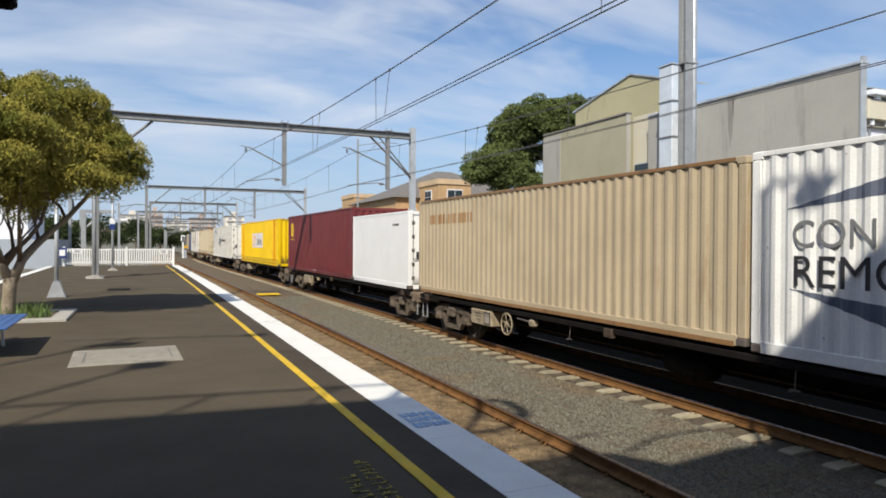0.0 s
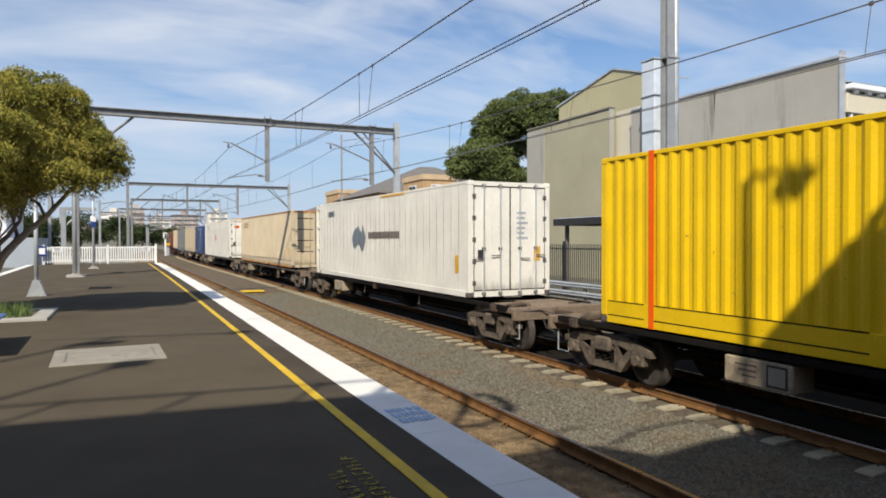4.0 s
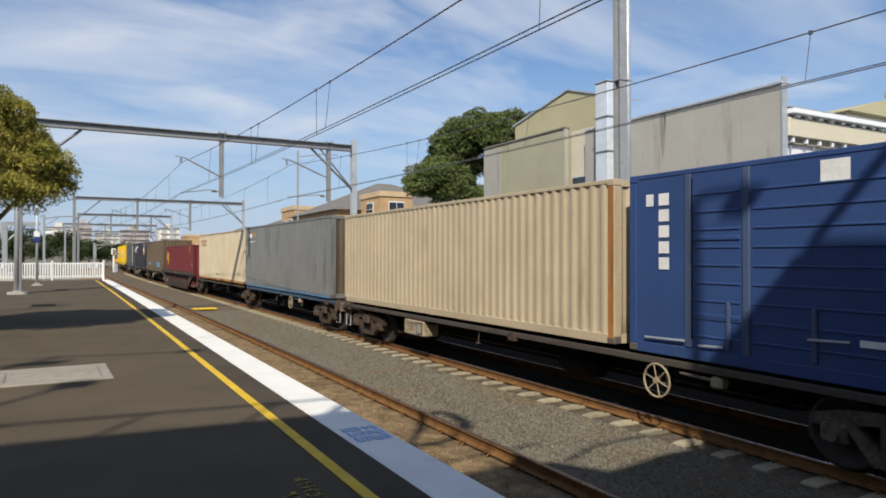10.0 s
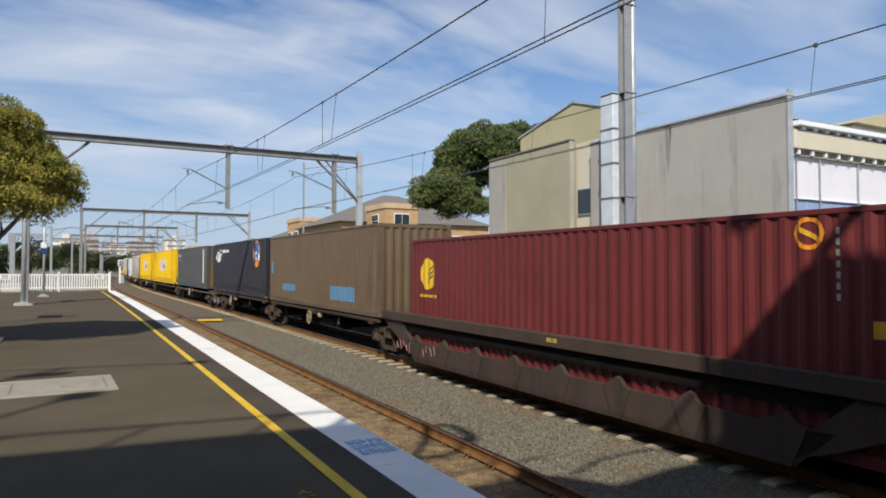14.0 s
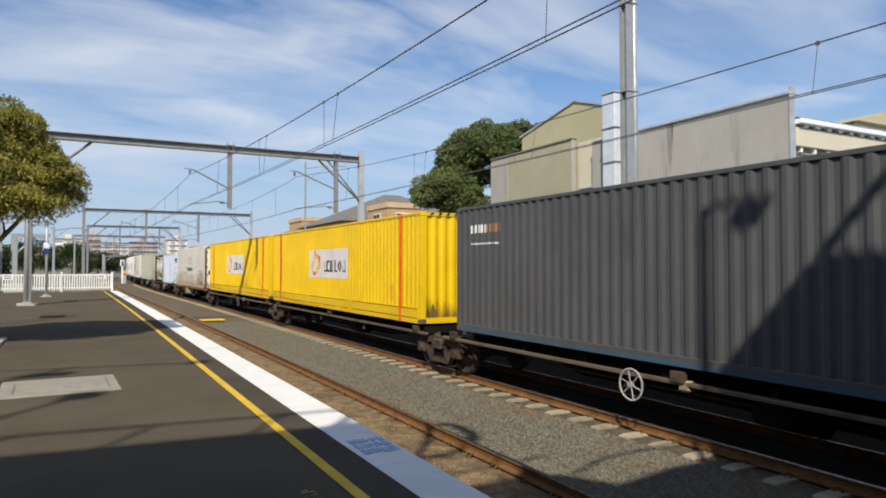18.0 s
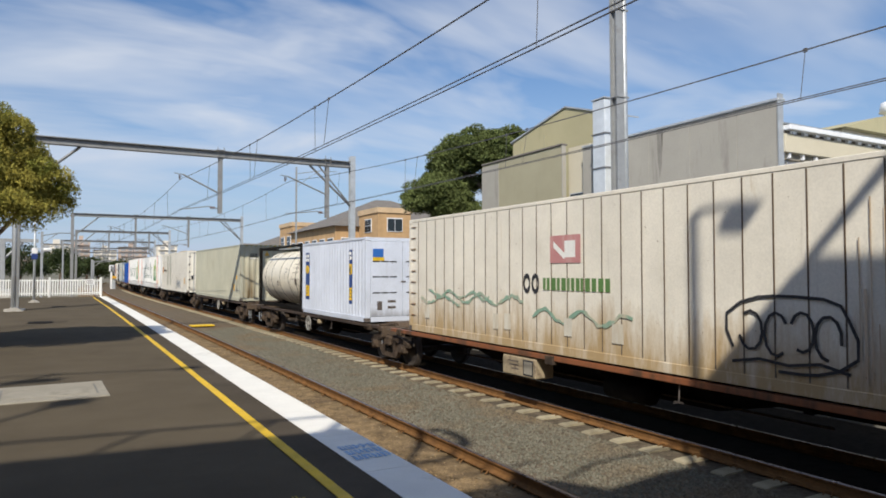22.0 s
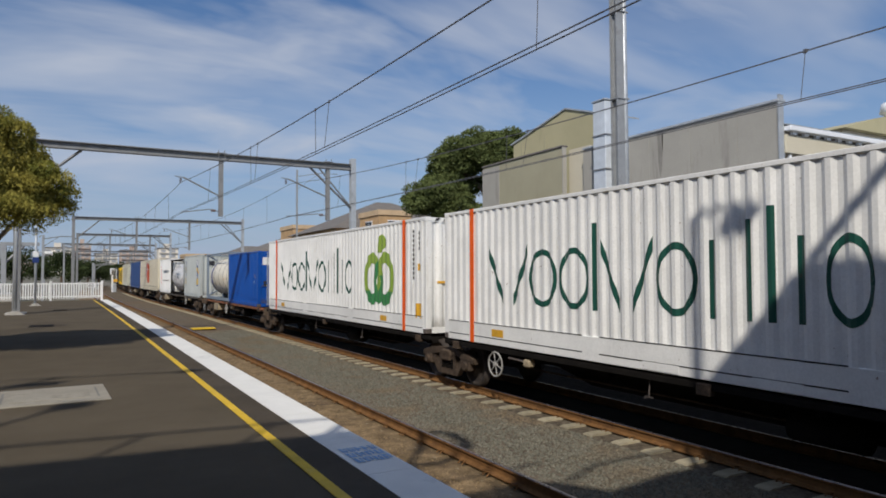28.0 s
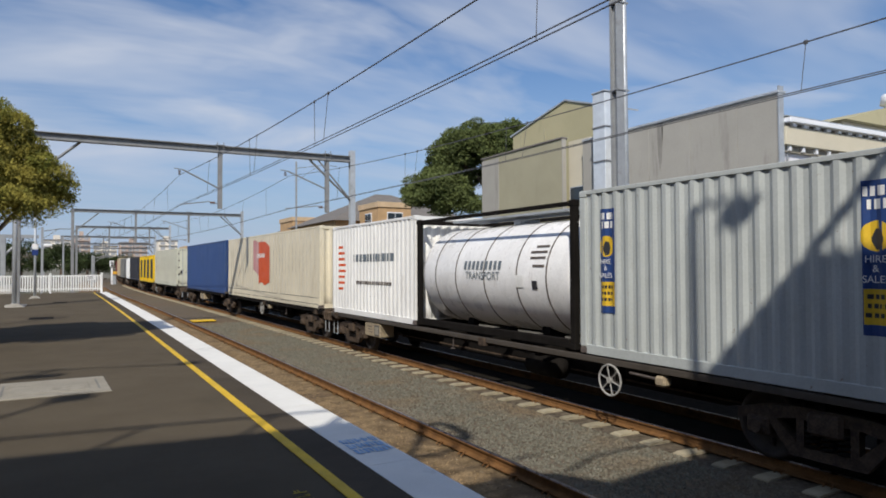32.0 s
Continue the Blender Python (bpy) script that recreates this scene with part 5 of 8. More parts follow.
house(26.6, 61.0, 3.6, 5, 8.3, 0.25, M["brick_tan"], (2.0, 6.4), label="tan brick bay with white windows and a flat parapet")
house(24.0, 66.2, 18, 16, 7.2, 3.9, M["brick_tan"], (0.9, 4.6))
house(25.6, 87.0, 4.2, 6, 8.6, 0.25, M["brick_tan"], (2.4, 5.9), label="tan brick bay with a flat parapet")
house(23.0, 97.0, 20, 16, 5.6, 3.4, M["brick_tan"], (0.9, 3.6))
house(21.5, 121.0, 24, 13, 5.0, 3.0, M["far_brick"], (0.9, 3.1), label="brown brick house with a grey tiled roof")
house(20.5, 146.0, 5, 8, 6.6, 0.25, M["brick_tan"], (0.9, 3.6), label="tan brick flats with a flat parapet")
house(27.0, 150.0, 22, 13, 5.2, 2.8, M["far_white"], (0.9, 3.1), label="cream house with a grey tiled roof")

lb = thing("left_building", "long low white and blue-grey building across the other line", "building", at=(-31.5, 58, -0.6))
M["grey_blue"] = material("blue_grey_wall", (0.36, 0.40, 0.45), 0.8, 0, 0.06, 0.4, 10)
part("lower_wall", Shape().box(0, 25.5, 0, 9, 0, 2.5), M["grey_blue"], lb)
part("upper_wall", Shape().box(0.0, 23.5, 0.2, 9, 2.504, 6.4), M["white_wall"], lb)
part("roof", Shape().prism([(-0.4, 6.41), (23.9, 6.41), (23.9, 6.6), (-0.4, 7.4)], "y", -0.2, 9.3), M["galv"], lb)
for k in range(4):
    w = part("window", Shape().box(2 + 5.4 * k, 4.6 + 5.4 * k, 0.12, 0.198, 3.6, 5.2), M["galv"], lb)
    part("pane", Shape().box(2.1 + 5.4 * k, 4.5 + 5.4 * k, 0.09, 0.118, 3.7, 5.1), M["glass"], w)
lf = thing("boundary_fence", "long blue-grey boundary fence across the other line", "fence")
for k in range(16):
    part("panel", Shape().box(-16.5 + 0.04 * k, -16.4 + 0.04 * k, 14 + 3.0 * k, 16.96 + 3.0 * k, -0.8, 1.3), M["grey_blue"], lf)


def tower(x, y, w, d, floors, foot, mat, label):
    t = thing("apartment_building", label, "apartment building", "far apartment buildings", at=(x, y, foot))
    h = floors * 3.0
    part("wall", Shape().box(0, w, 0, d, 0, h), mat, t)
    part("roof", Shape().box(-0.4, w + 0.4, -0.4, d + 0.4, h + 0.01, h + 0.5), M["roof_grey"], t)
    part("lift_house", Shape().box(w * 0.35, w * 0.6, d * 0.3, d * 0.6, h + 0.51, h + 3.2), mat, t)
    n = int(w // 4)
    for fl in range(floors):
        for k in range(n):
            xx = (k + 0.5) * w / n
            f = part("window", Shape().box(xx - 1.2, xx + 1.2, -0.12, 0.0, fl * 3 + 0.8, fl * 3 + 2.4), M["hazy_glass"], t)
        part("balcony_slab", Shape().box(0.5, w - 0.5, -1.0, -0.13, fl * 3 + 0.3, fl * 3 + 0.55), mat, t)
    return t


# distance haze is mixed into these far colours, the glass included
M["hazy_white"] = material("hazy_white_render", (0.70, 0.65, 0.57), 0.9, 0, 0.05, 0.2, 3, gloss=0.1)
M["hazy_tan"] = material("hazy_tan_render", (0.50, 0.40, 0.34), 0.9, 0, 0.06, 0.2, 3, gloss=0.1)
M["hazy_glass"] = material("hazy_window_glass", (0.33, 0.34, 0.36), 0.5, 0, 0.08, 0.2, 3)
for row in ((-14, 440, 14, 16, 5, "hazy_white"), (1, 452, 9, 14, 6, "hazy_tan"), (12, 445, 12, 14, 4, "hazy_white"), (27, 470, 16, 16, 5, "hazy_tan"), (45, 430, 11, 14, 5, "hazy_white"),
            (59, 455, 20, 16, 3, "hazy_tan"), (-34, 480, 16, 16, 3, "hazy_tan"), (-58, 470, 20, 16, 4, "hazy_white"), (-88, 520, 26, 16, 4, "hazy_white"), (84, 480, 22, 16, 4, "hazy_white")):
    tower(*row[:5], 4, M[row[5]], "pale apartment block on the far hill" if row[5] == "hazy_white" else "tan brick apartment block on the far hill")

# ---------------------------------------------------------------- unseen shadow casters and sky blockers behind the viewpoint
# never in view; notched roof, rail and bars are shaped to cast the shadows
st = thing("station_building", "unseen plain brown brick station building, roof edge shaped for its shadow", "building")
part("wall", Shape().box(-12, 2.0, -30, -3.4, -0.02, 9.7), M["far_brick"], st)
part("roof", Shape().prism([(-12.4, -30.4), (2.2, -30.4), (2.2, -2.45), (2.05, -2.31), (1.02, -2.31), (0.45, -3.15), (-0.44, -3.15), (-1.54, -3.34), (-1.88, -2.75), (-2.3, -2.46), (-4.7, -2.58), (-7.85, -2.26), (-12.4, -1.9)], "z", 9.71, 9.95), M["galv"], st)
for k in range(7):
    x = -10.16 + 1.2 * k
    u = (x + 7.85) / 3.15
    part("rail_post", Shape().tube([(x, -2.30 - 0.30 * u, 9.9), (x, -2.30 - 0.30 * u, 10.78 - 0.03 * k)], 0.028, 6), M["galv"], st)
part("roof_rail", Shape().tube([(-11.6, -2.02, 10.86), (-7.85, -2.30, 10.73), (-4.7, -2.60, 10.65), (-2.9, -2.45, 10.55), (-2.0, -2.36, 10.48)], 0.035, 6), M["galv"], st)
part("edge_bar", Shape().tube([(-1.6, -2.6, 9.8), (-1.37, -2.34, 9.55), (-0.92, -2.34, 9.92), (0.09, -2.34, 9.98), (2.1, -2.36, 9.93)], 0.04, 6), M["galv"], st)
# two poles and a mast out of view, set only to throw ground shadows
fl = thing("roof_shadow_pole", "unseen slim roof pole with a lamp-like head, placed for its shadow", "floodlight", at=(-8.8, -2.5, 9.95))
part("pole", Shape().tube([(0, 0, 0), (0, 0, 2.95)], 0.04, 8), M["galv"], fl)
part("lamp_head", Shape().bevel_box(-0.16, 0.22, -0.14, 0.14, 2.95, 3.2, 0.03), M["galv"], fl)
wl = thing("roof_shadow_pole", "unseen roof pole with a curved arm, bent to fit its shadow", "floodlight", at=(-4.55, -2.6, 9.95))
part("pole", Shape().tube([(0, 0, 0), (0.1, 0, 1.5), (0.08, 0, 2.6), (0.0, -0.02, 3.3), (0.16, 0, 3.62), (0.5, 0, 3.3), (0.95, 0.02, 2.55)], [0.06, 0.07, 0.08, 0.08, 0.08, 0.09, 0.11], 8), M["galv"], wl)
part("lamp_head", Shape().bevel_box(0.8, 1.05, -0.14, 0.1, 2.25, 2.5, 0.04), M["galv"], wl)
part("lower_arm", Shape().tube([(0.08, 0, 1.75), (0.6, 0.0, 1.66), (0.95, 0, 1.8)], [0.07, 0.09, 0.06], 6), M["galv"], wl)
an = thing("roof_shadow_mast", "unseen roof mast with a long cross arm and panels, placed for its shadow", "antenna", at=(-10.75, -2.3, 9.95))
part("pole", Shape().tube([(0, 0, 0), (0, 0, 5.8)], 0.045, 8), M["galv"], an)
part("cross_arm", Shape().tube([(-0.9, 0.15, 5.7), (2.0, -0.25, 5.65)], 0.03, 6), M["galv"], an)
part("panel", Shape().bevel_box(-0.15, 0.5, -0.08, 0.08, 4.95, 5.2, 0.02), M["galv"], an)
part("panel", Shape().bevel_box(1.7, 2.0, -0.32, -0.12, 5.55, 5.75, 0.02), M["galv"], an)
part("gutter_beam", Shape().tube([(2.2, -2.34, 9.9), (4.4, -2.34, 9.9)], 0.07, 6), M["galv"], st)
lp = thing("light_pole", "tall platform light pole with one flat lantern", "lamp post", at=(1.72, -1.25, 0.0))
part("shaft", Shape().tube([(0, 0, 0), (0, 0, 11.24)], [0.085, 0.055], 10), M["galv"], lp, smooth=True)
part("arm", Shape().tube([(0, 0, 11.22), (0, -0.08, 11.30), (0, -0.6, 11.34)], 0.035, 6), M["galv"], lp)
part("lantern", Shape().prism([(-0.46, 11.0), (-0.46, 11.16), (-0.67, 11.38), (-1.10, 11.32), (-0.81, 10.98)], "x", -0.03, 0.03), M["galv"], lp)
# canopy added out of view to hold sky light off the near platform
cn = thing("sky_block_canopy", "unseen flat steel canopy on round posts, added to block sky light", "canopy")
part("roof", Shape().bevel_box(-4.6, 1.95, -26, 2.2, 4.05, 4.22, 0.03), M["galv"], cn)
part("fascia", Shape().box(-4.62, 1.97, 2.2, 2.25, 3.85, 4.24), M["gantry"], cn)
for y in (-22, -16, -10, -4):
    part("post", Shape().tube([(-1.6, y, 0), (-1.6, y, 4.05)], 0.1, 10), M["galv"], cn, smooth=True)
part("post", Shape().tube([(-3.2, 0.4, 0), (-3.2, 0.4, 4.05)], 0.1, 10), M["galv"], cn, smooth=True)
# long mass added out of view so less sky light reaches the train
tr = thing("sky_block_mass", "unseen long plain brown block, added to block low sky on the left", "building")
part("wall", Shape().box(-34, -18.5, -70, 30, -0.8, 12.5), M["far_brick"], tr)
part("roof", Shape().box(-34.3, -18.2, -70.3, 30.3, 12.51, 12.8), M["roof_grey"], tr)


# ---------------------------------------------------------------- the freight train
HALF = 1.219
MOVERS, SPINNERS = [], []


def travelled(t):
    """Metres that the train has gone at t seconds."""
    return 11.607 * t - 0.01597 * t * t


def dent(y, pitch=0.258, deep=0.031):
    """Depth of the corrugation at y."""
    u = (y / pitch) % 1.0
    if u < 0.26:
        return 0.0
    if u < 0.5:
        return deep * (u - 0.26) / 0.24
    if u < 0.76:
        return deep
    return deep * (1 - (u - 0.76) / 0.24)


def fold(a, b, pitch=0.258):
    ys, k = {round(a, 4), round(b, 4)}, math.floor(a / pitch)
    while k * pitch < b:
        for u in (0, 0.26, 0.5, 0.76):
            y = (k + u) * pitch
            if a < y < b:
                ys.add(round(y, 4))
        k += 1
    return sorted(ys)


CACHE = {}


def corrugated(length, z0, z1):
    key = ("side", length, z0, z1)
    if key not in CACHE:
        s = Shape()
        ys = fold(0.16, length - 0.16)
        v = [(-HALF + 0.006 + dent(y), y, z) for y in ys for z in (z0, z1)]
        s.add(v, [(2 * i, 2 * i + 2, 2 * i + 3, 2 * i + 1) for i in range(len(ys) - 1)])
        me = bpy.data.meshes.new("side_wall")
        me.from_pydata(s.v, [], s.f)
        CACHE[key] = me
    return CACHE[key].copy()


def flat_side(length, z0, z1):
    return Shape().box(-HALF + 0.010, -HALF + 0.05, 0.12, length - 0.12, z0, z1)


def seams(t, length, z0, z1, mat, w=0.009):
    """Raised joint strips down a smooth insulated wall."""
    y = 0.55
    me = Shape().box(-HALF + 0.002, -HALF + 0.010, -w, w, z0 + 0.01, z1 - 0.01).mesh("seam")
    while y < length - 0.3:
        ob = part("seam", me, mat, t)
        ob.matrix_local = pose(0, y, 0)
        y += 0.445


def corrugated_end(z0, z1):
    xs = fold(-HALF + 0.14, HALF - 0.14, 0.28)
    v = [(x, 0.012 + dent(x, 0.28, 0.04), z) for x in xs for z in (z0, z1)]
    return Shape().add(v, [(2 * i, 2 * i + 2, 2 * i + 3, 2 * i + 1) for i in range(len(xs) - 1)])


LAYERS = {}


def ribbon(parent, name, line, width, mat):
    """A sprayed stroke lying flat on the near side, through (y, z) points."""
    LAYERS[parent.name] = LAYERS.get(parent.name, 0) + 1
    x = -HALF - 0.0015 - min(0.00025 * LAYERS[parent.name], 0.016)
    v, n = [], len(line)
    for k in range(n):
        (ya, za), (yb, zb) = line[max(k - 1, 0)], line[min(k + 1, n - 1)]
        d = math.hypot(yb - ya, zb - za) or 1.0
        w = width[k] if isinstance(width, list) else width
        v += [(x, line[k][0] - (zb - za) / d * w, line[k][1] + (yb - ya) / d * w), (x, line[k][0] + (zb - za) / d * w, line[k][1] - (yb - ya) / d * w)]
    me = bpy.data.meshes.new(name)
    me.from_pydata(v, [], [(2 * k, 2 * k + 1, 2 * k + 3, 2 * k + 2) for k in range(n - 1)])
    return part(name, me, mat, parent)




def ink(parent, name, spans, y0, y1, mat, flat=False, step=0.045, label=""):
    """Paint on the near side that follows the folds: spans(y) gives (low, high) pairs."""
    v, f = [], []
    n = max(1, round((y1 - y0) / step))
    LAYERS[parent.name] = LAYERS.get(parent.name, 0) + 1
    lift = 0.0035 + min(0.00025 * LAYERS[parent.name], 0.016)
    ys = [y0 + (y1 - y0) * i / n for i in range(n + 1)]
    if not flat:
        ys = sorted(set(round(y, 4) for y in ys) | set(fold(y0, y1)))
    for a, b in zip(ys, ys[1:]):
        m = (a + b) / 2
        mid, ends = spans(m), []
        for e in (a + (b - a) * 0.02, b - (b - a) * 0.02):
            got = spans(e)
            ends.append(got if len(got) == len(mid) else [((p + q) / 2,) * 2 for p, q in mid] if not got else mid)
        for (lo, hi), (lo2, hi2) in zip(*ends):
            k = len(v)
            xa, xb = (-HALF + 0.002 - lift,) * 2 if flat else (-HALF + 0.006 + dent(a) - lift, -HALF + 0.006 + dent(b) - lift)
            v += [(xa, a, lo), (xb, b, lo2), (xb, b, hi2), (xa, a, hi)]
            f.append((k, k + 1, k + 2, k + 3))
    if not f:
        return None
    me = bpy.data.meshes.new(name)
    me.from_pydata(v, [], f)
    bm = bmesh.new()
    bm.from_mesh(me)
    bmesh.ops.remove_doubles(bm, verts=bm.verts, dist=0.009)
    bm.to_mesh(me)
    bm.free()
    return part(name, me, mat, parent, label)


def rect(z0, z1):
    return lambda y: [(z0, z1)]


def oval(cy, cz, ry, rz, hole=0.0):
    def spans(y):
        u = (y - cy) / ry
        if abs(u) >= 1:
            return []
        h = rz * math.sqrt(1 - u * u)
        if hole and abs(u) < hole:
            g = rz * hole * math.sqrt(1 - (u / hole) ** 2)
            return [(cz - h, cz - g), (cz + g, cz + h)]
        return [(cz - h, cz + h)]
    return spans


def slant(ya, za, yb, zb, w):
    def spans(y):
        u = (y - ya) / (yb - ya)
        z = za + (zb - za) * u
        return [(z - w / 2, z + w / 2)] if 0 <= u <= 1 else []
    return spans


def bars(parent, y0, y1, z0, z1, mat, seed, rows=1, flat=False):
    """Unreadable lettering as plain bars."""
    random.seed(seed)
    h = (z1 - z0) / rows
    for r in range(rows):
        y = y0
        while y < y1 - 0.05:
            w = min(random.uniform(0.09, 0.2) * (h * 2 + 0.3), y1 - y)
            ink(parent, "bar", rect(z0 + r * h + h * 0.15, z0 + (r + 1) * h - h * 0.1), y, y + w * 0.72, mat, flat)
            y += w


def words(parent, text, y, z, size, mat, x=-HALF - 0.006, align="CENTER"):
    """Real lettering on the near side, read from far end to near end."""
    cu = bpy.data.curves.new("lettering", "FONT")
    cu.body, cu.size, cu.align_x, cu.extrude = text, size, align, 0.001
    tmp = bpy.data.objects.new("lettering", cu)
    me = bpy.data.meshes.new_from_object(tmp)
    bpy.data.objects.remove(tmp)
    ob = part("lettering", me, mat, parent)
    ob.matrix_local = Matrix.Translation((x, y, z)) @ Matrix(((0, 0, -1, 0), (-1, 0, 0, 0), (0, 1, 0, 0), (0, 0, 0, 1)))
    return ob


def frame_parts(t, length, height, mat, skirt=0.0):
    rail = 0.16 + skirt
    for x in (-HALF, HALF - 0.06):
        part("bottom_rail", Shape().bevel_box(x, x + 0.06, 0.15, length - 0.15, 0.0, rail, 0.008), mat, t)
        part("top_rail", Shape().bevel_box(x, x + 0.06, 0.15, length - 0.15, height - 0.075, height - 0.004, 0.008), mat, t)
        for y in (0.0, length - 0.15):
            part("corner_post", Shape().bevel_box(x if x < 0 else HALF - 0.15, (x if x < 0 else HALF - 0.15) + 0.15, y, y + 0.15, 0.118, height - 0.118, 0.012), mat, t)
    for x in (-HALF, HALF - 0.16):
        for y in (0.0, length - 0.178):
            for z in (0.0, height - 0.118):
                part("corner_casting", Shape().bevel_box(x - 0.003, x + 0.163, y - 0.003, y + 0.181, z, z + 0.118, 0.015), M["casting"] if z == 0 else mat, t)
    part("roof", Shape().box(-HALF + 0.05, HALF - 0.05, 0.1, length - 0.1, height - 0.05, height - 0.02), mat, t)
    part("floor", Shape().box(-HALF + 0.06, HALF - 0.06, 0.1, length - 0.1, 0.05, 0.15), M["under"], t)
    for y in (0.16, length - 0.22):
        part("end_sill", Shape().box(-HALF + 0.16, HALF - 0.16, y - 0.15, y - 0.09, 0.01, 0.16), mat, t)
        part("end_header", Shape().box(-HALF + 0.16, HALF - 0.16, y - 0.15, y - 0.09, height - 0.12, height - 0.01), mat, t)
    if skirt:
        for z in (0.13, rail - 0.005):
            for u0, u1 in ((0.2, length * 0.33), (length * 0.36, length * 0.64), (length * 0.67, length - 1.3), (length - 1.1, length - 0.2)):
                part("groove", Shape().box(-HALF - 0.003, -HALF + 0.003, u0, u1, z, z + 0.018), M["under"], t)
        for y in (length * 0.42, length * 0.55):
            part("lift_pocket", Shape().box(-HALF - 0.006, -HALF + 0.02, y - 0.35, y + 0.35, 0.02, 0.14), mat, t)


def doors(t, height, mat, reefer=False, bar_mat=None):
    """A pair of doors on the near end, with locking bars, hinges and seals."""
    for side in (-1, 1):
        x0, x1 = (-HALF + 0.16, -0.012) if side < 0 else (0.012, HALF - 0.16)
        d = part("door", Shape().bevel_box(x0, x1, 0.012, 0.06, 0.17, height - 0.125, 0.008), mat, t)
        if not reefer and not bar_mat:
            for z in (0.30, 0.86, 1.42, 1.98):
                if z < height - 0.7:
                    part("recess", Shape().box(x0 + 0.12, x1 - 0.12, 0.006, 0.0125, z + 0.5, z + 0.545), M["under"], d)
        for u in (0.26, 0.72):
            x = x0 + (x1 - x0) * u
            bar = Shape().tube([(x, -0.018, 0.06), (x, -0.018, height - 0.05)], 0.019, 6)
            part("locking_bar", bar, bar_mat or (M["galv"] if reefer else mat), d)
            for z in (0.09, height * 0.42, height - 0.12):
                part("bar_keeper", Shape().bevel_box(x - 0.05, x + 0.05, -0.028, 0.012, z - 0.035, z + 0.035, 0.006), M["casting"] if reefer else mat, d)
            part("door_handle", Shape().tube([(x, -0.03, 0.98 if u < 0.5 else 1.06), (x + side * 0.28, -0.045, 0.97 if u < 0.5 else 1.05)], 0.014, 5), M["casting"], d)
        for k in range(5 if reefer else 4):
            z = 0.3 + k * (height - 0.75) / (4 if reefer else 3)
            hx = x0 - 0.05 if side < 0 else x1 - 0.05
            part("hinge", Shape().bevel_box(hx, hx + 0.1, -0.006, 0.04, z, z + 0.12, 0.006), M["casting"] if reefer else mat, d)
    part("door_seal", Shape().box(-0.011, 0.011, 0.0, 0.05, 0.17, height - 0.13), M["hose"], t)
    if reefer:
        for z in (0.172, height - 0.135):
            part("door_seal", Shape().box(-HALF + 0.15, HALF - 0.15, 0.004, 0.011, z - 0.012, z + 0.012), M["hose"], t)
        for x in (-HALF + 0.155, HALF - 0.165):
            part("door_seal", Shape().box(x, x + 0.012, 0.004, 0.011, 0.185, height - 0.148), M["hose"], t)


def end_notes(t, height, seed, mat):
    """Small unreadable markings and placards on the doors."""
    random.seed(seed)
    for r in range(6):
        z = height * 0.72 - r * 0.13
        part("bar", Shape().box(0.20, 0.20 + random.uniform(0.2, 0.55), 0.0085, 0.0115, z, z + 0.06), mat, t)
    part("placard", Shape().box(0.72, 0.92, 0.008, 0.0115, 0.9, 1.28), M["amber"], t, "amber placard")
    part("placard", Shape().box(-0.95, -0.78, 0.008, 0.0115, 0.95, 1.2), M["ink"], t)


def dry_box(s, length, height, mat, label, base=0.02, end="corrugated", skirt=0.0, category="container", trim=None, end_mat=None, reefer=False, bar_mat=None):
    t = thing("shipping_container", label, category, "containers on the train")
    top = trim or mat
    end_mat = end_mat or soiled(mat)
    frame_parts(t, length, height, top, skirt)
    z0, z1 = 0.16 + skirt, height - 0.075
    if reefer:
        near = flat_side(length, z0, z1).mesh("side_wall")
        if reefer != "smooth":
            seams(t, length, z0, z1, SEAM_DARK if reefer == "stained" else SEAM_PALE)
    else:
        near = corrugated(length, z0, z1)
    a = part("side_wall", near, mat, t)
    far = near.copy()
    b = part("side_wall", far, mat, t)
    b.matrix_local = Matrix.Translation((0, length, 0)) @ pose(0, 0, 0, 0, 0, 180)
    if end == "flat":
        for x0, x1 in ((-HALF + 0.155, -0.006), (0.006, HALF - 0.155)):
            part("door", Shape().bevel_box(x0, x1, 0.012, 0.06, 0.165, height - 0.122, 0.01), end_mat, t)
    elif end == "doors":
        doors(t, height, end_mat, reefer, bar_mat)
    else:
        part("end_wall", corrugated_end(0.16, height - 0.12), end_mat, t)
    e = part("end_wall", corrugated_end(0.16, height - 0.12), mat, t)
    e.matrix_local = Matrix.Translation((0, length, 0)) @ pose(0, 0, 0, 0, 0, 180)
    MOVERS.append((t, s, length, base))
    return t


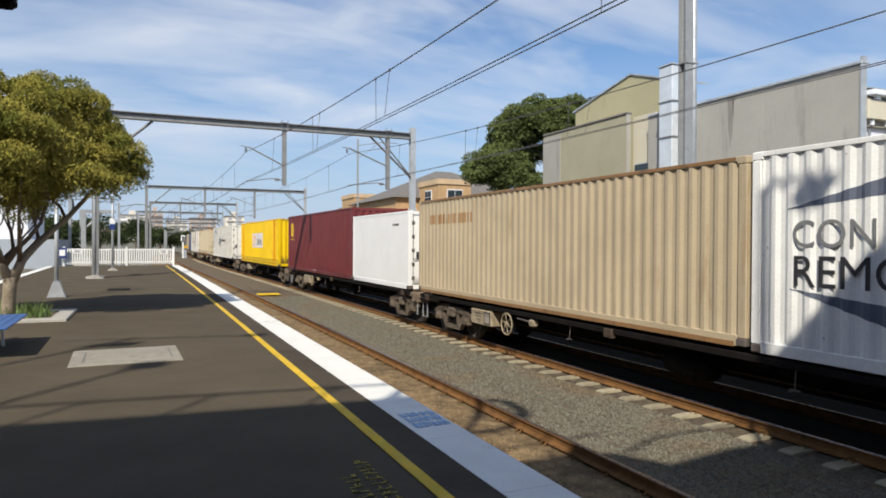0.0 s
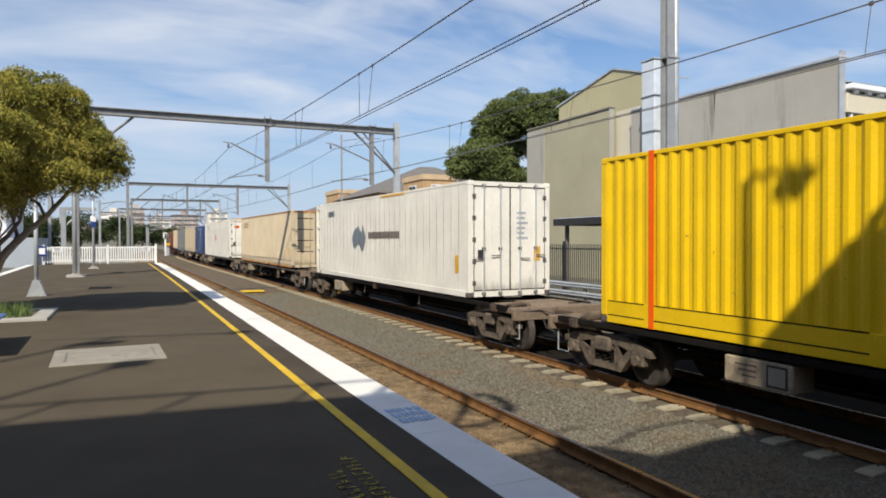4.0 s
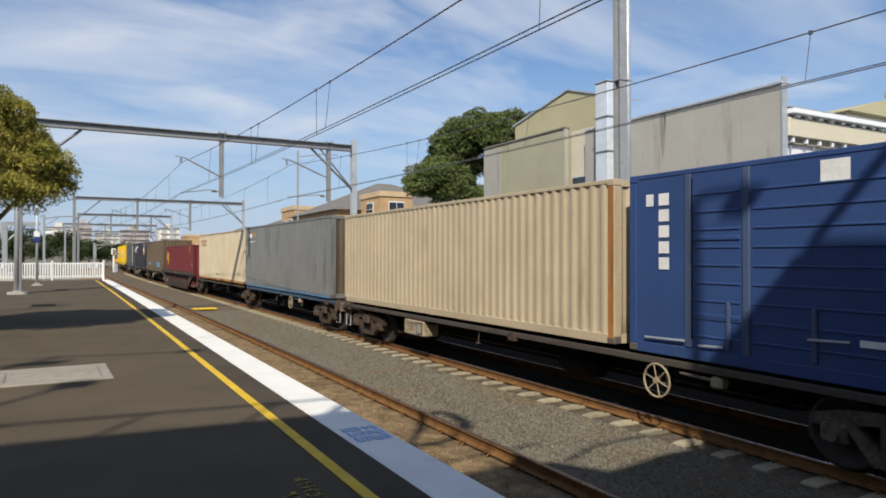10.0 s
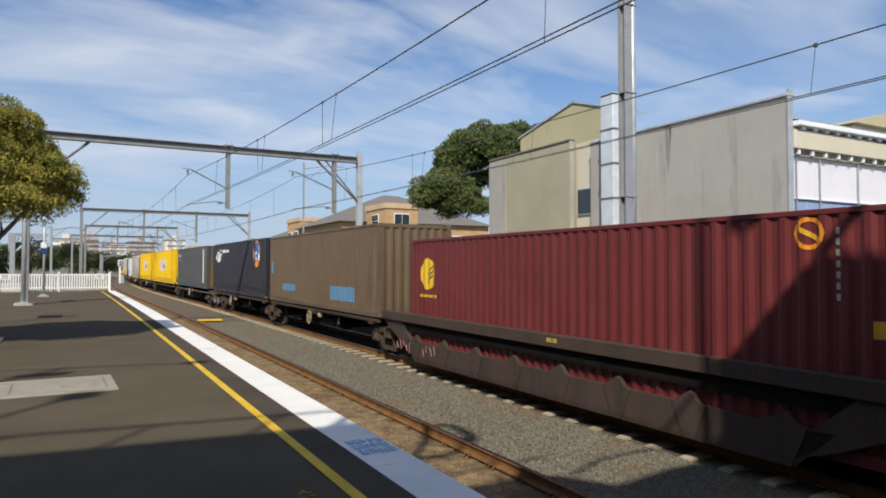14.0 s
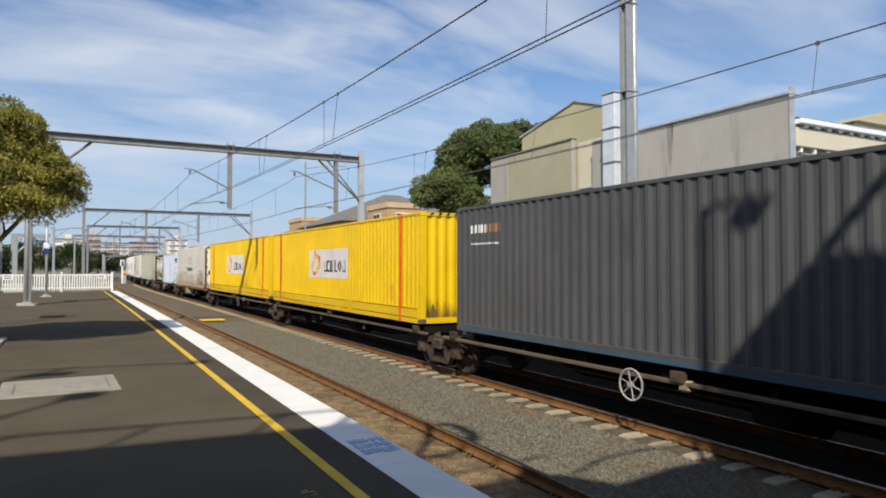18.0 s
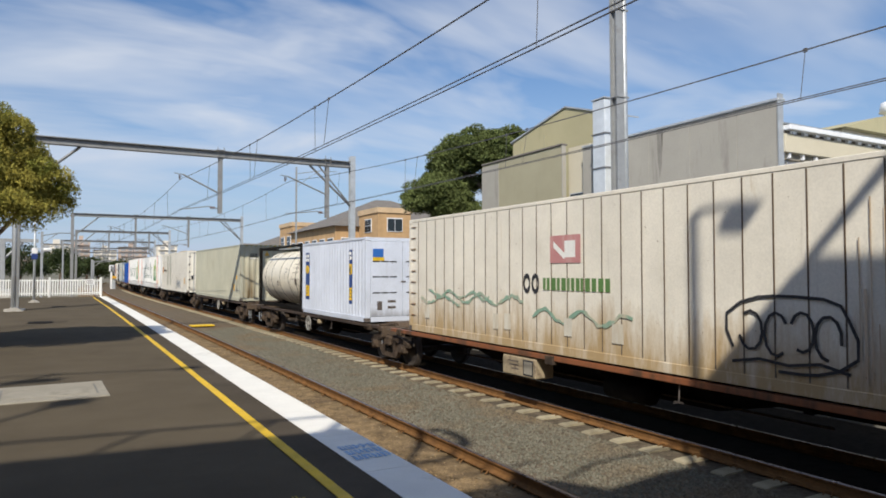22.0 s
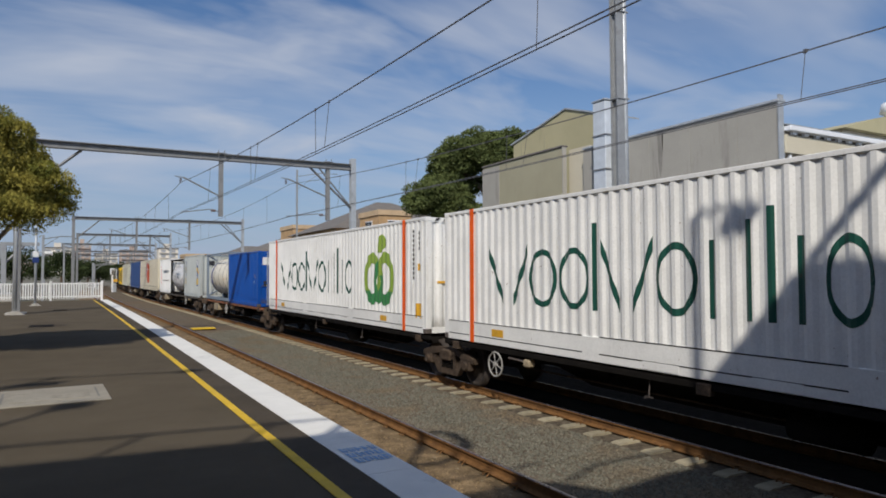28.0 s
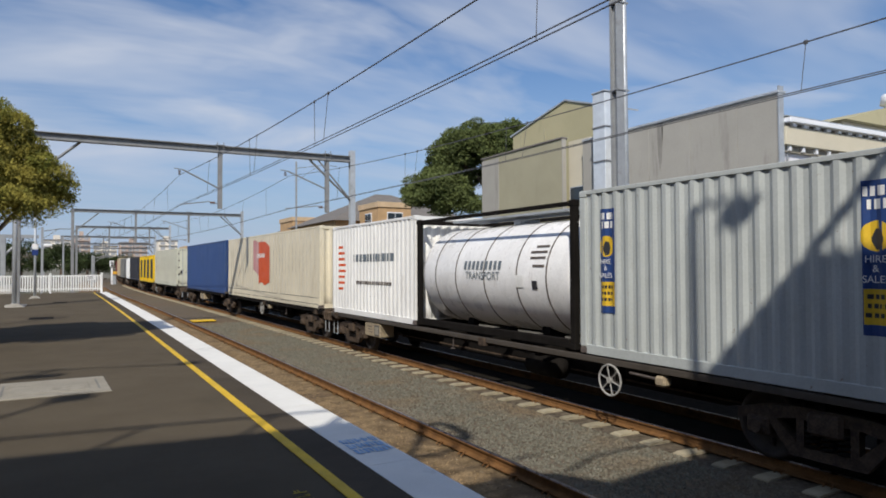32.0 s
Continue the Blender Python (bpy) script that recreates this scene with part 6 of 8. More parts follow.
def tank_box(s, length, height, frame_mat, tank_mat, label, radius=1.10, base=0.02, braced=False, blunt=False):
    t = thing("tank_container", label, "tank container", "containers on the train")
    for x in (-HALF, HALF - 0.12):
        for y in (0.0, length - 0.13):
            part("corner_post", Shape().bevel_box(x, x + 0.12, y, y + 0.13, 0.118, height - 0.118, 0.01), frame_mat, t)
            for z in (0.0, height - 0.118):
                part("corner_casting", Shape().bevel_box(x - 0.003, x + 0.123, y - 0.003, y + 0.165, z, z + 0.118, 0.012), frame_mat, t)
        part("bottom_rail", Shape().bevel_box(x + 0.01, x + 0.11, 0.16, length - 0.16, 0.02, 0.18, 0.01), frame_mat, t)
        part("top_rail", Shape().bevel_box(x + 0.02, x + 0.10, 0.16, length - 0.16, height - 0.10, height - 0.02, 0.01), frame_mat, t)
        for y0, y1 in ((0.15, 1.1), (length - 0.15, length - 1.1)) if braced else ():
            part("brace", Shape().tube([(x + 0.06, y0, 0.16), (x * 0.68 + 0.03, y1, 0.52)], 0.042, 6), frame_mat, t)
            part("brace", Shape().tube([(x + 0.06, y0, height - 0.10), (x * 0.70 + 0.03, y1, height - 0.42)], 0.042, 6), frame_mat, t)
    for y in (0.06, length - 0.06):
        for z in (0.06, height - 0.07):
            part("cross_rail", Shape().box(-HALF + 0.12, HALF - 0.12, y - 0.05, y + 0.05, z - 0.05, z + 0.05), frame_mat, t)
        for w in () if blunt else (-1, 1):
            part("brace", Shape().tube([(w * 1.1, y, 0.12), (w * 0.25, y, height * 0.5)], 0.04, 6), frame_mat, t)
    zc, y0, y1 = (0.10 if blunt else 0.22) + radius, 0.04 if blunt else 0.14, length - (0.04 if blunt else 0.14)
    prof = [(y0, 0.01), (y0 + 0.03, radius * 0.72), (y0 + 0.10, radius * 0.92), (y0 + 0.19, radius * 0.985), (y0 + 0.28, radius), (y1 - 0.28, radius), (y1 - 0.19, radius * 0.985),
            (y1 - 0.10, radius * 0.92), (y1 - 0.03, radius * 0.72), (y1, 0.01)] if blunt else [(y0, 0.01), (y0 + 0.03, radius * 0.45), (y0 + 0.12, radius * 0.78), (y0 + 0.28, radius * 0.95), (y0 + 0.45, radius), (y1 - 0.45, radius), (y1 - 0.28, radius * 0.95),
            (y1 - 0.12, radius * 0.78), (y1 - 0.03, radius * 0.45), (y1, 0.01)]
    v = part("vessel", Shape().lathe(prof, "y", 40, (0, 0, zc)), tank_mat, t, "round-ended insulated vessel", smooth=True)
    for u in (0.14, 0.30, 0.5, 0.70, 0.86):
        y = y0 + (y1 - y0) * u
        part("band", Shape().lathe([(y - 0.018, radius + 0.003), (y - 0.016, radius + 0.010), (y + 0.016, radius + 0.010), (y + 0.018, radius + 0.003)], "y", 40, (0, 0, zc)), M["casting"], v)
    part("walkway", Shape().box(-0.45, 0.45, 0.5, length - 0.5, height - 0.09, height - 0.05), M["galv"], t)
    for y in (1.6, length - 1.6):
        part("cradle", Shape().prism([(-0.62, 0.12), (0.62, 0.12), (0.55, 0.42), (-0.55, 0.42)], "y", y - 0.12, y + 0.12), frame_mat, t)
    part("manhole", Shape().lathe([(zc + radius - 0.03, 0.3), (zc + radius + 0.08, 0.3), (zc + radius + 0.1, 0.01)], "z", 16, (0, length / 2, 0)), M["galv"], t)
    MOVERS.append((t, s, length, base))
    return t, radius, zc


def on_tank(parent, y0, y1, a0, a1, radius, zc, mat, name="bar", label=""):
    """A patch on the near flank of a tank, between two angles above the horizontal."""
    s, n = Shape(), 10
    v = []
    for i in range(n + 1):
        a = radians(a0 + (a1 - a0) * i / n)
        for y in (y0, y1):
            v.append((-(radius + 0.012) * math.cos(a), y, zc + (radius + 0.012) * math.sin(a)))
    me = bpy.data.meshes.new(name)
    me.from_pydata(v, [], [(2 * i, 2 * i + 1, 2 * i + 3, 2 * i + 2) for i in range(n)])
    return part(name, me, mat, parent, label)


SEAM_PALE = paint("grimy_seam", (0.64, 0.61, 0.54), (0.25, 0.2, 0.15), 0.5)
SEAM_DARK = paint("rusty_dark_seam", (0.15, 0.12, 0.09), (0.1, 0.06, 0.03), 0.5)
L48, L40, L20 = 14.63, 12.19, 6.06
P_WHITE = paint("white_container_paint", (0.83, 0.83, 0.81), (0.42, 0.38, 0.32), 0.62)
P_TAN = paint("tan_container_paint", (0.47, 0.385, 0.262), (0.30, 0.18, 0.09), 0.60)
P_CREAM = paint("cream_container_paint", (0.57, 0.475, 0.325), (0.38, 0.24, 0.12), 0.64)
P_MAROON = paint("maroon_container_paint", (0.142, 0.027, 0.028), (0.08, 0.02, 0.02), 0.58)
P_YELLOW = paint("yellow_container_paint", (0.79, 0.51, 0.008), (0.48, 0.28, 0.02), 0.63)
P_IVORY = paint("ivory_reefer_paint", (0.78, 0.75, 0.67), (0.45, 0.40, 0.32), 0.63)
P_NAVY = paint("blue_container_paint", (0.032, 0.068, 0.19), (0.07, 0.09, 0.14), 0.58)
P_GREY = paint("grey_container_paint", (0.175, 0.178, 0.172), (0.08, 0.085, 0.09), 0.54)
P_BROWN = paint("brown_container_paint", (0.135, 0.095, 0.058), (0.075, 0.055, 0.04), 0.56)
P_DARK = paint("charcoal_container_paint", (0.031, 0.031, 0.040), (0.03, 0.03, 0.035), 0.56)
P_SLATE = paint("dark_grey_container_paint", (0.082, 0.084, 0.088), (0.05, 0.05, 0.05), 0.56)
P_RUSTEND = paint("rusty_brown_end", (0.105, 0.083, 0.058), (0.085, 0.06, 0.04), 0.5)
P_SLATEEND = paint("rust_stained_slate_end", (0.085, 0.078, 0.068), (0.12, 0.075, 0.04), 0.55, seep=((0.15, 0.09, 0.036), 3.6))
P_PALE = paint("pale_blue_white_paint", (0.60, 0.65, 0.755), (0.45, 0.46, 0.48), 0.66)
P_STONE = paint("stone_grey_container_paint", (0.435, 0.43, 0.345), (0.26, 0.18, 0.10), 0.60)
P_BLUE = paint("bright_blue_container_paint", (0.005, 0.072, 0.35), (0.015, 0.05, 0.2), 0.64)
P_SILVER = paint("pale_grey_container_paint", (0.46, 0.49, 0.48), (0.34, 0.33, 0.30), 0.62)
P_TANKC = paint("cream_tank_cladding", (0.80, 0.745, 0.62), (0.55, 0.45, 0.32), 0.66, 0.35, seep=((0.30, 0.245, 0.18), 0.95))
P_TANKW = paint("white_tank_cladding", (0.80, 0.80, 0.80), (0.5, 0.48, 0.45), 0.66, 0.3)
P_DIRTYWHITE = paint("dirty_white_reefer_paint", (0.80, 0.76, 0.67), (0.50, 0.38, 0.22), 0.62, seep=((0.40, 0.26, 0.10), 1.45))
TEALP = paint("faded_teal_spray", (0.25, 0.40, 0.31), (0.6, 0.52, 0.40), 0.46)
P_YELLOWEND = paint("sooty_yellow_end", (0.79, 0.51, 0.008), (0.48, 0.28, 0.02), 0.63, seep=((0.05, 0.038, 0.018), 0.85))
P_RUSTRAIL = paint("orange_rust_paint", (0.44, 0.185, 0.048), (0.17, 0.085, 0.035), 0.54)
G_DARK = paint("dark_green_print", (0.012, 0.075, 0.055), (0.02, 0.06, 0.05), 0.7)
G_LEAF = paint("leaf_green_print", (0.25, 0.36, 0.06), (0.16, 0.30, 0.05), 0.5)
G_MID = paint("mid_green_print", (0.045, 0.21, 0.075), (0.05, 0.17, 0.06), 0.5)
RED = paint("red_orange_print", (0.62, 0.09, 0.02), (0.5, 0.12, 0.05), 0.62)
ORANGE = paint("orange_print", (0.74, 0.27, 0.02), (0.6, 0.2, 0.03), 0.62)
BLUEP = paint("blue_print", (0.03, 0.13, 0.42), (0.03, 0.10, 0.3), 0.62)
SKYP = paint("faded_blue_print", (0.10, 0.22, 0.36), (0.1, 0.12, 0.15), 0.55)
PANEL = paint("pale_grey_panel", (0.60, 0.57, 0.56), (0.5, 0.45, 0.4), 0.66)
RUSTP = paint("faded_orange_print", (0.34, 0.19, 0.085), (0.42, 0.32, 0.2), 0.47)
PATCHP = paint("worn_pale_spray", (0.66, 0.63, 0.55), (0.5, 0.40, 0.26), 0.5)
RUSTY = paint("run_down_rust", (0.36, 0.215, 0.10), (0.62, 0.52, 0.40), 0.44)
GREENP = paint("faded_green_print", (0.11, 0.22, 0.07), (0.28, 0.32, 0.2), 0.55)
FADED_ROSE = paint("faded_rose_print", (0.52, 0.24, 0.24), (0.66, 0.5, 0.46), 0.5)


def white_first():
    t = dry_box(0.75, L20, 2.78, P_WHITE, "white corrugated container with large dark lettering")
    words(t, "CON", 5.43, 1.47, 0.50, M["gantry"], x=-HALF - 0.001, align="LEFT")
    words(t, "REMO", 5.43, 0.96, 0.58, M["ink"], x=-HALF - 0.001, align="LEFT")
    slate = paint("slate_swoosh_print", (0.12, 0.14, 0.19), (0.2, 0.2, 0.22), 0.65)
    ink(t, "swoosh", lambda y: [(1.96 + 0.10 * (5.49 - y), 1.97 + min(0.25 * (5.49 - y), 0.6))], 3.2, 5.49, slate)
    ink(t, "swoosh", lambda y: [(0.915 - 0.29 * (5.46 - y), 0.92 - 0.10 * (5.46 - y))], 3.3, 5.46, slate)


white_first()
BROWN_RAIL = paint("brown_rust_paint", (0.27, 0.15, 0.065), (0.13, 0.08, 0.045), 0.52)
t = dry_box(6.90, L40, 2.72, P_TAN, "tan corrugated container, scuffed, with rust on its rails", trim=P_TAN, base=0.06)
part("rust_strip", Shape().box(-HALF - 0.006, -HALF, 0.2, 12.0, -0.01, 0.065), BROWN_RAIL, t)
part("rust_strip", Shape().box(-HALF - 0.004, -HALF, 0.2, 12.0, 2.66, 2.712), BROWN_RAIL, t)
bars(t, 8.6, 11.4, 1.95, 2.3, RUSTP, 2)
t = dry_box(19.95, L20, 2.52, paint("clean_white_paint", (0.87, 0.87, 0.86), (0.7, 0.68, 0.64), 0.66, 0.4, 0.04), "clean white box container with hinged end doors", end="doors", reefer="smooth")
end_notes(t, 2.52, 3, M["casting"])
bars(t, 0.9, 1.5, 2.05, 2.14, M["casting"], 4, flat=True)
t = dry_box(26.18, L40, 2.92, P_MAROON, "maroon corrugated container with a round yellow emblem")
ink(t, "emblem", oval(11.18, 2.16, 0.36, 0.38), 10.82, 11.54, M["yellow_line"], step=0.03)
for k in range(3):
    ink(t, "emblem_bar", slant(10.92, 2.14 + 0.10 * k, 11.22, 1.94 + 0.10 * k, 0.05), 10.92, 11.22, M["ink"])
bars(t, 10.78, 11.60, 1.60, 1.69, M["yellow_line"], 8)
words(t, "EMPTY LIFT ONLY", 6.11, 0.11, 0.085, M["ink_white"])


GRIMY_YELLOW = paint("grime_on_yellow", (0.20, 0.13, 0.03), (0.07, 0.05, 0.03), 0.45, 0.8)


def yellow_box(s, seed):
    t = dry_box(s, L48, 2.92, P_YELLOW, "yellow corrugated container with a grey-white logo panel and orange straps", skirt=0.22, end_mat=P_YELLOWEND)
    ink(t, "logo_panel", rect(1.08, 2.1), 5.35, 9.36, PANEL)
    ink(t, "logo_chevron", slant(8.08, 1.66, 8.42, 1.83, 0.30), 8.08, 8.42, RED)
    ink(t, "logo_chevron", slant(8.42, 1.83, 8.78, 2.00, 0.20), 8.42, 8.78, ORANGE)
    ink(t, "logo_chevron", slant(8.08, 1.60, 8.66, 1.24, 0.26), 8.10, 8.66, M["amber"])
    ink(t, "logo_chevron", slant(8.74, 1.76, 9.14, 1.40, 0.24), 8.74, 9.14, M["yellow_line"])
    ink(t, "logo_chevron", slant(8.70, 1.22, 8.98, 1.26, 0.14), 8.70, 8.98, RED)
    y = 5.56
    for k, w in enumerate((0.28, 0.30, 0.26, 0.08, 0.28, 0.28, 0.30)):
        if k in (1, 5):
            ink(t, "logo_glyph", oval(y + w / 2, 1.50, w / 2, 0.21, 0.62), y, y + w, M["ink"], step=0.03)
        else:
            ink(t, "logo_glyph", rect(1.30, 1.70), y, y + 0.07, M["ink"])
            if w > 0.1:
                ink(t, "logo_glyph", rect(1.30, 1.70), y + w - 0.07, y + w, M["ink"])
                lo = 1.64 if k % 2 else 1.30
                ink(t, "logo_glyph", rect(lo, lo + 0.06), y + 0.07, y + w - 0.07, M["ink"])
        y += w + 0.055
    for y in (1.25, 13.35):
        part("strap", Shape().box(-HALF - 0.012, -HALF - 0.004, y - 0.06, y + 0.06, 0.0, 2.92), M["strap"], t, "orange vertical strap")
    ink(t, "label", rect(0.55, 1.0), 1.75, 1.95, M["amber"])
    random.seed(seed + 40)
    for k in range(7):
        x = random.choice((-0.95, -0.75, 0.05, 0.8)) + random.uniform(-0.12, 0.12)
        w, h = random.uniform(0.05, 0.14), random.uniform(0.16, 0.34)
        part("soot_patch", Shape().prism([(x, 0.17), (x + w, 0.17), (x + w * 1.05, 0.22 + h * 0.6), (x + w * 0.6, 0.24 + h), (x + w * 0.2, 0.22 + h * 0.7)], "y", 0.003 + 0.0001 * k, 0.0105), GRIMY_YELLOW, t)
    part("hazard_strip", Shape().box(-1.04, 1.04, -0.003, 0.001, 2.815, 2.905), M["yellow_line"], t)
    for k in range(8):
        part("warning_stripe", Shape().prism([(-0.97 + 0.24 * k, 2.83), (-0.87 + 0.24 * k, 2.83), (-0.81 + 0.24 * k, 2.90), (-0.91 + 0.24 * k, 2.90)], "y", -0.004, 0.002), M["ink"], t)


yellow_box(41.25, 1)


FADED_INK = paint("faded_slate_print", (0.13, 0.16, 0.19), (0.3, 0.31, 0.31), 0.55)


def reefer_box(s, label, mat, seed):
    t = dry_box(s, 13.70, 2.94, mat, label, end="doors", reefer=True)
    for y in (13.71, 14.22):
        for x in (-HALF + 0.02, HALF - 0.12):
            part("frame_post", Shape().bevel_box(x, x + 0.1, y, y + 0.10, 0.0, 2.9, 0.01), mat, t)
    for z in (0.0, 1.02, 1.92, 2.75):
        for x in (-HALF + 0.03, HALF - 0.11):
            part("frame_rail", Shape().box(x, x + 0.08, 13.81, 14.22, z, z + 0.1), mat, t)
    part("genset", Shape().bevel_box(-0.9, 0.9, 13.72, 14.15, 0.12, 0.85, 0.04), M["under"], t, "dark generator unit")
    for k in range(16):
        part("vent_slot", Shape().box(-HALF - 0.001, -HALF + 0.004, 13.44, 13.49, 0.4 + 0.15 * k, 0.44 + 0.15 * k), M["casting"], t)
    end_notes(t, 2.94, seed, M["galv"])
    part("top_label", Shape().box(-HALF - 0.006, -HALF, 4.2, 6.2, 2.84, 2.9), M["amber"], t, "amber height strip")
    bars(t, 11.55, 12.45, 2.32, 2.62, FADED_INK, seed, flat=True)
    ink(t, "label", rect(0.6, 1.05), 0.55, 0.75, M["amber"], True)
    return t


t = reefer_box(61.02, "ivory refrigerated container with a dark map-shaped emblem", P_IVORY, 4)
MAP_Y, MAP_LOW, MAP_TOP = (7.75, 7.9, 8.05, 8.2, 8.35, 8.5, 8.75, 8.95, 9.15, 9.25), (1.50, 1.22, 1.05, 1.02, 1.20, 1.28, 1.22, 1.10, 1.20, 1.45), (1.55, 1.78, 1.98, 1.72, 1.76, 1.96, 1.88, 1.80, 1.68, 1.52)
ink(t, "map_emblem", lambda y: [(float(np.interp(y, MAP_Y, MAP_LOW)), float(np.interp(y, MAP_Y, MAP_TOP)))], 7.75, 9.25, FADED_INK, True, 0.03)
bars(t, 4.6, 7.5, 1.45, 1.75, M["casting"], 17, flat=True)
t = dry_box(79.9, L48, 2.90, P_CREAM, "cream corrugated container with rusty rails and barred end doors", end="doors", skirt=0.20, base=0.03)
for x, w, z, h in ((0.30, 0.16, 1.02, 0.36), (0.66, 0.26, 1.02, 0.44)):
    part("placard", Shape().box(x, x + w, 0.008, 0.0115, z, z + h), M["amber"], t, "faded amber placard")
part("rust_rail", Shape().box(-HALF - 0.006, -HALF - 0.001, 0.2, 14.4, 0.0, 0.09), P_RUSTRAIL, t)
for y in (5.42, 8.22):
    part("fork_pocket", Shape().box(-HALF - 0.010, -HALF - 0.0065, y, y + 0.36, 0.0, 0.088), M["under"], t)
part("rust_rail", Shape().box(-HALF - 0.006, -HALF - 0.001, 0.2, 14.4, 2.83, 2.89), P_RUSTRAIL, t)
part("rust_header", Shape().box(-1.1, 1.1, -0.006, 0.004, 2.79, 2.89), P_RUSTRAIL, t)
bars(t, 11.9, 13.6, 2.15, 2.55, RUSTP, 21, 2)
ink(t, "label", rect(0.62, 0.98), 0.75, 1.0, M["amber"])
for y in (5.4, 8.2):
    part("fork_label", Shape().box(-HALF - 0.008, -HALF - 0.002, y, y + 0.45, 0.10, 0.17), M["amber"], t)
t = reefer_box(99.6, "white refrigerated container with a small red-orange emblem", P_IVORY, 9)
ink(t, "map_emblem", lambda y: [(1.28 + 0.5 * abs(y - 7.25) ** 1.5, 1.80 - 0.9 * abs(y - 7.4) ** 1.6)], 7.0, 7.62, RED, True, 0.03)
part("end_emblem", Shape().box(-0.85, -0.5, 0.006, 0.0115, 2.28, 2.48), RED, t)


DUSTY_BLUE = paint("dusty_blue_post_paint", (0.062, 0.092, 0.165), (0.14, 0.13, 0.11), 0.52)


def navy_box():
    t = dry_box(116.3, L20, 2.74, P_NAVY, "dark blue ribbed container with white marks and bottom flaps", base=0.03, reefer="smooth")
    for k in range(9):
        for y0, y1 in ((0.30, 1.55), (1.75, 3.85), (4.05, 4.82)):
            part("side_rib", Shape().bevel_box(-HALF - 0.004, -HALF + 0.03, y0, y1, 0.34 + 0.25 * k, 0.37 + 0.25 * k, 0.006), P_NAVY, t)
    for y in (0.18, 1.6, 3.9, 4.85):
        part("side_post", Shape().bevel_box(-HALF - 0.012, -HALF + 0.03, y, y + 0.11, 0.17, 2.66, 0.012), DUSTY_BLUE, t)
    for z in (0.62, 1.70):
        part("door_strap", Shape().bevel_box(-HALF - 0.008, -HALF + 0.03, 4.05, 4.82, z, z + 0.06, 0.008), P_NAVY, t)
    part("door_edge", Shape().box(-HALF - 0.004, -HALF + 0.012, 4.83, 4.848, 0.3, 2.6), M["under"], t)
    for y0, y1, z in ((4.3, 4.7, 0.24), (4.95, 5.7, 0.26), (2.6, 3.1, 0.50)):
        part("latch_bar", Shape().tube([(-HALF - 0.03, y0, z), (-HALF - 0.03, y1, z - 0.02)], 0.016, 5), M["galv"], t)
    for k in range(5):
        ink(t, "white_mark", rect(1.28 + 0.24 * k, 1.46 + 0.24 * k), 5.25, 5.45, M["ink_white"], True)
    ink(t, "white_mark", rect(2.24, 2.42), 5.55, 5.7, M["ink_white"], True)
    ink(t, "placard", rect(2.35, 2.62), 2.6, 2.95, M["ink_white"], True)
    random.seed(31)
    for k, z in enumerate((2.36, 2.10, 1.84, 1.56, 1.26)):
        for y0, y1 in ((0.92, 1.34), (1.44, 1.56)) if k else ((0.55, 1.25), (1.40, 1.55)):
            y = y0
            while y < y1 - 0.03:
                d = random.uniform(0.05, 0.10)
                ink(t, "white_mark", rect(z, z + 0.085), y, min(y + d, y1), M["ink_white"], True)
                y += d + 0.022
    ink(t, "white_mark", rect(0.46, 0.54), 2.1, 2.5, M["ink_white"], True)
    ink(t, "placard", rect(0.92, 1.05), 1.30, 1.58, M["amber"], True)
    ink(t, "warning_triangle", lambda y: [(0.36, 0.36 + 0.2 * (1 - abs(y - 1.38) / 0.11))] if abs(y - 1.38) < 0.11 else [], 1.27, 1.49, M["amber"], True, 0.02)
    for y in (1.9, 3.0, 4.2):
        part("flap_post", Shape().bevel_box(-HALF - 0.02, -HALF + 0.02, y, y + 0.06, 0.2, 0.85, 0.01), DUSTY_BLUE, t)
    part("end_shelf", Shape().bevel_box(-1.08, 1.08, -0.03, 0.012, 1.40, 1.50, 0.012), P_NAVY, t)
    for k in range(9):
        part("shelf_slot", Shape().box(-1.0 + 0.23 * k, -0.90 + 0.23 * k, -0.034, -0.028, 1.42, 1.47), M["under"], t)
    for x, z, w, h in ((0.20, 1.85, 0.10, 0.16), (0.02, 0.98, 0.16, 0.17), (0.02, 0.45, 0.22, 0.42)):
        part("end_label", Shape().box(x, x + w, 0.004, 0.0115, z, z + h), M["amber"], t)
    for k in range(5):
        for x in (-0.25, 0.0):
            part("end_mark", Shape().box(x, x + 0.13, 0.004, 0.0115, 1.98 + 0.1 * k, 2.05 + 0.1 * k), M["ink_white"], t)
    for x in (0.36, 0.52, 0.66):
        part("end_mark", Shape().box(x, x + 0.08, 0.004, 0.0115, 2.2, 2.32), M["ink_white"], t)
    for z in (0.42, 1.14, 1.62):
        for x in (-0.75, 0.55):
            part("latch", Shape().tube([(x, -0.012, z), (x + 0.2, -0.012, z + 0.02)], 0.014, 5), M["galv"], t)


navy_box()
t = dry_box(122.7, L40, 2.72, P_TAN, "tan corrugated container, plain and sun-bleached", base=0.06)
part("rust_post", Shape().box(-HALF - 0.004, -HALF, 0.02, 0.14, 0.1, 2.6), P_RUSTRAIL, t)
t = dry_box(136.08, L40, 2.83, P_GREY, "grey corrugated container with blue lower rail", base=0.04, end_mat=P_RUSTEND)
part("blue_rail", Shape().box(-HALF - 0.006, -HALF - 0.001, 0.2, 12.0, 0.0, 0.07), SKYP, t)
bars(t, 10.3, 11.6, 2.3, 2.55, RUSTP, 41)
bars(t, 11.0, 11.8, 2.28, 2.5, M["ink_white"], 42)
bars(t, 10.3, 11.8, 2.08, 2.13, M["ink_white"], 43)
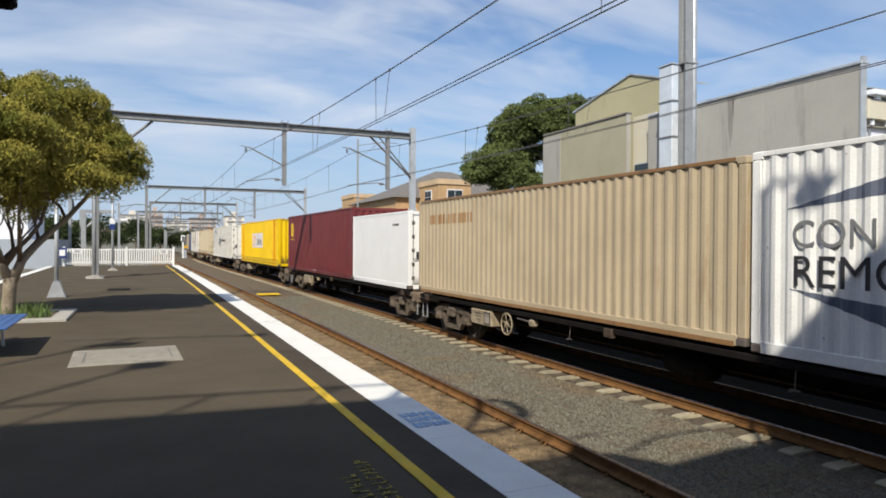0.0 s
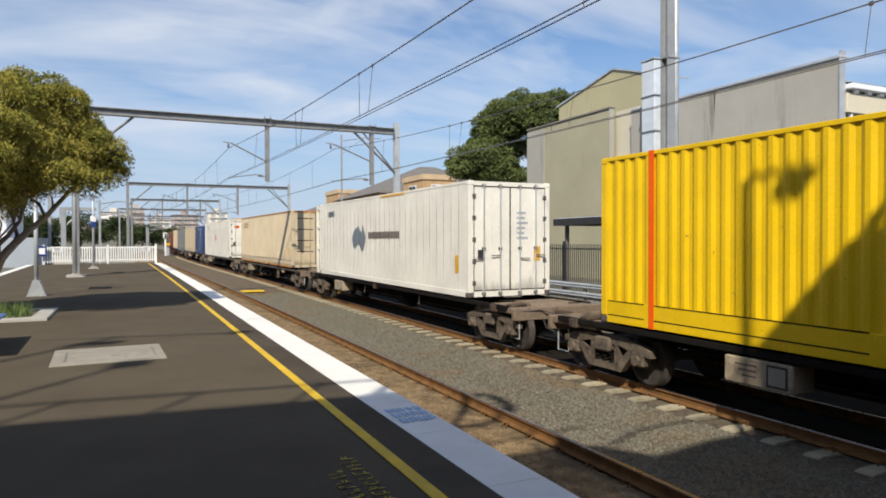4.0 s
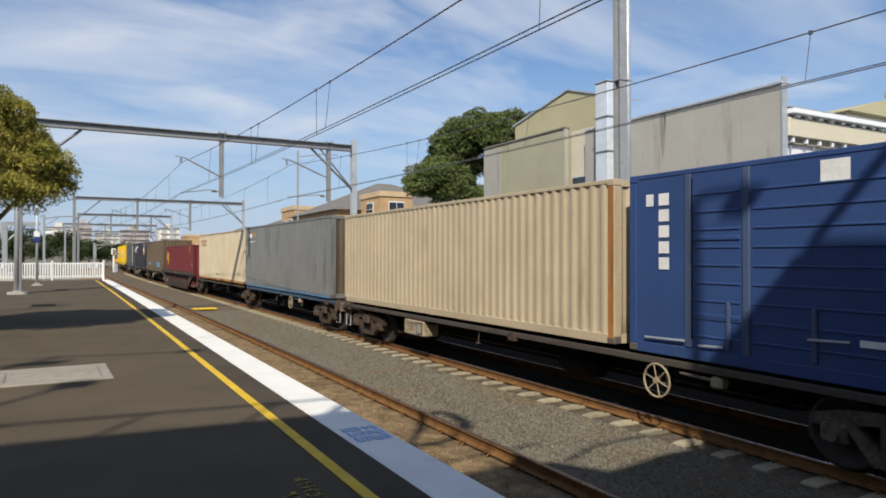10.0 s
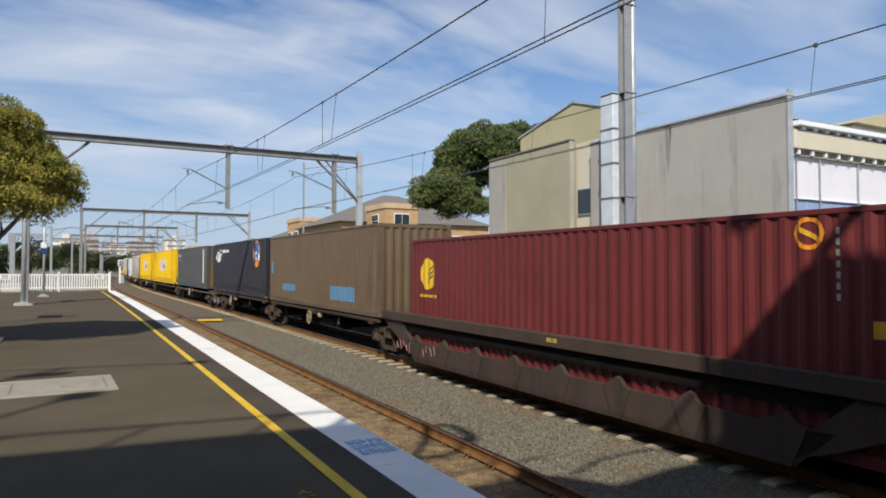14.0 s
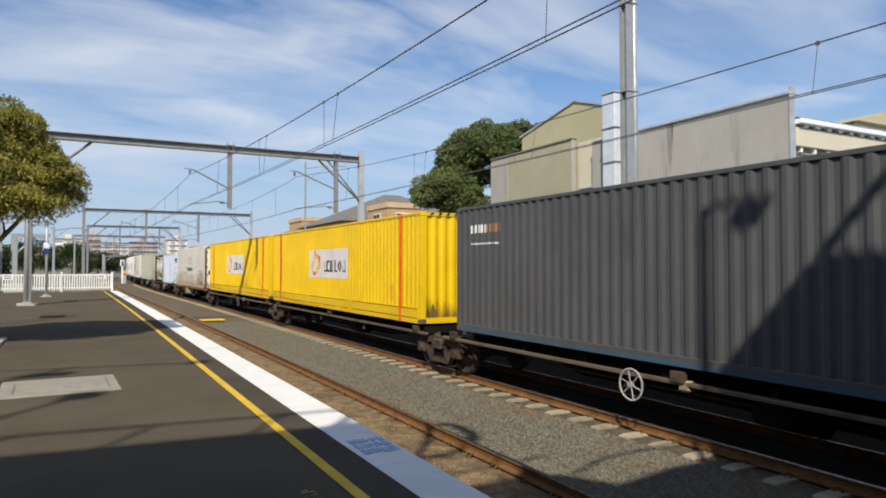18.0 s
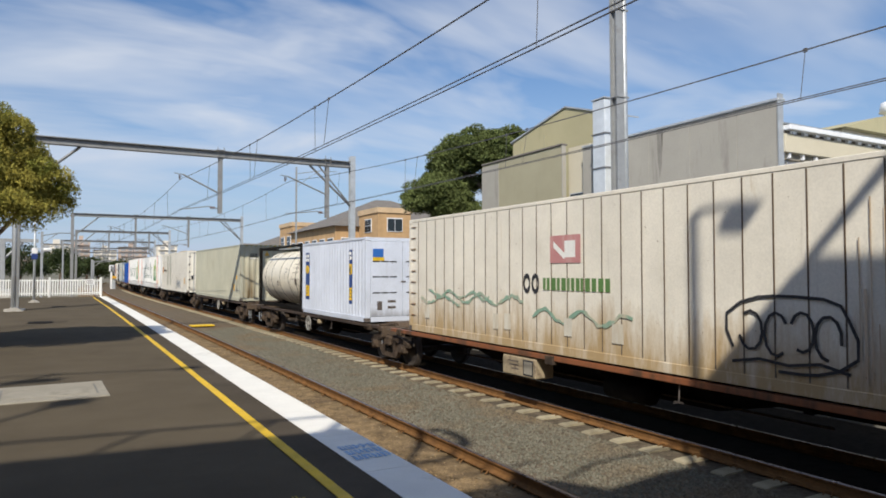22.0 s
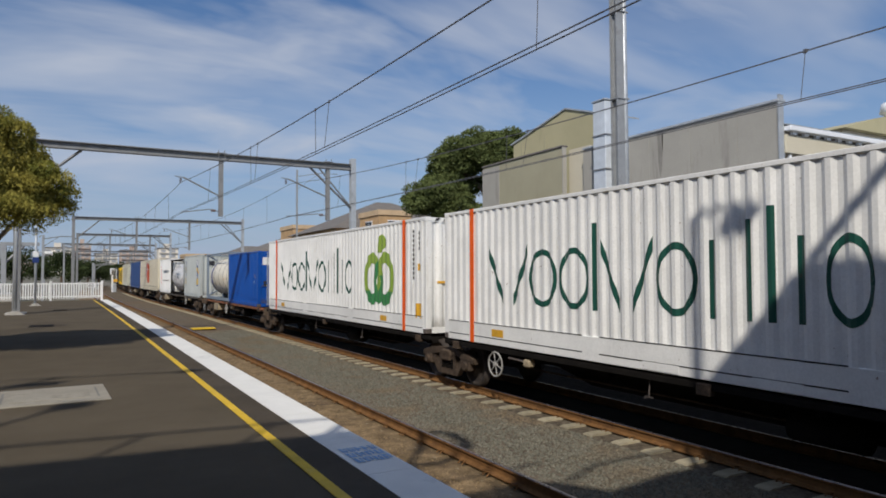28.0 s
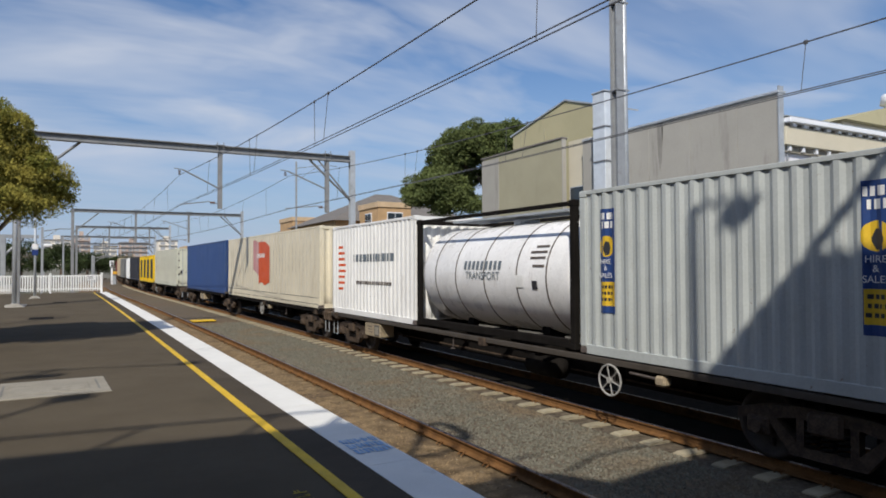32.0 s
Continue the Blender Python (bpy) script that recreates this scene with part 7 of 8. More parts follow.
t = dry_box(148.60, L40, 2.74, P_CREAM, "cream corrugated container with orange rusty rails", base=0.05, end_mat=P_CREAM)
part("rust_rail", Shape().box(-HALF - 0.006, -HALF - 0.001, 0.2, 12.0, 0.0, 0.10), P_RUSTRAIL, t)
bars(t, 6.3, 6.9, 0.28, 0.40, SEAM_DARK, 31)
for y in (4.95, 6.95):
    part("fork_pocket", Shape().box(-HALF - 0.010, -HALF - 0.0065, y, y + 0.36, 0.0, 0.095), M["under"], t)
part("rust_rail", Shape().box(-HALF - 0.006, -HALF - 0.001, 0.2, 12.0, 2.695, 2.73), P_RUSTRAIL, t)
bars(t, 9.6, 11.5, 1.98, 2.42, RUSTP, 45, 2)
t = dry_box(163.15, L40, 2.95, P_MAROON, "maroon corrugated container sunk low in a well wagon", base=-0.72)
ink(t, "emblem", oval(11.25, 2.06, 0.38, 0.40), 10.87, 11.63, M["yellow_line"], step=0.03)
for k in range(3):
    ink(t, "emblem_bar", slant(10.98, 2.04 + 0.11 * k, 11.28, 1.84 + 0.11 * k, 0.05), 10.98, 11.28, M["ink"])
bars(t, 10.8, 11.7, 1.46, 1.55, M["yellow_line"], 48)
ink(t, "small_emblem", oval(1.24, 2.66, 0.2, 0.2, 0.72), 1.04, 1.44, ORANGE, step=0.03)
ink(t, "small_emblem", slant(1.12, 2.58, 1.36, 2.72, 0.07), 1.12, 1.36, M["amber"])
for k in range(7):
    ink(t, "code_mark", rect(1.86 + 0.13 * k, 1.94 + 0.13 * k), 0.86, 0.92, P_STONE)
ink(t, "label", rect(1.45, 1.65), 0.35, 0.5, M["amber"])
t = dry_box(177.45, L40, 2.78, P_BROWN, "brown corrugated container with faded blue patches", base=0.03)
ink(t, "patch", rect(0.35, 0.82), 2.0, 4.3, SKYP)
ink(t, "patch", rect(0.5, 0.78), 8.3, 10.2, SKYP)
ink(t, "patch", rect(1.2, 1.7), 11.6, 11.9, SKYP)
for k in range(9):
    ink(t, "white_mark", rect(0.55 + 0.22 * k, 0.70 + 0.22 * k), 0.30, 0.37, P_STONE)


def charcoal_box():
    t = dry_box(190.45, L40, 2.82, P_DARK, "charcoal corrugated container with pale emblem and lettering bars", base=0.03)
    bars(t, 8.0, 9.9, 2.24, 2.46, M["ink_white"], 51)
    for span, y0, y1 in ((oval(10.95, 2.05, 0.40, 0.32, 0.60), 10.55, 11.35), (oval(10.89, 2.04, 0.16, 0.13), 10.73, 11.05), (slant(11.30, 1.94, 11.71, 2.00, 0.10), 11.30, 11.71),
                         (slant(11.31, 2.02, 11.59, 2.20, 0.07), 11.31, 11.59), (slant(10.73, 1.80, 10.35, 2.04, 0.26), 10.35, 10.73), (slant(10.59, 2.07, 10.40, 2.42, 0.26), 10.40, 10.59),
                         (slant(10.42, 2.50, 10.16, 2.36, 0.09), 10.16, 10.42), (slant(10.45, 2.14, 10.09, 2.22, 0.08), 10.09, 10.45), (slant(10.09, 2.22, 9.81, 2.12, 0.06), 9.81, 10.09),
                         (slant(10.47, 2.00, 10.19, 1.98, 0.08), 10.19, 10.47), (slant(10.27, 1.96, 10.17, 1.72, 0.16), 10.17, 10.27)):
        ink(t, "emblem", span, y0, y1, M["ink_white"], step=0.03)
    ink(t, "badge", oval(1.75, 2.1, 0.62, 0.66), 1.13, 2.37, ORANGE)
    ink(t, "badge_face", oval(1.75, 2.2, 0.5, 0.46), 1.25, 2.25, BLUEP)
    for k in range(3):
        ink(t, "badge_ring", oval(1.35 + 0.4 * k, 1.95 + 0.06 * k, 0.15, 0.2, 0.5), 1.2 + 0.4 * k, 1.5 + 0.4 * k, M["ink_white"])
    ink(t, "label", rect(0.60, 0.72), 6.0, 6.05, M["ink_white"])


charcoal_box()
t = dry_box(205.2, L40, 2.83, P_SLATE, "dark grey corrugated container with a tan stripe and rusty end", base=0.04, end_mat=P_SLATEEND)
S_RAIL = paint("dull_blue_rail_paint", (0.05, 0.10, 0.15), (0.05, 0.05, 0.05), 0.55)
FADED_MARK = paint("faded_pale_print", (0.24, 0.235, 0.225), (0.12, 0.11, 0.10), 0.5)
WORN_WHITE = paint("rust_spotted_white_print", (0.60, 0.58, 0.52), (0.22, 0.13, 0.07), 0.52)
ink(t, "stripe", rect(0.36, 2.62), 1.0, 1.42, WORN_WHITE)
bars(t, 10.95, 11.6, 2.18, 2.42, M["ink_white"], 61)
bars(t, 10.35, 10.95, 2.18, 2.42, RUSTP, 62)
bars(t, 10.4, 11.6, 1.95, 2.00, M["ink_white"], 63)
for k in range(8):
    ink(t, "faded_mark", rect(1.02 + 0.215 * k, 1.14 + 0.215 * k), 0.13, 0.25, FADED_MARK)
for k in range(7):
    ink(t, "small_mark", rect(1.62 + 0.12 * k, 1.67 + 0.12 * k), 0.62, 0.68, FADED_MARK)
part("white_line", Shape().box(0.74, 0.79, 0.004, 0.0115, 1.45, 2.60), WORN_WHITE, t)
part("blue_rail", Shape().box(-HALF - 0.006, -HALF - 0.001, 0.2, 12.0, 0.005, 0.075), S_RAIL, t, "dull blue bottom rail")
yellow_box(219.25, 2)
yellow_box(234.45, 3)


S_LADDER = paint("brown_ladder_paint", (0.24, 0.14, 0.07), (0.14, 0.08, 0.04), 0.5)


def stained_reefer():
    t = dry_box(251.1, L40, 2.84, P_DIRTYWHITE, "dirty white refrigerated container with rust stains and graffiti", end="doors", reefer="stained", base=0.01)
    end_notes(t, 2.84, 66, M["casting"])
    part("rusted_post_face", Shape().box(-HALF - 0.004, -HALF - 0.0005, 0.02, 0.15, 0.12, 2.70), RUSTY, t)
    for x in (-HALF + 0.02, HALF - 0.14):
        part("rusted_post_face", Shape().box(x, x + 0.12, -0.005, 0.0, 0.12, 2.72), SEAM_DARK, t)
    part("rusted_header", Shape().box(-HALF + 0.14, HALF - 0.14, -0.005, 0.001, 2.745, 2.82), SEAM_DARK, t)
    ink(t, "square_emblem", rect(1.66, 2.16), 5.52, 6.36, FADED_ROSE, True)
    ink(t, "square_emblem_inset", rect(1.76, 2.06), 5.66, 5.95, P_WHITE, True)
    ink(t, "square_emblem_inset", slant(5.95, 1.78, 6.26, 2.0, 0.12), 5.95, 6.26, P_WHITE, True)
    for y in (6.70, 6.97):
        ink(t, "print_glyph", oval(y + 0.11, 1.28, 0.12, 0.19, 0.55), y, y + 0.23, M["ink"], True, 0.02)
    bars(t, 4.80, 6.60, 1.12, 1.42, GREENP, 68, 1, True)
    random.seed(15)
    for y0, y1, z0, amp, rate in ((7.2, 9.6, 0.92, 0.10, 5.2), (8.4, 11.1, 0.98, 0.07, 6.4), (9.6, 11.5, 0.84, 0.09, 4.4), (4.3, 6.9, 0.70, 0.11, 6.0)):
        stroke = [(y0 + (y1 - y0) * k / 26, z0 + amp * math.sin(rate * (y0 + (y1 - y0) * k / 26)) + random.uniform(-0.025, 0.025)) for k in range(27)]
        ribbon(t, "faded_scrawl", stroke, [random.uniform(0.012, 0.045) for k in stroke], TEALP)
    for y0, z0, w in ((5.75, 0.52, 0.22), (7.6, 0.50, 0.24), (8.05, 0.48, 0.20), (4.5, 0.5, 0.26), (11.05, 0.52, 0.26)):
        ink(t, "spray_patch", rect(z0 - 0.16, z0 + 0.16), y0, y0 + w, PATCHP, True)
    random.seed(8)
    for k in range(9):
        y = 0.28 + 0.07 * k + random.uniform(-0.015, 0.015)
        ink(t, "rust_streak", rect(0.2, 0.9 + random.random() * 1.6), y, y + random.uniform(0.008, 0.03), RUSTY, True, 0.02)
    for k in range(9):
        part("ladder_rung", Shape().tube([(-HALF - 0.006, 11.82, 0.4 + 0.28 * k), (-HALF - 0.006, 12.04, 0.4 + 0.28 * k)], 0.013, 5), S_LADDER, t)
    outline = [(1.72 + 0.86 * math.cos(a) + 0.05 * math.sin(5 * a), 0.56 + 0.52 * math.sin(a) + 0.05 * math.sin(3 * a)) for a in (k * math.pi / 9 - 0.35 for k in range(16))]
    inner = []
    for cy, cz, ry, rz, a0, a1 in ((2.22, 0.58, 0.17, 0.25, 1.0, 6.0), (1.86, 0.55, 0.16, 0.27, -2.2, 2.6), (1.52, 0.60, 0.15, 0.24, 0.4, 5.2), (1.20, 0.55, 0.16, 0.26, -1.6, 3.4)):
        inner.append([(cy + ry * math.cos(a0 + (a1 - a0) * k / 9), cz + rz * math.sin(a0 + (a1 - a0) * k / 9)) for k in range(10)])
    inner.append([(2.5, 0.15), (2.1, 0.22), (1.7, 0.18), (1.3, 0.24), (0.95, 0.16)])
    for line in [outline] + inner:
        ribbon(t, "scrawl", [(y, z + 0.17) for y, z in line], 0.02, M["ink"])


stained_reefer()


def banner(t, y, z0, z1, lettered=False):
    ink(t, "banner", rect(z0, z1), y, y + 0.36, paint("navy_banner_print", (0.025, 0.06, 0.20), (0.03, 0.06, 0.16), 0.62), False, label="blue and yellow hire banner")
    h = z1 - z0
    ink(t, "banner_disc", oval(y + 0.21, z0 + h * 0.64, 0.17, h * 0.10), y + 0.05, y + 0.37, M["yellow_line"])
    ink(t, "banner_figure", oval(y + 0.2, z0 + h * 0.62, 0.07, h * 0.07), y + 0.13, y + 0.27, M["ink"])
    ink(t, "banner_panel", rect(z0 + h * 0.07, z0 + h * 0.30), y + 0.01, y + 0.35, M["yellow_line"])
    for k in range(3):
        bars(t, y + 0.08, y + 0.36, z0 + h * (0.11 + 0.06 * k), z0 + h * (0.15 + 0.06 * k), M["ink"], 80 + k)
    bars(t, y + 0.05, y + 0.37, z0 + h * 0.80, z0 + h * 0.97, M["ink_white"], 84, 2)
    if lettered:
        for text, u in (("HIRE", 0.47), ("&", 0.41), ("SALES", 0.34)):
            words(t, text, y + 0.21, z0 + h * u, 0.115, M["ink_white"])


t = dry_box(266.15, L20, 2.55, P_PALE, "pale white twenty-foot container with two blue and yellow banners", base=0.0, end="flat")
banner(t, 1.08, 0.50, 2.2)
banner(t, 5.3, 0.50, 2.2)
part("end_banner", Shape().box(-1.0, -0.65, 0.004, 0.0115, 1.95, 2.2), BLUEP, t)
part("end_banner", Shape().box(-1.0, -0.62, 0.004, 0.0115, 1.84, 1.94), M["yellow_line"], t)
for z in (0.86, 1.34, 1.80):
    for x in (-1.0, -0.72, -0.44, 0.12, 0.40, 0.68):
        part("dark_slot", Shape().box(x, x + 0.24, 0.004, 0.0115, z, z + 0.035), M["ink"], t)
for x, z, w, h in ((-0.85, 0.36, 0.16, 0.26), (-0.5, 0.40, 0.26, 0.07), (-0.5, 0.58, 0.26, 0.07), (0.25, 0.40, 0.26, 0.05), (0.25, 0.58, 0.26, 0.07), (-0.06, 1.18, 0.16, 0.05)):
    part("plate", Shape().box(x, x + w, 0.004, 0.0115, z, z + h), M["casting"], t)
tank, r, zc = tank_box(272.40, L20, 2.56, M["under"], P_TANKC, "cream tank container in a dark rusty frame", radius=1.15, blunt=True)
def placard_frame(tank, y, a, w, h, r, zc):
    """A thin outlined square on the vessel."""
    on_tank(tank, y, y + w, a, a + 0.8, r, zc, M["casting"], "placard_frame")
    on_tank(tank, y, y + w, a + h - 0.8, a + h, r, zc, M["casting"], "placard_frame")
    on_tank(tank, y, y + 0.016, a, a + h, r, zc, M["casting"], "placard_frame")
    on_tank(tank, y + w - 0.016, y + w, a, a + h, r, zc, M["casting"], "placard_frame")


for y, a, w, h in ((5.15, -22, 0.24, 15), (5.2, -2, 0.14, 7), (4.2, -18, 0.14, 14), (2.1, 10, 0.2, 9), (2.2, -2, 0.2, 9), (0.5, -30, 1.1, 28)):
    placard_frame(tank, y, a, w, h, r, zc)
random.seed(14)
for a in (34, 26, 18, 9):
    y = 0.5 + random.uniform(0, 0.1)
    while y < 1.35:
        d = random.uniform(0.05, 0.11)
        on_tank(tank, y, y + d * 0.5, a, a + 2.4, r, zc, M["casting"], "bar")
        y += d + 0.035
on_tank(tank, 0.75, 1.0, -14, -3, r, zc, M["casting"], "warning_triangle")
part("hatch_wheel", Shape().ring((-r - 0.02, 3.2, zc - 0.25), 0.10, 0.012, "x", 14, 5), M["casting"], tank)


def stained_grey():
    t = dry_box(282.2, L40, 2.87, P_STONE, "stone grey corrugated container with brown stains down its end", base=0.01, end_mat=paint("stained_stone_end", (0.47, 0.45, 0.35), (0.33, 0.26, 0.15), 0.56, seep=((0.15, 0.10, 0.045), 2.9, (-0.70, 0.34, 1.95), (0.90, 0.36, 2.7))))
    ink(t, "warning_triangle", lambda y: [(1.1, 1.1 + 0.2 * (1 - abs(y - 0.75) / 0.16))] if abs(y - 0.75) < 0.16 else [], 0.58, 0.92, M["amber"])
    for k in range(4):
        part("bar", Shape().box(-0.72, -0.34, 0.004, 0.0115, 2.16 + 0.07 * k, 2.20 + 0.07 * k), M["ink"] if k else M["ink_white"], t)
    part("warning_triangle", Shape().prism([(0.02, 2.32), (0.26, 2.32), (0.14, 2.56)], "y", 0.004, 0.0115), M["amber"], t)
    ink(t, "label", rect(0.5, 0.85), 1.25, 1.5, M["amber"])
    for k in range(8):
        part("warning_stripe", Shape().prism([(-0.97 + 0.24 * k, 2.79), (-0.87 + 0.24 * k, 2.79), (-0.81 + 0.24 * k, 2.86), (-0.91 + 0.24 * k, 2.86)], "y", -0.004, 0.002), M["worn_yellow"], t)


stained_grey()
t = dry_box(297.65, L40, 2.93, P_IVORY, "white refrigerated container with grey stripes and graffiti", end="doors", reefer=True)
end_notes(t, 2.93, 71, M["casting"])
ink(t, "stripe", rect(0.4, 2.75), 7.2, 7.8, P_STONE, True)
ink(t, "stripe", rect(0.4, 2.75), 8.6, 9.2, P_STONE, True)
bars(t, 9.6, 10.9, 1.45, 1.68, M["casting"], 72, 1, True)
ink(t, "diamond", oval(11.4, 1.6, 0.22, 0.3, 0.4), 11.15, 11.65, ORANGE, True)
line = ((4.6, 1.1), (4.5, 0.5), (4.65, 0.25), (4.3, 0.3), (4.1, 1.2), (4.0, 0.35), (3.75, 1.15), (3.6, 0.4), (3.3, 0.95), (3.25, 0.35), (2.95, 0.95), (2.7, 0.8), (2.95, 0.55), (2.65, 0.3))
ribbon(t, "scrawl", line, 0.034, M["ink"])
for k in range(4):
    ink(t, "faded_scrawl", rect(0.3, 0.8), 2.8 + 0.45 * k, 2.92 + 0.45 * k, SKYP, True)
ink(t, "label", rect(0.6, 1.0), 0.9, 1.2, M["amber"], True)


def grocer_box(s, seed):
    t = dry_box(s, L48, 2.92, P_WHITE, "white corrugated container with green print and orange straps", skirt=0.26, end="corrugated")
    lo, hi, tall = 0.86, 1.95, 2.35
    for a, b in ((12.72, 11.36), (9.31, 8.19)):
        w = (a - b) * 0.36
        for ya, za, yb, zb in ((a - w, lo + 0.1, a, hi), (b, hi, b + w, lo + 0.1)):
            ink(t, "print_lean", slant(ya, za, yb, zb, 0.24), ya, yb, G_DARK, step=0.03)
    for a, b in ((11.33, 10.50), (10.41, 9.62), (8.13, 7.36), (5.50, 4.95)):
        ink(t, "print_ring", oval((a + b) / 2, (lo + hi) / 2, (a - b) / 2, (hi - lo) / 2, 0.80), b, a, G_DARK, step=0.02)
    for a, top in ((9.53, tall), (7.16, hi), (6.58, 2.2), (6.25, tall), (5.86, hi)):
        ink(t, "print_bar", rect(lo, top), a - 0.10, a, G_DARK)

    def below(spans, cut, upper=False):
        def cropped(y):
            got = [(max(p, cut), q) if upper else (p, min(q, cut)) for p, q in spans(y)]
            return [(p, q) for p, q in got if q > p]
        return cropped

    for cy, ry in ((3.36, 0.57), (2.48, 0.54)):
        ring = oval(cy, 1.36, ry, 0.76, 0.58)
        ink(t, "green_lobe", below(ring, 1.0, True), cy - ry, cy + ry, G_LEAF, step=0.02, label="green ring shape of the emblem")
        ink(t, "green_foot", below(ring, 1.0), cy - ry, cy + ry, G_MID, step=0.02)
    ink(t, "green_core", oval(2.93, 1.25, 0.36, 0.62, 0.40), 2.57, 3.29, G_MID, step=0.02)
    ink(t, "green_core", below(oval(2.93, 1.25, 0.36, 0.62, 0.40), 1.45, True), 2.57, 2.93, G_LEAF, step=0.02)
    ink(t, "green_leaf", lambda y: [(2.10 + 0.55 * max(0.0, 2.75 - y), 2.12 + 0.50 * math.sqrt(max(0, 1 - ((y - 2.70) / 0.34) ** 2)))], 2.38, 3.02, G_LEAF, step=0.02)
    for y in (1.25, 13.4):
        part("strap", Shape().box(-HALF - 0.012, -HALF - 0.004, y - 0.075, y + 0.075, 0.0, 2.92), M["strap"], t, "orange vertical strap")
    for y, z0, z1, w in ((0.27, 0.36, 0.74, 0.30), (0.36, 1.58, 1.75, 0.12)):
        ink(t, "label", rect(z0, z1), y, y + w, M["amber"])
    for y in (2.35, 12.2):
        part("label", Shape().box(-HALF - 0.007, -HALF - 0.003, y, y + 0.42, 0.18, 0.33), M["amber"], t)
    for k in range(11):
        ink(t, "code_mark", rect(1.35 + 0.12 * k, 1.43 + 0.12 * k), 0.70, 0.75, M["ink"])
    for k in range(4):
        ink(t, "code_mark", rect(2.1 + 0.13 * k, 2.19 + 0.13 * k), 0.40, 0.46, M["ink"])
    part("end_strip", Shape().box(-0.9, 1.0, 0.004, 0.0115, 1.25, 1.31), M["amber"], t)
    part("end_label", Shape().box(-0.4, -0.1, 0.004, 0.0115, 0.5, 0.8), M["amber"], t)
    for k in range(8):
        part("warning_stripe", Shape().prism([(-0.97 + 0.24 * k, 2.83), (-0.87 + 0.24 * k, 2.83), (-0.81 + 0.24 * k, 2.90), (-0.91 + 0.24 * k, 2.90)], "y", -0.004, 0.002), M["ink"], t)


grocer_box(311.68, 1)
grocer_box(327.25, 2)


def bright_blue():
    t = dry_box(343.74, L20, 2.59, P_BLUE, "bright blue corrugated container with pale locking bars", end="doors", base=0.0, bar_mat=M["galv"])
    part("notice", Shape().box(-1.0, -0.62, 0.004, 0.0115, 1.95, 2.3), M["ink_white"], t)
    end_notes(t, 2.5, 91, M["ink_white"])
    random.seed(33)
    for y, lo, hi in ((0.58, 1.72, 2.26), (0.86, 0.92, 2.26)):
        z = hi
        while z > lo:
            d = random.uniform(0.035, 0.075)
            ink(t, "white_mark", rect(z - d, z), y, y + random.choice((0.035, 0.05)), M["ink_white"])
            z -= d + 0.028
    ink(t, "label", rect(1.34, 1.50), 0.52, 0.64, M["amber"])
    ink(t, "label", rect(1.06, 1.20), 0.52, 0.62, M["ink_white"])


bright_blue()
tank, r, zc = tank_box(349.86, L20, 2.74, paint("blue_grey_frame_paint", (0.20, 0.245, 0.30), (0.2, 0.16, 0.12), 0.6), P_TANKC, "cream tank container in a grey steel frame with a blue band", 1.13, braced=True)
on_tank(tank, 4.80, 5.12, -42, 44, r, zc, paint("navy_band_print", (0.03, 0.05, 0.24), (0.03, 0.05, 0.2), 0.6), "blue_band", "dark blue band")
for k in range(5):
    on_tank(tank, 4.92, 5.00, -10 + 9 * k, -5 + 9 * k, r + 0.004, zc, M["ink_white"], "bar")
on_tank(tank, 1.52, 1.66, -10, -3, r, zc, M["amber"], "warning_triangle")
on_tank(tank, 0.95, 1.03, -8, 0, r, zc, M["amber"], "label_plate")
for a, w in ((33, 0.7), (27, 0.5), (21, 0.6)):
    for k in range(5):
        on_tank(tank, 1.3 + w * k / 5, 1.3 + w * (k + 0.7) / 5, a, a + 2.0, r, zc, PANEL, "bar")


def hire_grey():
    t = dry_box(358.05, L20, 2.80, P_SILVER, "pale grey corrugated container with blue and yellow hire banners", base=0.0)
    banner(t, 0.95, 0.72, 2.45, True)
    banner(t, 5.2, 0.72, 2.45, True)
    part("end_plate", Shape().box(-0.72, -0.32, 0.004, 0.0115, 2.1, 2.4), M["ink"], t)
    part("placard", Shape().box(0.72, 0.95, 0.004, 0.0115, 0.3, 0.62), M["amber"], t)
    ink(t, "label", rect(1.55, 1.75), 0.62, 0.78, M["amber"])
    for k in range(8):
        part("warning_stripe", Shape().prism([(-0.97 + 0.24 * k, 2.72), (-0.87 + 0.24 * k, 2.72), (-0.81 + 0.24 * k, 2.79), (-0.91 + 0.24 * k, 2.79)], "y", -0.004, 0.002), M["ink"], t)


hire_grey()
tank, r, zc = tank_box(364.25, L20, 2.66, M["under"], P_TANKW, "white tank container in a dark frame with black lettering", 1.16, blunt=True)
words(tank, "TRANSPORT", 3.1, zc - 0.06, 0.24, FADED_INK, -r - 0.012)
for a, w in ((7.5, 1.5),):
    y = 2.4
    random.seed(12)
    while y < 2.4 + w:
        on_tank(tank, y, y + 0.10, a, a + 9, r, zc, FADED_INK, "bar")
        y += 0.17
for a, w in ((30, 0.5), (24, 0.65), (18, 0.6), (10, 0.45)):
    on_tank(tank, 0.95, 0.95 + w * 0.8, a, a + 2.2, r, zc, M["casting"], "bar")
on_tank(tank, 1.15, 1.32, -11, -3, r, zc, M["ink"], "warning_diamond")
on_tank(tank, 1.6, 1.85, -10, 2, r, zc, M["ink_white"], "label_plate")


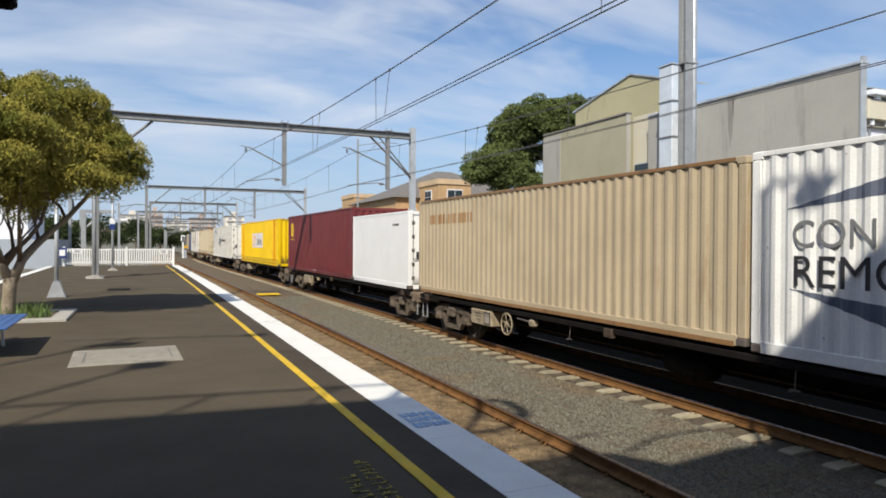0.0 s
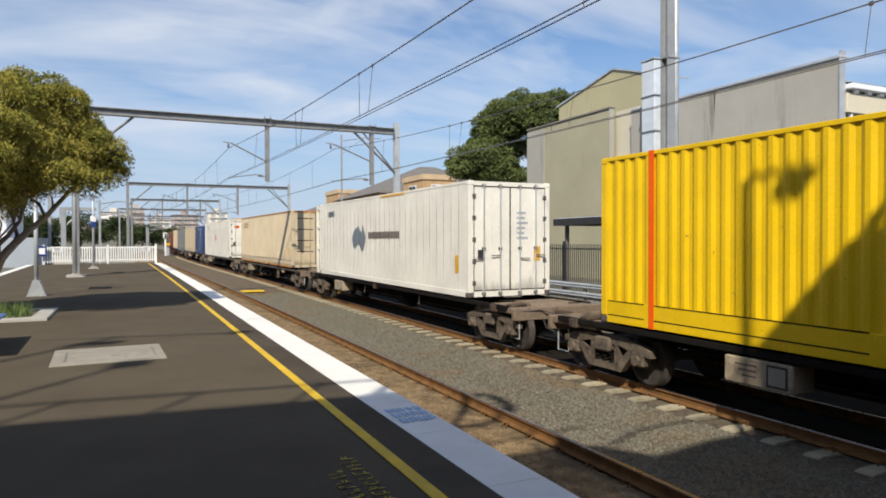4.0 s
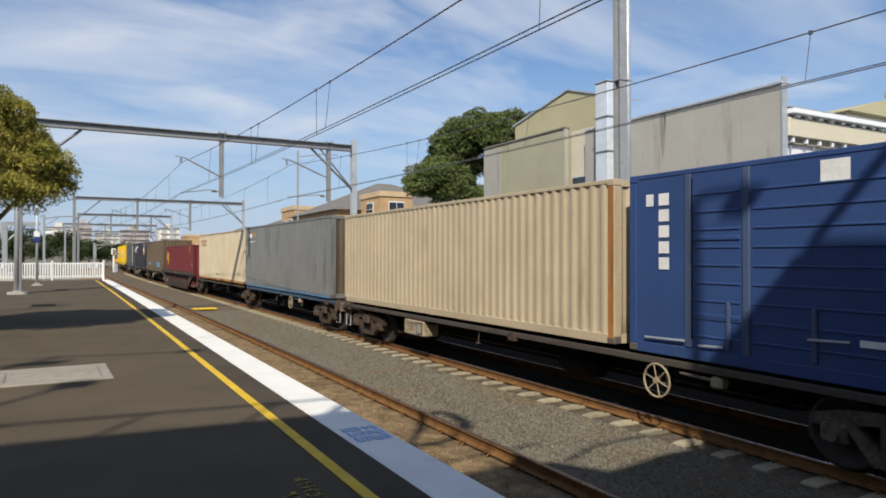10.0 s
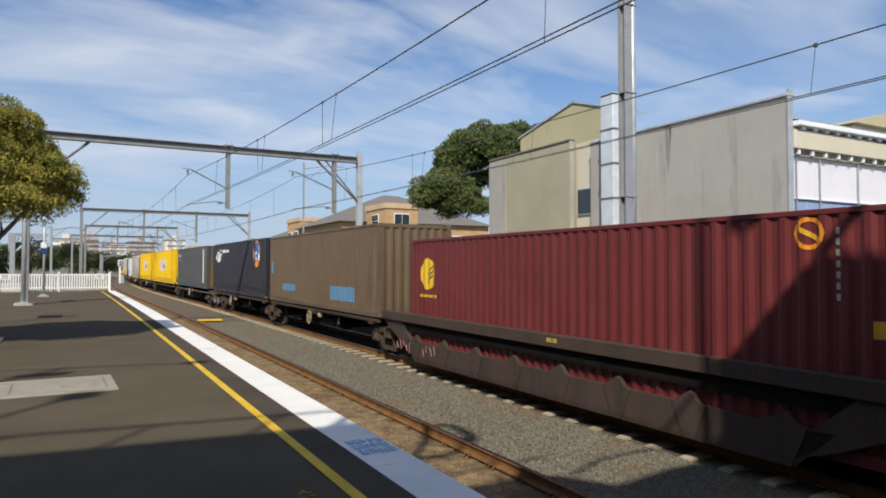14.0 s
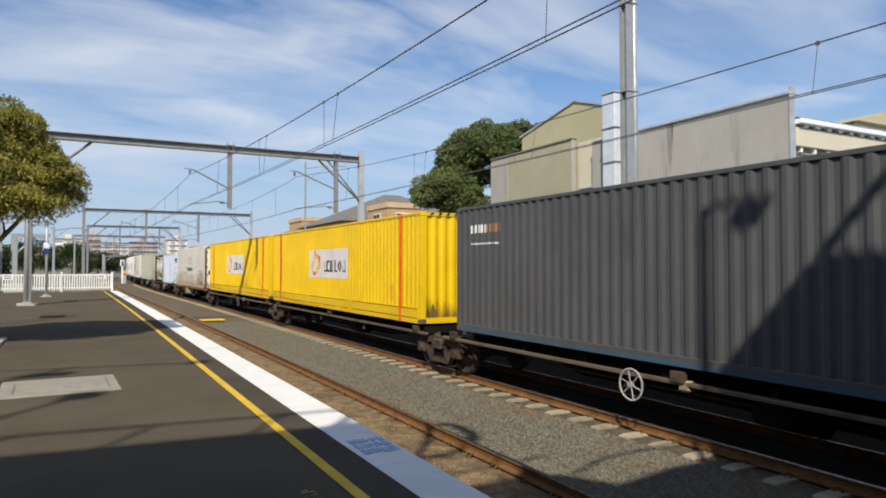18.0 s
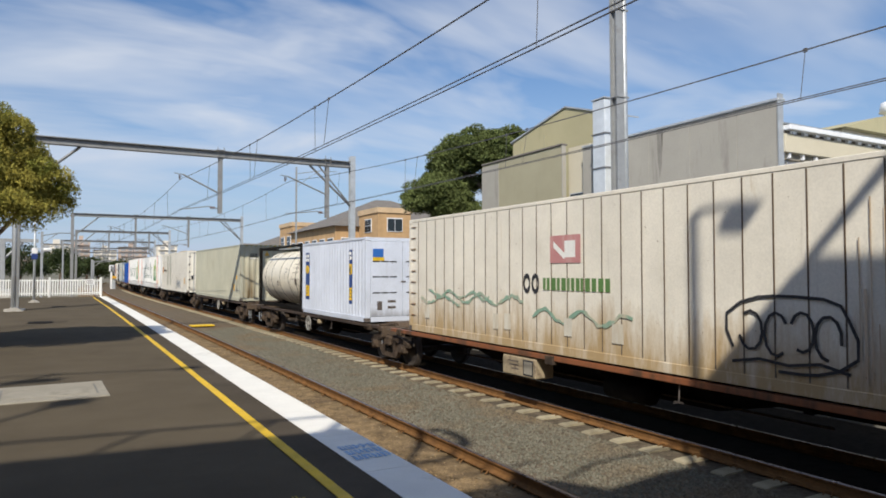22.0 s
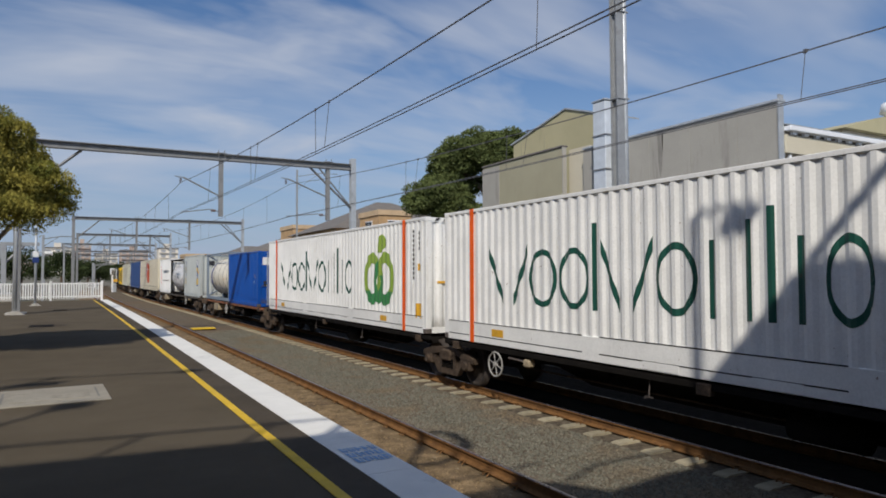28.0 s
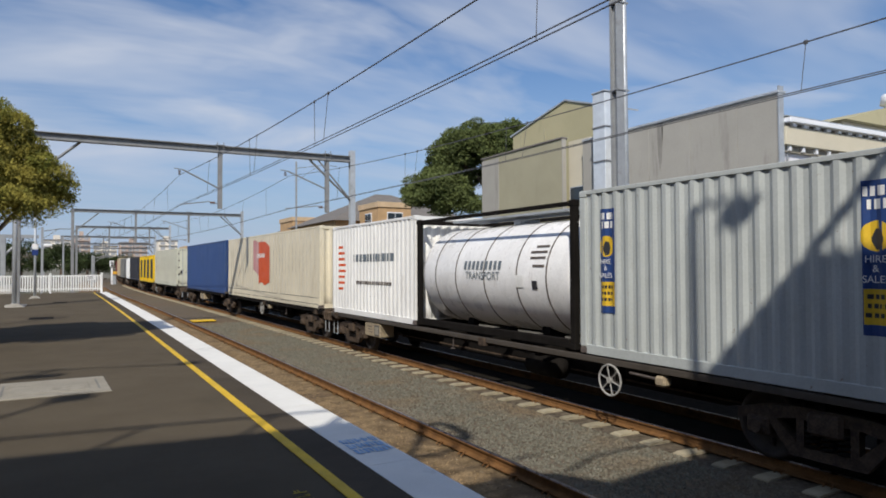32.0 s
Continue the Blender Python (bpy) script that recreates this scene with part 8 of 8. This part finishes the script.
def arrow_box():
    t = dry_box(370.4, L20, 2.81, P_WHITE, "white corrugated container with red stripes and dark lettering bars", base=0.0)
    for k in range(8):
        w = 0.75 - 0.08 * abs(k - 3.5)
        ink(t, "red_stripe", rect(0.75 + 0.19 * k, 0.83 + 0.19 * k), 5.6 - w, 5.6, RED)
    bars(t, 1.3, 4.3, 1.60, 1.90, FADED_INK, 96)
    bars(t, 1.5, 4.1, 0.95, 1.08, M["casting"], 97)


arrow_box()
t = dry_box(377.75, L48, 2.93, paint("cream_reefer_paint", (0.72, 0.655, 0.50), (0.45, 0.38, 0.28), 0.60), "cream ribbed container with a large orange map emblem", reefer=True, base=0.02, skirt=0.2)
ink(t, "map_emblem", lambda y: [(1.15 - 0.20 * math.sin(1.6 * (y - 6.6)), 2.66 - 0.06 * math.sin(4 * y))], 7.7, 9.3, FADED_ROSE, True)
ink(t, "map_emblem", lambda y: [(0.72 + 0.06 * math.sin(5 * y), 2.60 - 0.35 * max(0.0, 7.2 - y))], 6.5, 8.3, RED, True)
bars(t, 7.3, 8.6, 1.85, 2.1, M["ink_white"], 98, 1, True)
t = dry_box(393.1, L40, 2.95, P_NAVY, "dark blue corrugated container, plain")
t = dry_box(409.9, L40, 2.9, paint("pale_green_cream_paint", (0.62, 0.62, 0.50)), "pale cream container with barred end doors", end="doors", reefer=True)
end_notes(t, 2.9, 101, M["casting"])


def yellow_frame_box():
    t = dry_box(422.9, L40, 2.6, P_YELLOW, "yellow side-opening container with dark recesses", base=0.02)
    for k in range(4):
        ink(t, "recess", rect(0.4, 2.2), 0.9 + 2.9 * k, 2.6 + 2.9 * k, M["ink"], True)


yellow_frame_box()
dry_box(435.9, L40, 2.6, P_DARK, "charcoal corrugated container, plain")
dry_box(448.6, L20, 2.6, P_WHITE, "plain white twenty-foot corrugated container")
dry_box(457.2, L40, 2.7, P_GREY, "grey corrugated container, plain")
dry_box(470.6, L40, 2.9, P_TAN, "tan corrugated container, plain")
dry_box(484.0, L40, 2.6, P_MAROON, "maroon corrugated container, plain")


# ---------------------------------------------------------------- wagons
M["worn_scrawl"] = material("faded_red_spray_paint", (0.34, 0.16, 0.13), 0.7, 0, 0.3, 6, 40)
def side_frame_mesh():
    """Cast three-piece bogie frame: top chord, bottom chord, columns, journal boxes."""
    s = Shape()
    s.prism([(-1.2, -0.40), (-1.2, -0.52), (-0.8, -0.48), (-0.42, -0.40), (0.42, -0.40), (0.8, -0.48), (1.2, -0.52), (1.2, -0.40), (0.85, -0.30), (0.4, -0.25), (-0.4, -0.25), (-0.85, -0.30)], "x", -0.07, 0.07)
    s.prism([(-0.80, -0.46), (-0.64, -0.46), (-0.34, -0.74), (0.34, -0.74), (0.64, -0.46), (0.80, -0.46), (0.46, -0.87), (-0.46, -0.87)], "x", -0.06, 0.06)
    for y in (-0.33, 0.33):
        s.box(-0.06, 0.06, y - 0.05, y + 0.05, -0.76, -0.38)
    for y in (-0.9, 0.9):
        s.bevel_box(-0.10, 0.10, y - 0.16, y + 0.16, -0.70, -0.46, 0.03)
        s.lathe([(-0.15, 0.01), (-0.15, 0.09), (-0.10, 0.11), (-0.08, 0.11)], "x", 12, (0, y, -0.585))
    return s


def spring_mesh():
    """One coil spring."""
    n = 40
    return Shape().tube([(0.07 * math.cos(0.7 * i), 0.07 * math.sin(0.7 * i), -0.74 + 0.28 * i / n) for i in range(n + 1)], 0.02, 5)


def wheel_mesh():
    s = Shape()
    for w in (-1, 1):
        s.lathe([(w * 0.68, 0.02), (w * 0.68, 0.14), (w * 0.70, 0.16), (w * 0.73, 0.36), (w * 0.69, 0.40), (w * 0.69, 0.488), (w * 0.715, 0.488), (w * 0.725, 0.462), (w * 0.82, 0.457),
                 (w * 0.82, 0.39), (w * 0.77, 0.36), (w * 0.77, 0.17), (w * 0.82, 0.13), (w * 0.82, 0.02)], "x", 28)
    s.tube([(-1.0, 0, 0), (1.0, 0, 0)], 0.075, 10)
    for w in (-1, 1):
        for k in range(2):
            s.box(w * 0.772 if w > 0 else -0.782, 0.782 if w > 0 else -0.772, 0.2, 0.3, -0.03 - 0.0 * k, 0.03)
    return s


SIDE_FRAME, SPRINGS, WHEELS = side_frame_mesh().mesh("side_frame"), spring_mesh().mesh("spring"), wheel_mesh().mesh("wheelset", True)
BOLSTER = Shape().bevel_box(-1.12, 1.12, -0.22, 0.22, -0.56, -0.28, 0.04).lathe([(-0.28, 0.3), (-0.22, 0.3), (-0.22, 0.01)], "z", 14).mesh("bogie")
BRAKE_BEAM = Shape().tube([(-0.8, -0.38, -0.68), (0, -0.30, -0.66), (0.8, -0.38, -0.68)], 0.035, 6).tube([(-0.8, 0.38, -0.68), (0, 0.30, -0.66), (0.8, 0.38, -0.68)], 0.035, 6).mesh("brake_beam")
SIDE_FRAME_DUSTY, BOLSTER_DUSTY = SIDE_FRAME.copy(), BOLSTER.copy()
for me, mt in ((SIDE_FRAME_DUSTY, "cast_dusty"), (BOLSTER_DUSTY, "cast_dusty"), (SIDE_FRAME, "cast"), (SPRINGS, "under"), (WHEELS, "wheel"), (BOLSTER, "cast"), (BRAKE_BEAM, "under")):
    me.materials.append(M[mt])


def bogie(wagon, y, s):
    b = part("bogie", BOLSTER_DUSTY if s < 130 else BOLSTER, None, wagon)
    b.matrix_local = pose(0, y, 0)
    for x in (-0.99, 0.99):
        f = part("side_frame", SIDE_FRAME_DUSTY if s < 130 else SIDE_FRAME, None, b)
        f.matrix_local = pose(x, 0, 0)
        for dy in (-0.2, 0.0, 0.2):
            g = part("spring", SPRINGS, None, b)
            g.matrix_local = pose(x, dy, 0)
    part("brake_beam", BRAKE_BEAM, None, b)
    for dy in (-0.9, 0.9):
        w = part("wheelset", WHEELS, None, b)
        SPINNERS.append((w, dy, s + dy))


HANDWHEEL = Shape().ring((0, 0, 0), 0.25, 0.017, "x", 22, 6).mesh("handwheel")
SPOKE = Shape().tube([(0, -0.25, 0), (0, 0.25, 0)], 0.011, 5).mesh("spoke")
HUB = Shape().lathe([(-0.03, 0.01), (-0.03, 0.05), (0.03, 0.05), (0.03, 0.01)], "x", 10).mesh("hub")


def flat_wagon(s0, s1, bogies, sill, label, wheel_at=None, wheel_mat="panel_cream", box_at=None, deep=False, ends=(True, True)):
    n = s1 - s0
    t = thing("container_wagon", label, "rail wagon", "wagons of the train")
    deck = M["deck_dusty"] if s0 < 120 else M["dusty_deck"]
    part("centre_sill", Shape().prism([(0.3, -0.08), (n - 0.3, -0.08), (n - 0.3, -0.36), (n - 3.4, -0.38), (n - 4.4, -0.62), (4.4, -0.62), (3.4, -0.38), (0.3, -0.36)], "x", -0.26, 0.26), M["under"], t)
    for x in (-1.20, 1.10):
        if deep:
            near, far_ = (x - 0.13, x - 0.05) if x < 0 else (x + 0.15, x + 0.23)
            part("side_sill", Shape().prism([(1.75, -0.40), (n - 1.75, -0.40), (n - 2.3, -0.90), (2.3, -0.90)], "x", near, far_), sill, t, "brown lower side plate with scrawls")
            part("top_beam", Shape().bevel_box(*((x - 0.19, x - 0.03) if x < 0 else (x + 0.13, x + 0.29)), 0.3, n - 0.3, 0.06, 0.30, 0.015), sill, t)
            for w, y in ((1, 0.3), (-1, n - 0.3)):
                part("end_leg", Shape().prism([(y, 0.058), (y + w * 1.2, 0.058), (y + w * 1.75, -0.40), (y + w * 2.3, -0.90), (y + w * 1.5, -0.62)], "x", near, far_), sill, t)
            k = 2.4
            while k < n - 2.2:
                part("side_stake", Shape().prism([(k - 0.30, -0.402), (k - 0.16, -0.36), (k - 0.08, -0.26), (k + 0.0, -0.23), (k + 0.10, -0.30), (k + 0.30, -0.402), (k + 0.10, -0.89), (k - 0.10, -0.89)],
                                                 "x", near - 0.02, far_ - 0.02), sill, t)
                k += 1.45
            # black plate put in for the shadow below the top beam
            part("inner_rail", Shape().box(near + 0.035, far_ + 0.01, 1.2, n - 1.2, -0.17, 0.058), M["under"], t)
            if x < 0:
                part("label_plate", Shape().box(x - 0.196, x - 0.191, 6.75, 7.05, 0.15, 0.23), M["worn_yellow"], t)
                random.seed(9)
                for j in range(14):
                    y = 11.2 + j * 0.19
                    part("scrawl", Shape().tube([(x - 0.132, y, -0.45 + random.uniform(-0.12, 0.05)), (x - 0.132, y + random.uniform(-0.1, 0.16), -0.66 + random.uniform(-0.08, 0.12))], 0.012, 4), M["worn_scrawl"], t)
        else:
            part("side_sill", Shape().bevel_box(x, x + 0.10, 0.35, n - 0.35, *((-0.135, -0.06, 0.008) if sill is S_THIN else (-0.235, -0.175, 0.008) if sill is S_DUSTY else (-0.125, -0.025, 0.010))), sill, t)
    k = 0.6
    while k < n - 0.4:
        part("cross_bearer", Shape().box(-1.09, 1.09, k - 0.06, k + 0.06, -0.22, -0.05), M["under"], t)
        k += 1.85
    for y, has in ((0.0, ends[0]), (n, ends[1])):
        w = 1 if y == 0 else -1
        if has:
            part("end_platform", Shape().bevel_box(-1.15, 1.15, min(y + w * 0.05, y + w * 1.5), max(y + w * 0.05, y + w * 1.5), -0.20, -0.06, 0.02), deck, t)
            part("headstock", Shape().bevel_box(-1.2, 1.2, min(y, y + w * 0.12), max(y, y + w * 0.12), -0.34, -0.05, 0.02), deck, t)
            ya, yb = sorted((y + w * 0.25, y + w * 1.2))
            part("deck_plate", Shape().prism([(ya, -0.06), (yb, -0.06), (yb - 0.25, 0.03), (ya + 0.1, 0.01)], "x", -0.55, 0.5), deck, t)
            part("deck_rib", Shape().bevel_box(-1.05, -0.62, ya + 0.1, ya + 0.34, -0.06, 0.0, 0.015), M["cast"], t)
            part("uncoupling_lever", Shape().tube([(-1.12, y + w * 0.02, -0.12), (-0.5, y - w * 0.03, -0.10), (-0.2, y - w * 0.14, -0.2)], 0.018, 5), M["casting"], t)
            for x in (-1.0, 1.0):
                part("side_step", Shape().tube([(x, y + w * 0.1, -0.3), (x, y + w * 0.1, -0.75), (x, y + w * 0.45, -0.75), (x, y + w * 0.45, -0.3)], 0.018, 5), M["galv"], t)
        part("coupler", Shape().bevel_box(-0.13, 0.13, min(y - w * 0.42, y + w * 0.3), max(y - w * 0.42, y + w * 0.3), -0.38, -0.14, 0.03), M["cast"], t)
        part("brake_hose", Shape().tube([(-0.4, y + w * 0.05, -0.3), (-0.42, y - w * 0.12, -0.5), (-0.3, y - w * 0.3, -0.58)], 0.025, 6), M["hose"], t)
    for b in bogies:
        bogie(t, b - s0, b)
    for y in (n * 0.30, n * 0.57):
        part("release_handle", Shape().tube([(-1.12, y, -0.14), (-1.14, y, -0.40), (-1.14, y + 0.10, -0.43)], 0.012, 5).tube([(-1.14, y - 0.08, -0.40), (-1.14, y + 0.08, -0.40)], 0.014, 5), M["casting"], t)
    for y in (0.9, n - 0.9, n * 0.5):
        part("lock_bracket", Shape().bevel_box(-1.24, -1.12, y - 0.12, y + 0.12, -0.20, -0.03, 0.012), M["cast"], t)
    m = n / 2
    part("air_reservoir", Shape().lathe([(m - 1.9, 0.01), (m - 1.85, 0.2), (m - 0.9, 0.2), (m - 0.85, 0.01)], "y", 14, (-0.55, 0, -0.5)), M["under"], t, smooth=True)
    part("brake_cylinder", Shape().lathe([(m + 0.4, 0.01), (m + 0.42, 0.16), (m + 1.0, 0.16), (m + 1.02, 0.01)], "y", 14, (0.5, 0, -0.48)), M["under"], t, smooth=True)
    part("brake_rod", Shape().tube([(-0.3, 2.6, -0.52), (-0.35, n - 2.6, -0.52)], 0.02, 5), M["cast"], t)
    if wheel_at is not None:
        paint_ = M["handwheel"] if s0 < 190 else M["wheel_grey"]
        h = part("handwheel", HANDWHEEL.copy(), paint_, t, "spoked brake handwheel")
        h.matrix_local = pose(-1.20, wheel_at - s0, -0.37)
        part("hub", HUB.copy(), paint_, h)
        for k in range(3):
            part("spoke", SPOKE.copy(), paint_, h).matrix_local = pose(0, 0, 0, 17 + 60 * k)
        part("handwheel_bracket", Shape().box(-1.13, -0.9, wheel_at - s0 - 0.05, wheel_at - s0 + 0.05, -0.42, -0.14), M["under"], t)
        part("valve_pipe", Shape().tube([(-1.14, wheel_at - s0 - 0.4, -0.20), (-1.14, wheel_at - s0 - 0.95, -0.22)], 0.025, 6), M["casting"], t)
        part("valve", Shape().bevel_box(-1.2, -1.02, wheel_at - s0 - 1.15, wheel_at - s0 - 0.95, -0.32, -0.16, 0.03), M["handwheel"], t)
    if box_at is not None:
        eb = part("equipment_box", Shape().bevel_box(-1.19, -0.75, box_at - s0 - 0.55, box_at - s0 + 0.55, -0.54, -0.16, 0.02), M["handwheel"] if wheel_mat == "panel_cream" else M["white_sign"], t)
        part("notice_frame", Shape().box(-1.196, -1.191, box_at - s0 - 0.48, box_at - s0 - 0.16, -0.50, -0.20), M["ink"], eb)
        part("notice", Shape().box(-1.199, -1.1965, box_at - s0 - 0.45, box_at - s0 - 0.19, -0.47, -0.23), M["lid"], eb)
        for k in range(3):
            part("bar", Shape().box(-1.1935, -1.191, box_at - s0 + 0.0, box_at - s0 + 0.36 - 0.06 * k, -0.27 - 0.075 * k, -0.245 - 0.075 * k), M["casting"], eb)
    MOVERS.append((t, s0, n, 0.0))
    return t


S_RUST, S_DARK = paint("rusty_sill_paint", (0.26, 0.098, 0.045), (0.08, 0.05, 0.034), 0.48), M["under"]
S_THIN = paint("dusty_sill_paint", (0.075, 0.064, 0.054), (0.045, 0.038, 0.032), 0.5)
S_DUSTY = paint("pale_dusty_sill_paint", (0.135, 0.105, 0.075), (0.07, 0.055, 0.042), 0.54)
S_BLUE = paint("blue_sill_paint", (0.05, 0.09, 0.15), (0.05, 0.05, 0.05), 0.55)
S_BROWN = paint("brown_sill_paint", (0.062, 0.042, 0.032), (0.038, 0.030, 0.025), 0.48, 0.8)
S_GREYS = paint("grey_sill_paint", (0.075, 0.064, 0.053), (0.05, 0.042, 0.034), 0.52)
for row in (
    (0.5, 19.35, (2.5, 17.0), S_DARK, 13.68, 15.0), (19.6, 38.75, (20.9, 35.9), S_DARK, 32.8, 34.0), (39.35, 57.6, (40.6, 56.0), S_DARK, None, 52.6),
    (58.9, 76.8, (60.2, 75.3), S_DARK, None, 72.1), (78.2, 95.8, (79.5, 94.4), S_THIN, 83.2, 91.6), (97.5, 115.3, (98.9, 113.9), S_GREYS, 110.1, 111.5),
    (115.8, 135.35, (118.3, 133.4), S_GREYS, 121.8, 130.0),
):
    flat_wagon(*row[:4], "skeletal container wagon with grimy underframe and cast bogies", row[4], "panel_cream", row[5])
flat_wagon(135.75, 148.5, (137.2, 148.5), S_BLUE, "articulated container wagon with a dull blue sill", 140.8, "panel_cream", None, ends=(True, False))
flat_wagon(148.52, 162.2, (161.8,), S_THIN, "articulated container wagon with a thin dusty sill", None, "panel_cream", None, ends=(False, False))
flat_wagon(162.25, 177.15, (177.1,), S_BROWN, "brown well wagon with deep sloping side plates and scrawls", None, "panel_cream", None, True, (False, False))
flat_wagon(177.2, 189.85, (189.85,), S_BROWN, "articulated container wagon with a brown sill", 184.0, "panel_cream", None, ends=(False, False))
flat_wagon(189.9, 202.8, (200.6,), S_BROWN, "articulated container wagon with a brown sill", 197.92, "panel_cream", None, ends=(False, True))
flat_wagon(203.2, 218.5, (204.9, 218.6), S_DUSTY, "container wagon with a dusty brown sill", 211.8, "panel_cream", None, ends=(True, False))
flat_wagon(218.7, 234.0, (234.0,), S_DUSTY, "articulated container wagon, grimy", None, "galv", None, ends=(False, False))
flat_wagon(234.05, 250.1, (250.0,), S_DUSTY, "articulated container wagon, grimy", 240.95, "panel_cream", None, ends=(False, False))
flat_wagon(250.2, 264.8, (264.9,), S_RUST, "container wagon with a rusty sill", None, "panel_cream", 258.5, ends=(False, False))
flat_wagon(265.0, 279.3, (277.4,), S_BROWN, "container wagon with a rusty brown sill", 271.5, "panel_cream", None, ends=(True, True))
flat_wagon(280.7, 295.8, (282.5, 295.9), S_BROWN, "container wagon with a brown sill", 287.3, "panel_cream", None, ends=(True, False))
flat_wagon(295.95, 311.0, (311.1,), S_DARK, "articulated container wagon, grimy", None, "panel_cream", None, ends=(False, False))
flat_wagon(311.2, 326.7, (326.5,), S_DARK, "articulated container wagon, grimy", 324.2, "panel_cream", None, ends=(False, False))
flat_wagon(326.8, 342.6, (342.6,), S_DARK, "articulated container wagon, grimy", None, "white_wall", None, ends=(False, False))
flat_wagon(342.7, 356.7, (355.1,), S_RUST, "container wagon with a red-orange rusty sill", 350.4, "panel_cream", 353.2, ends=(True, True))
flat_wagon(357.5, 377.0, (359.9, 375.1), S_GREYS, "skeletal container wagon with a pale grey sill", 363.4, "panel_cream", 373.2)
flat_wagon(377.3, 393.0, (379.2, 393.0), S_DARK, "container wagon with a grimy dark underframe", 385.5, "panel_cream", None, ends=(True, False))
flat_wagon(393.05, 406.6, (404.6,), S_DARK, "container wagon with a grimy dark underframe", None, "panel_cream", 400.0, ends=(False, True))
for a, b in ((408.4, 422.5), (422.7, 435.4), (435.6, 455.6), (456.2, 470.0), (470.3, 483.4), (483.7, 497.0)):
    flat_wagon(a, b, (a + 1.8, b - 1.8), S_DARK, "container wagon far down the line, grimy", None, "panel_cream", None)


# ---------------------------------------------------------------- keys
def train_pose(s, length, base, t):
    """Pose of a thing that spans s to s + length along the train."""
    a, b = s - travelled(t), s + length - travelled(t)
    p, q = Vector(spot(TRACK_2, a, base)), Vector(spot(TRACK_2, b, base))
    d = q - p
    turn = math.atan2(-d.x, d.y)
    lean = math.atan2(d.z, math.hypot(d.x, d.y))
    return Matrix.Translation(p) @ pose(0, 0, 0, 0, 0, math.degrees(turn)) @ pose(0, 0, 0, math.degrees(lean), 0, 0)


def motions():
    for ob, s, length, base in MOVERS:
        walk(ob, [(t, train_pose(s, length, base, t)) for t in range(0, 33, 2)])
    reach, r = 55.0, 0.459
    for ob, dy, s in SPINNERS:
        rows, last = [], None
        t = 0.0
        while t <= 32.0:
            y = s - travelled(t)
            if last is None or (-6 < y < reach):
                rows.append((t, travelled(t) / r))
                t += 0.1 / 2 if -6 < y < reach else 0.5
            else:
                t += 0.25
            last = y
        keep = [rows[0]]
        for t, a in rows[1:]:
            if t - keep[-1][0] > 0.045:
                keep.append((t, a))
        base = keep[0][1]
        angle, out = 0.0, []
        before = keep[0]
        for t, a in keep:
            step = min(a - before[1], 1.45)
            angle += step
            before = (t, a)
            out.append((t, Matrix.Translation((0, dy, -0.591)) @ pose(0, 0, 0, math.degrees(angle) % 360, 0, 0)))
        if out[-1][0] < 31.9:
            out.append((32.0, out[-1][1]))
        if len(out) == 1:
            out.append((32.0, out[0][1]))
        walk(ob, out)


motions()
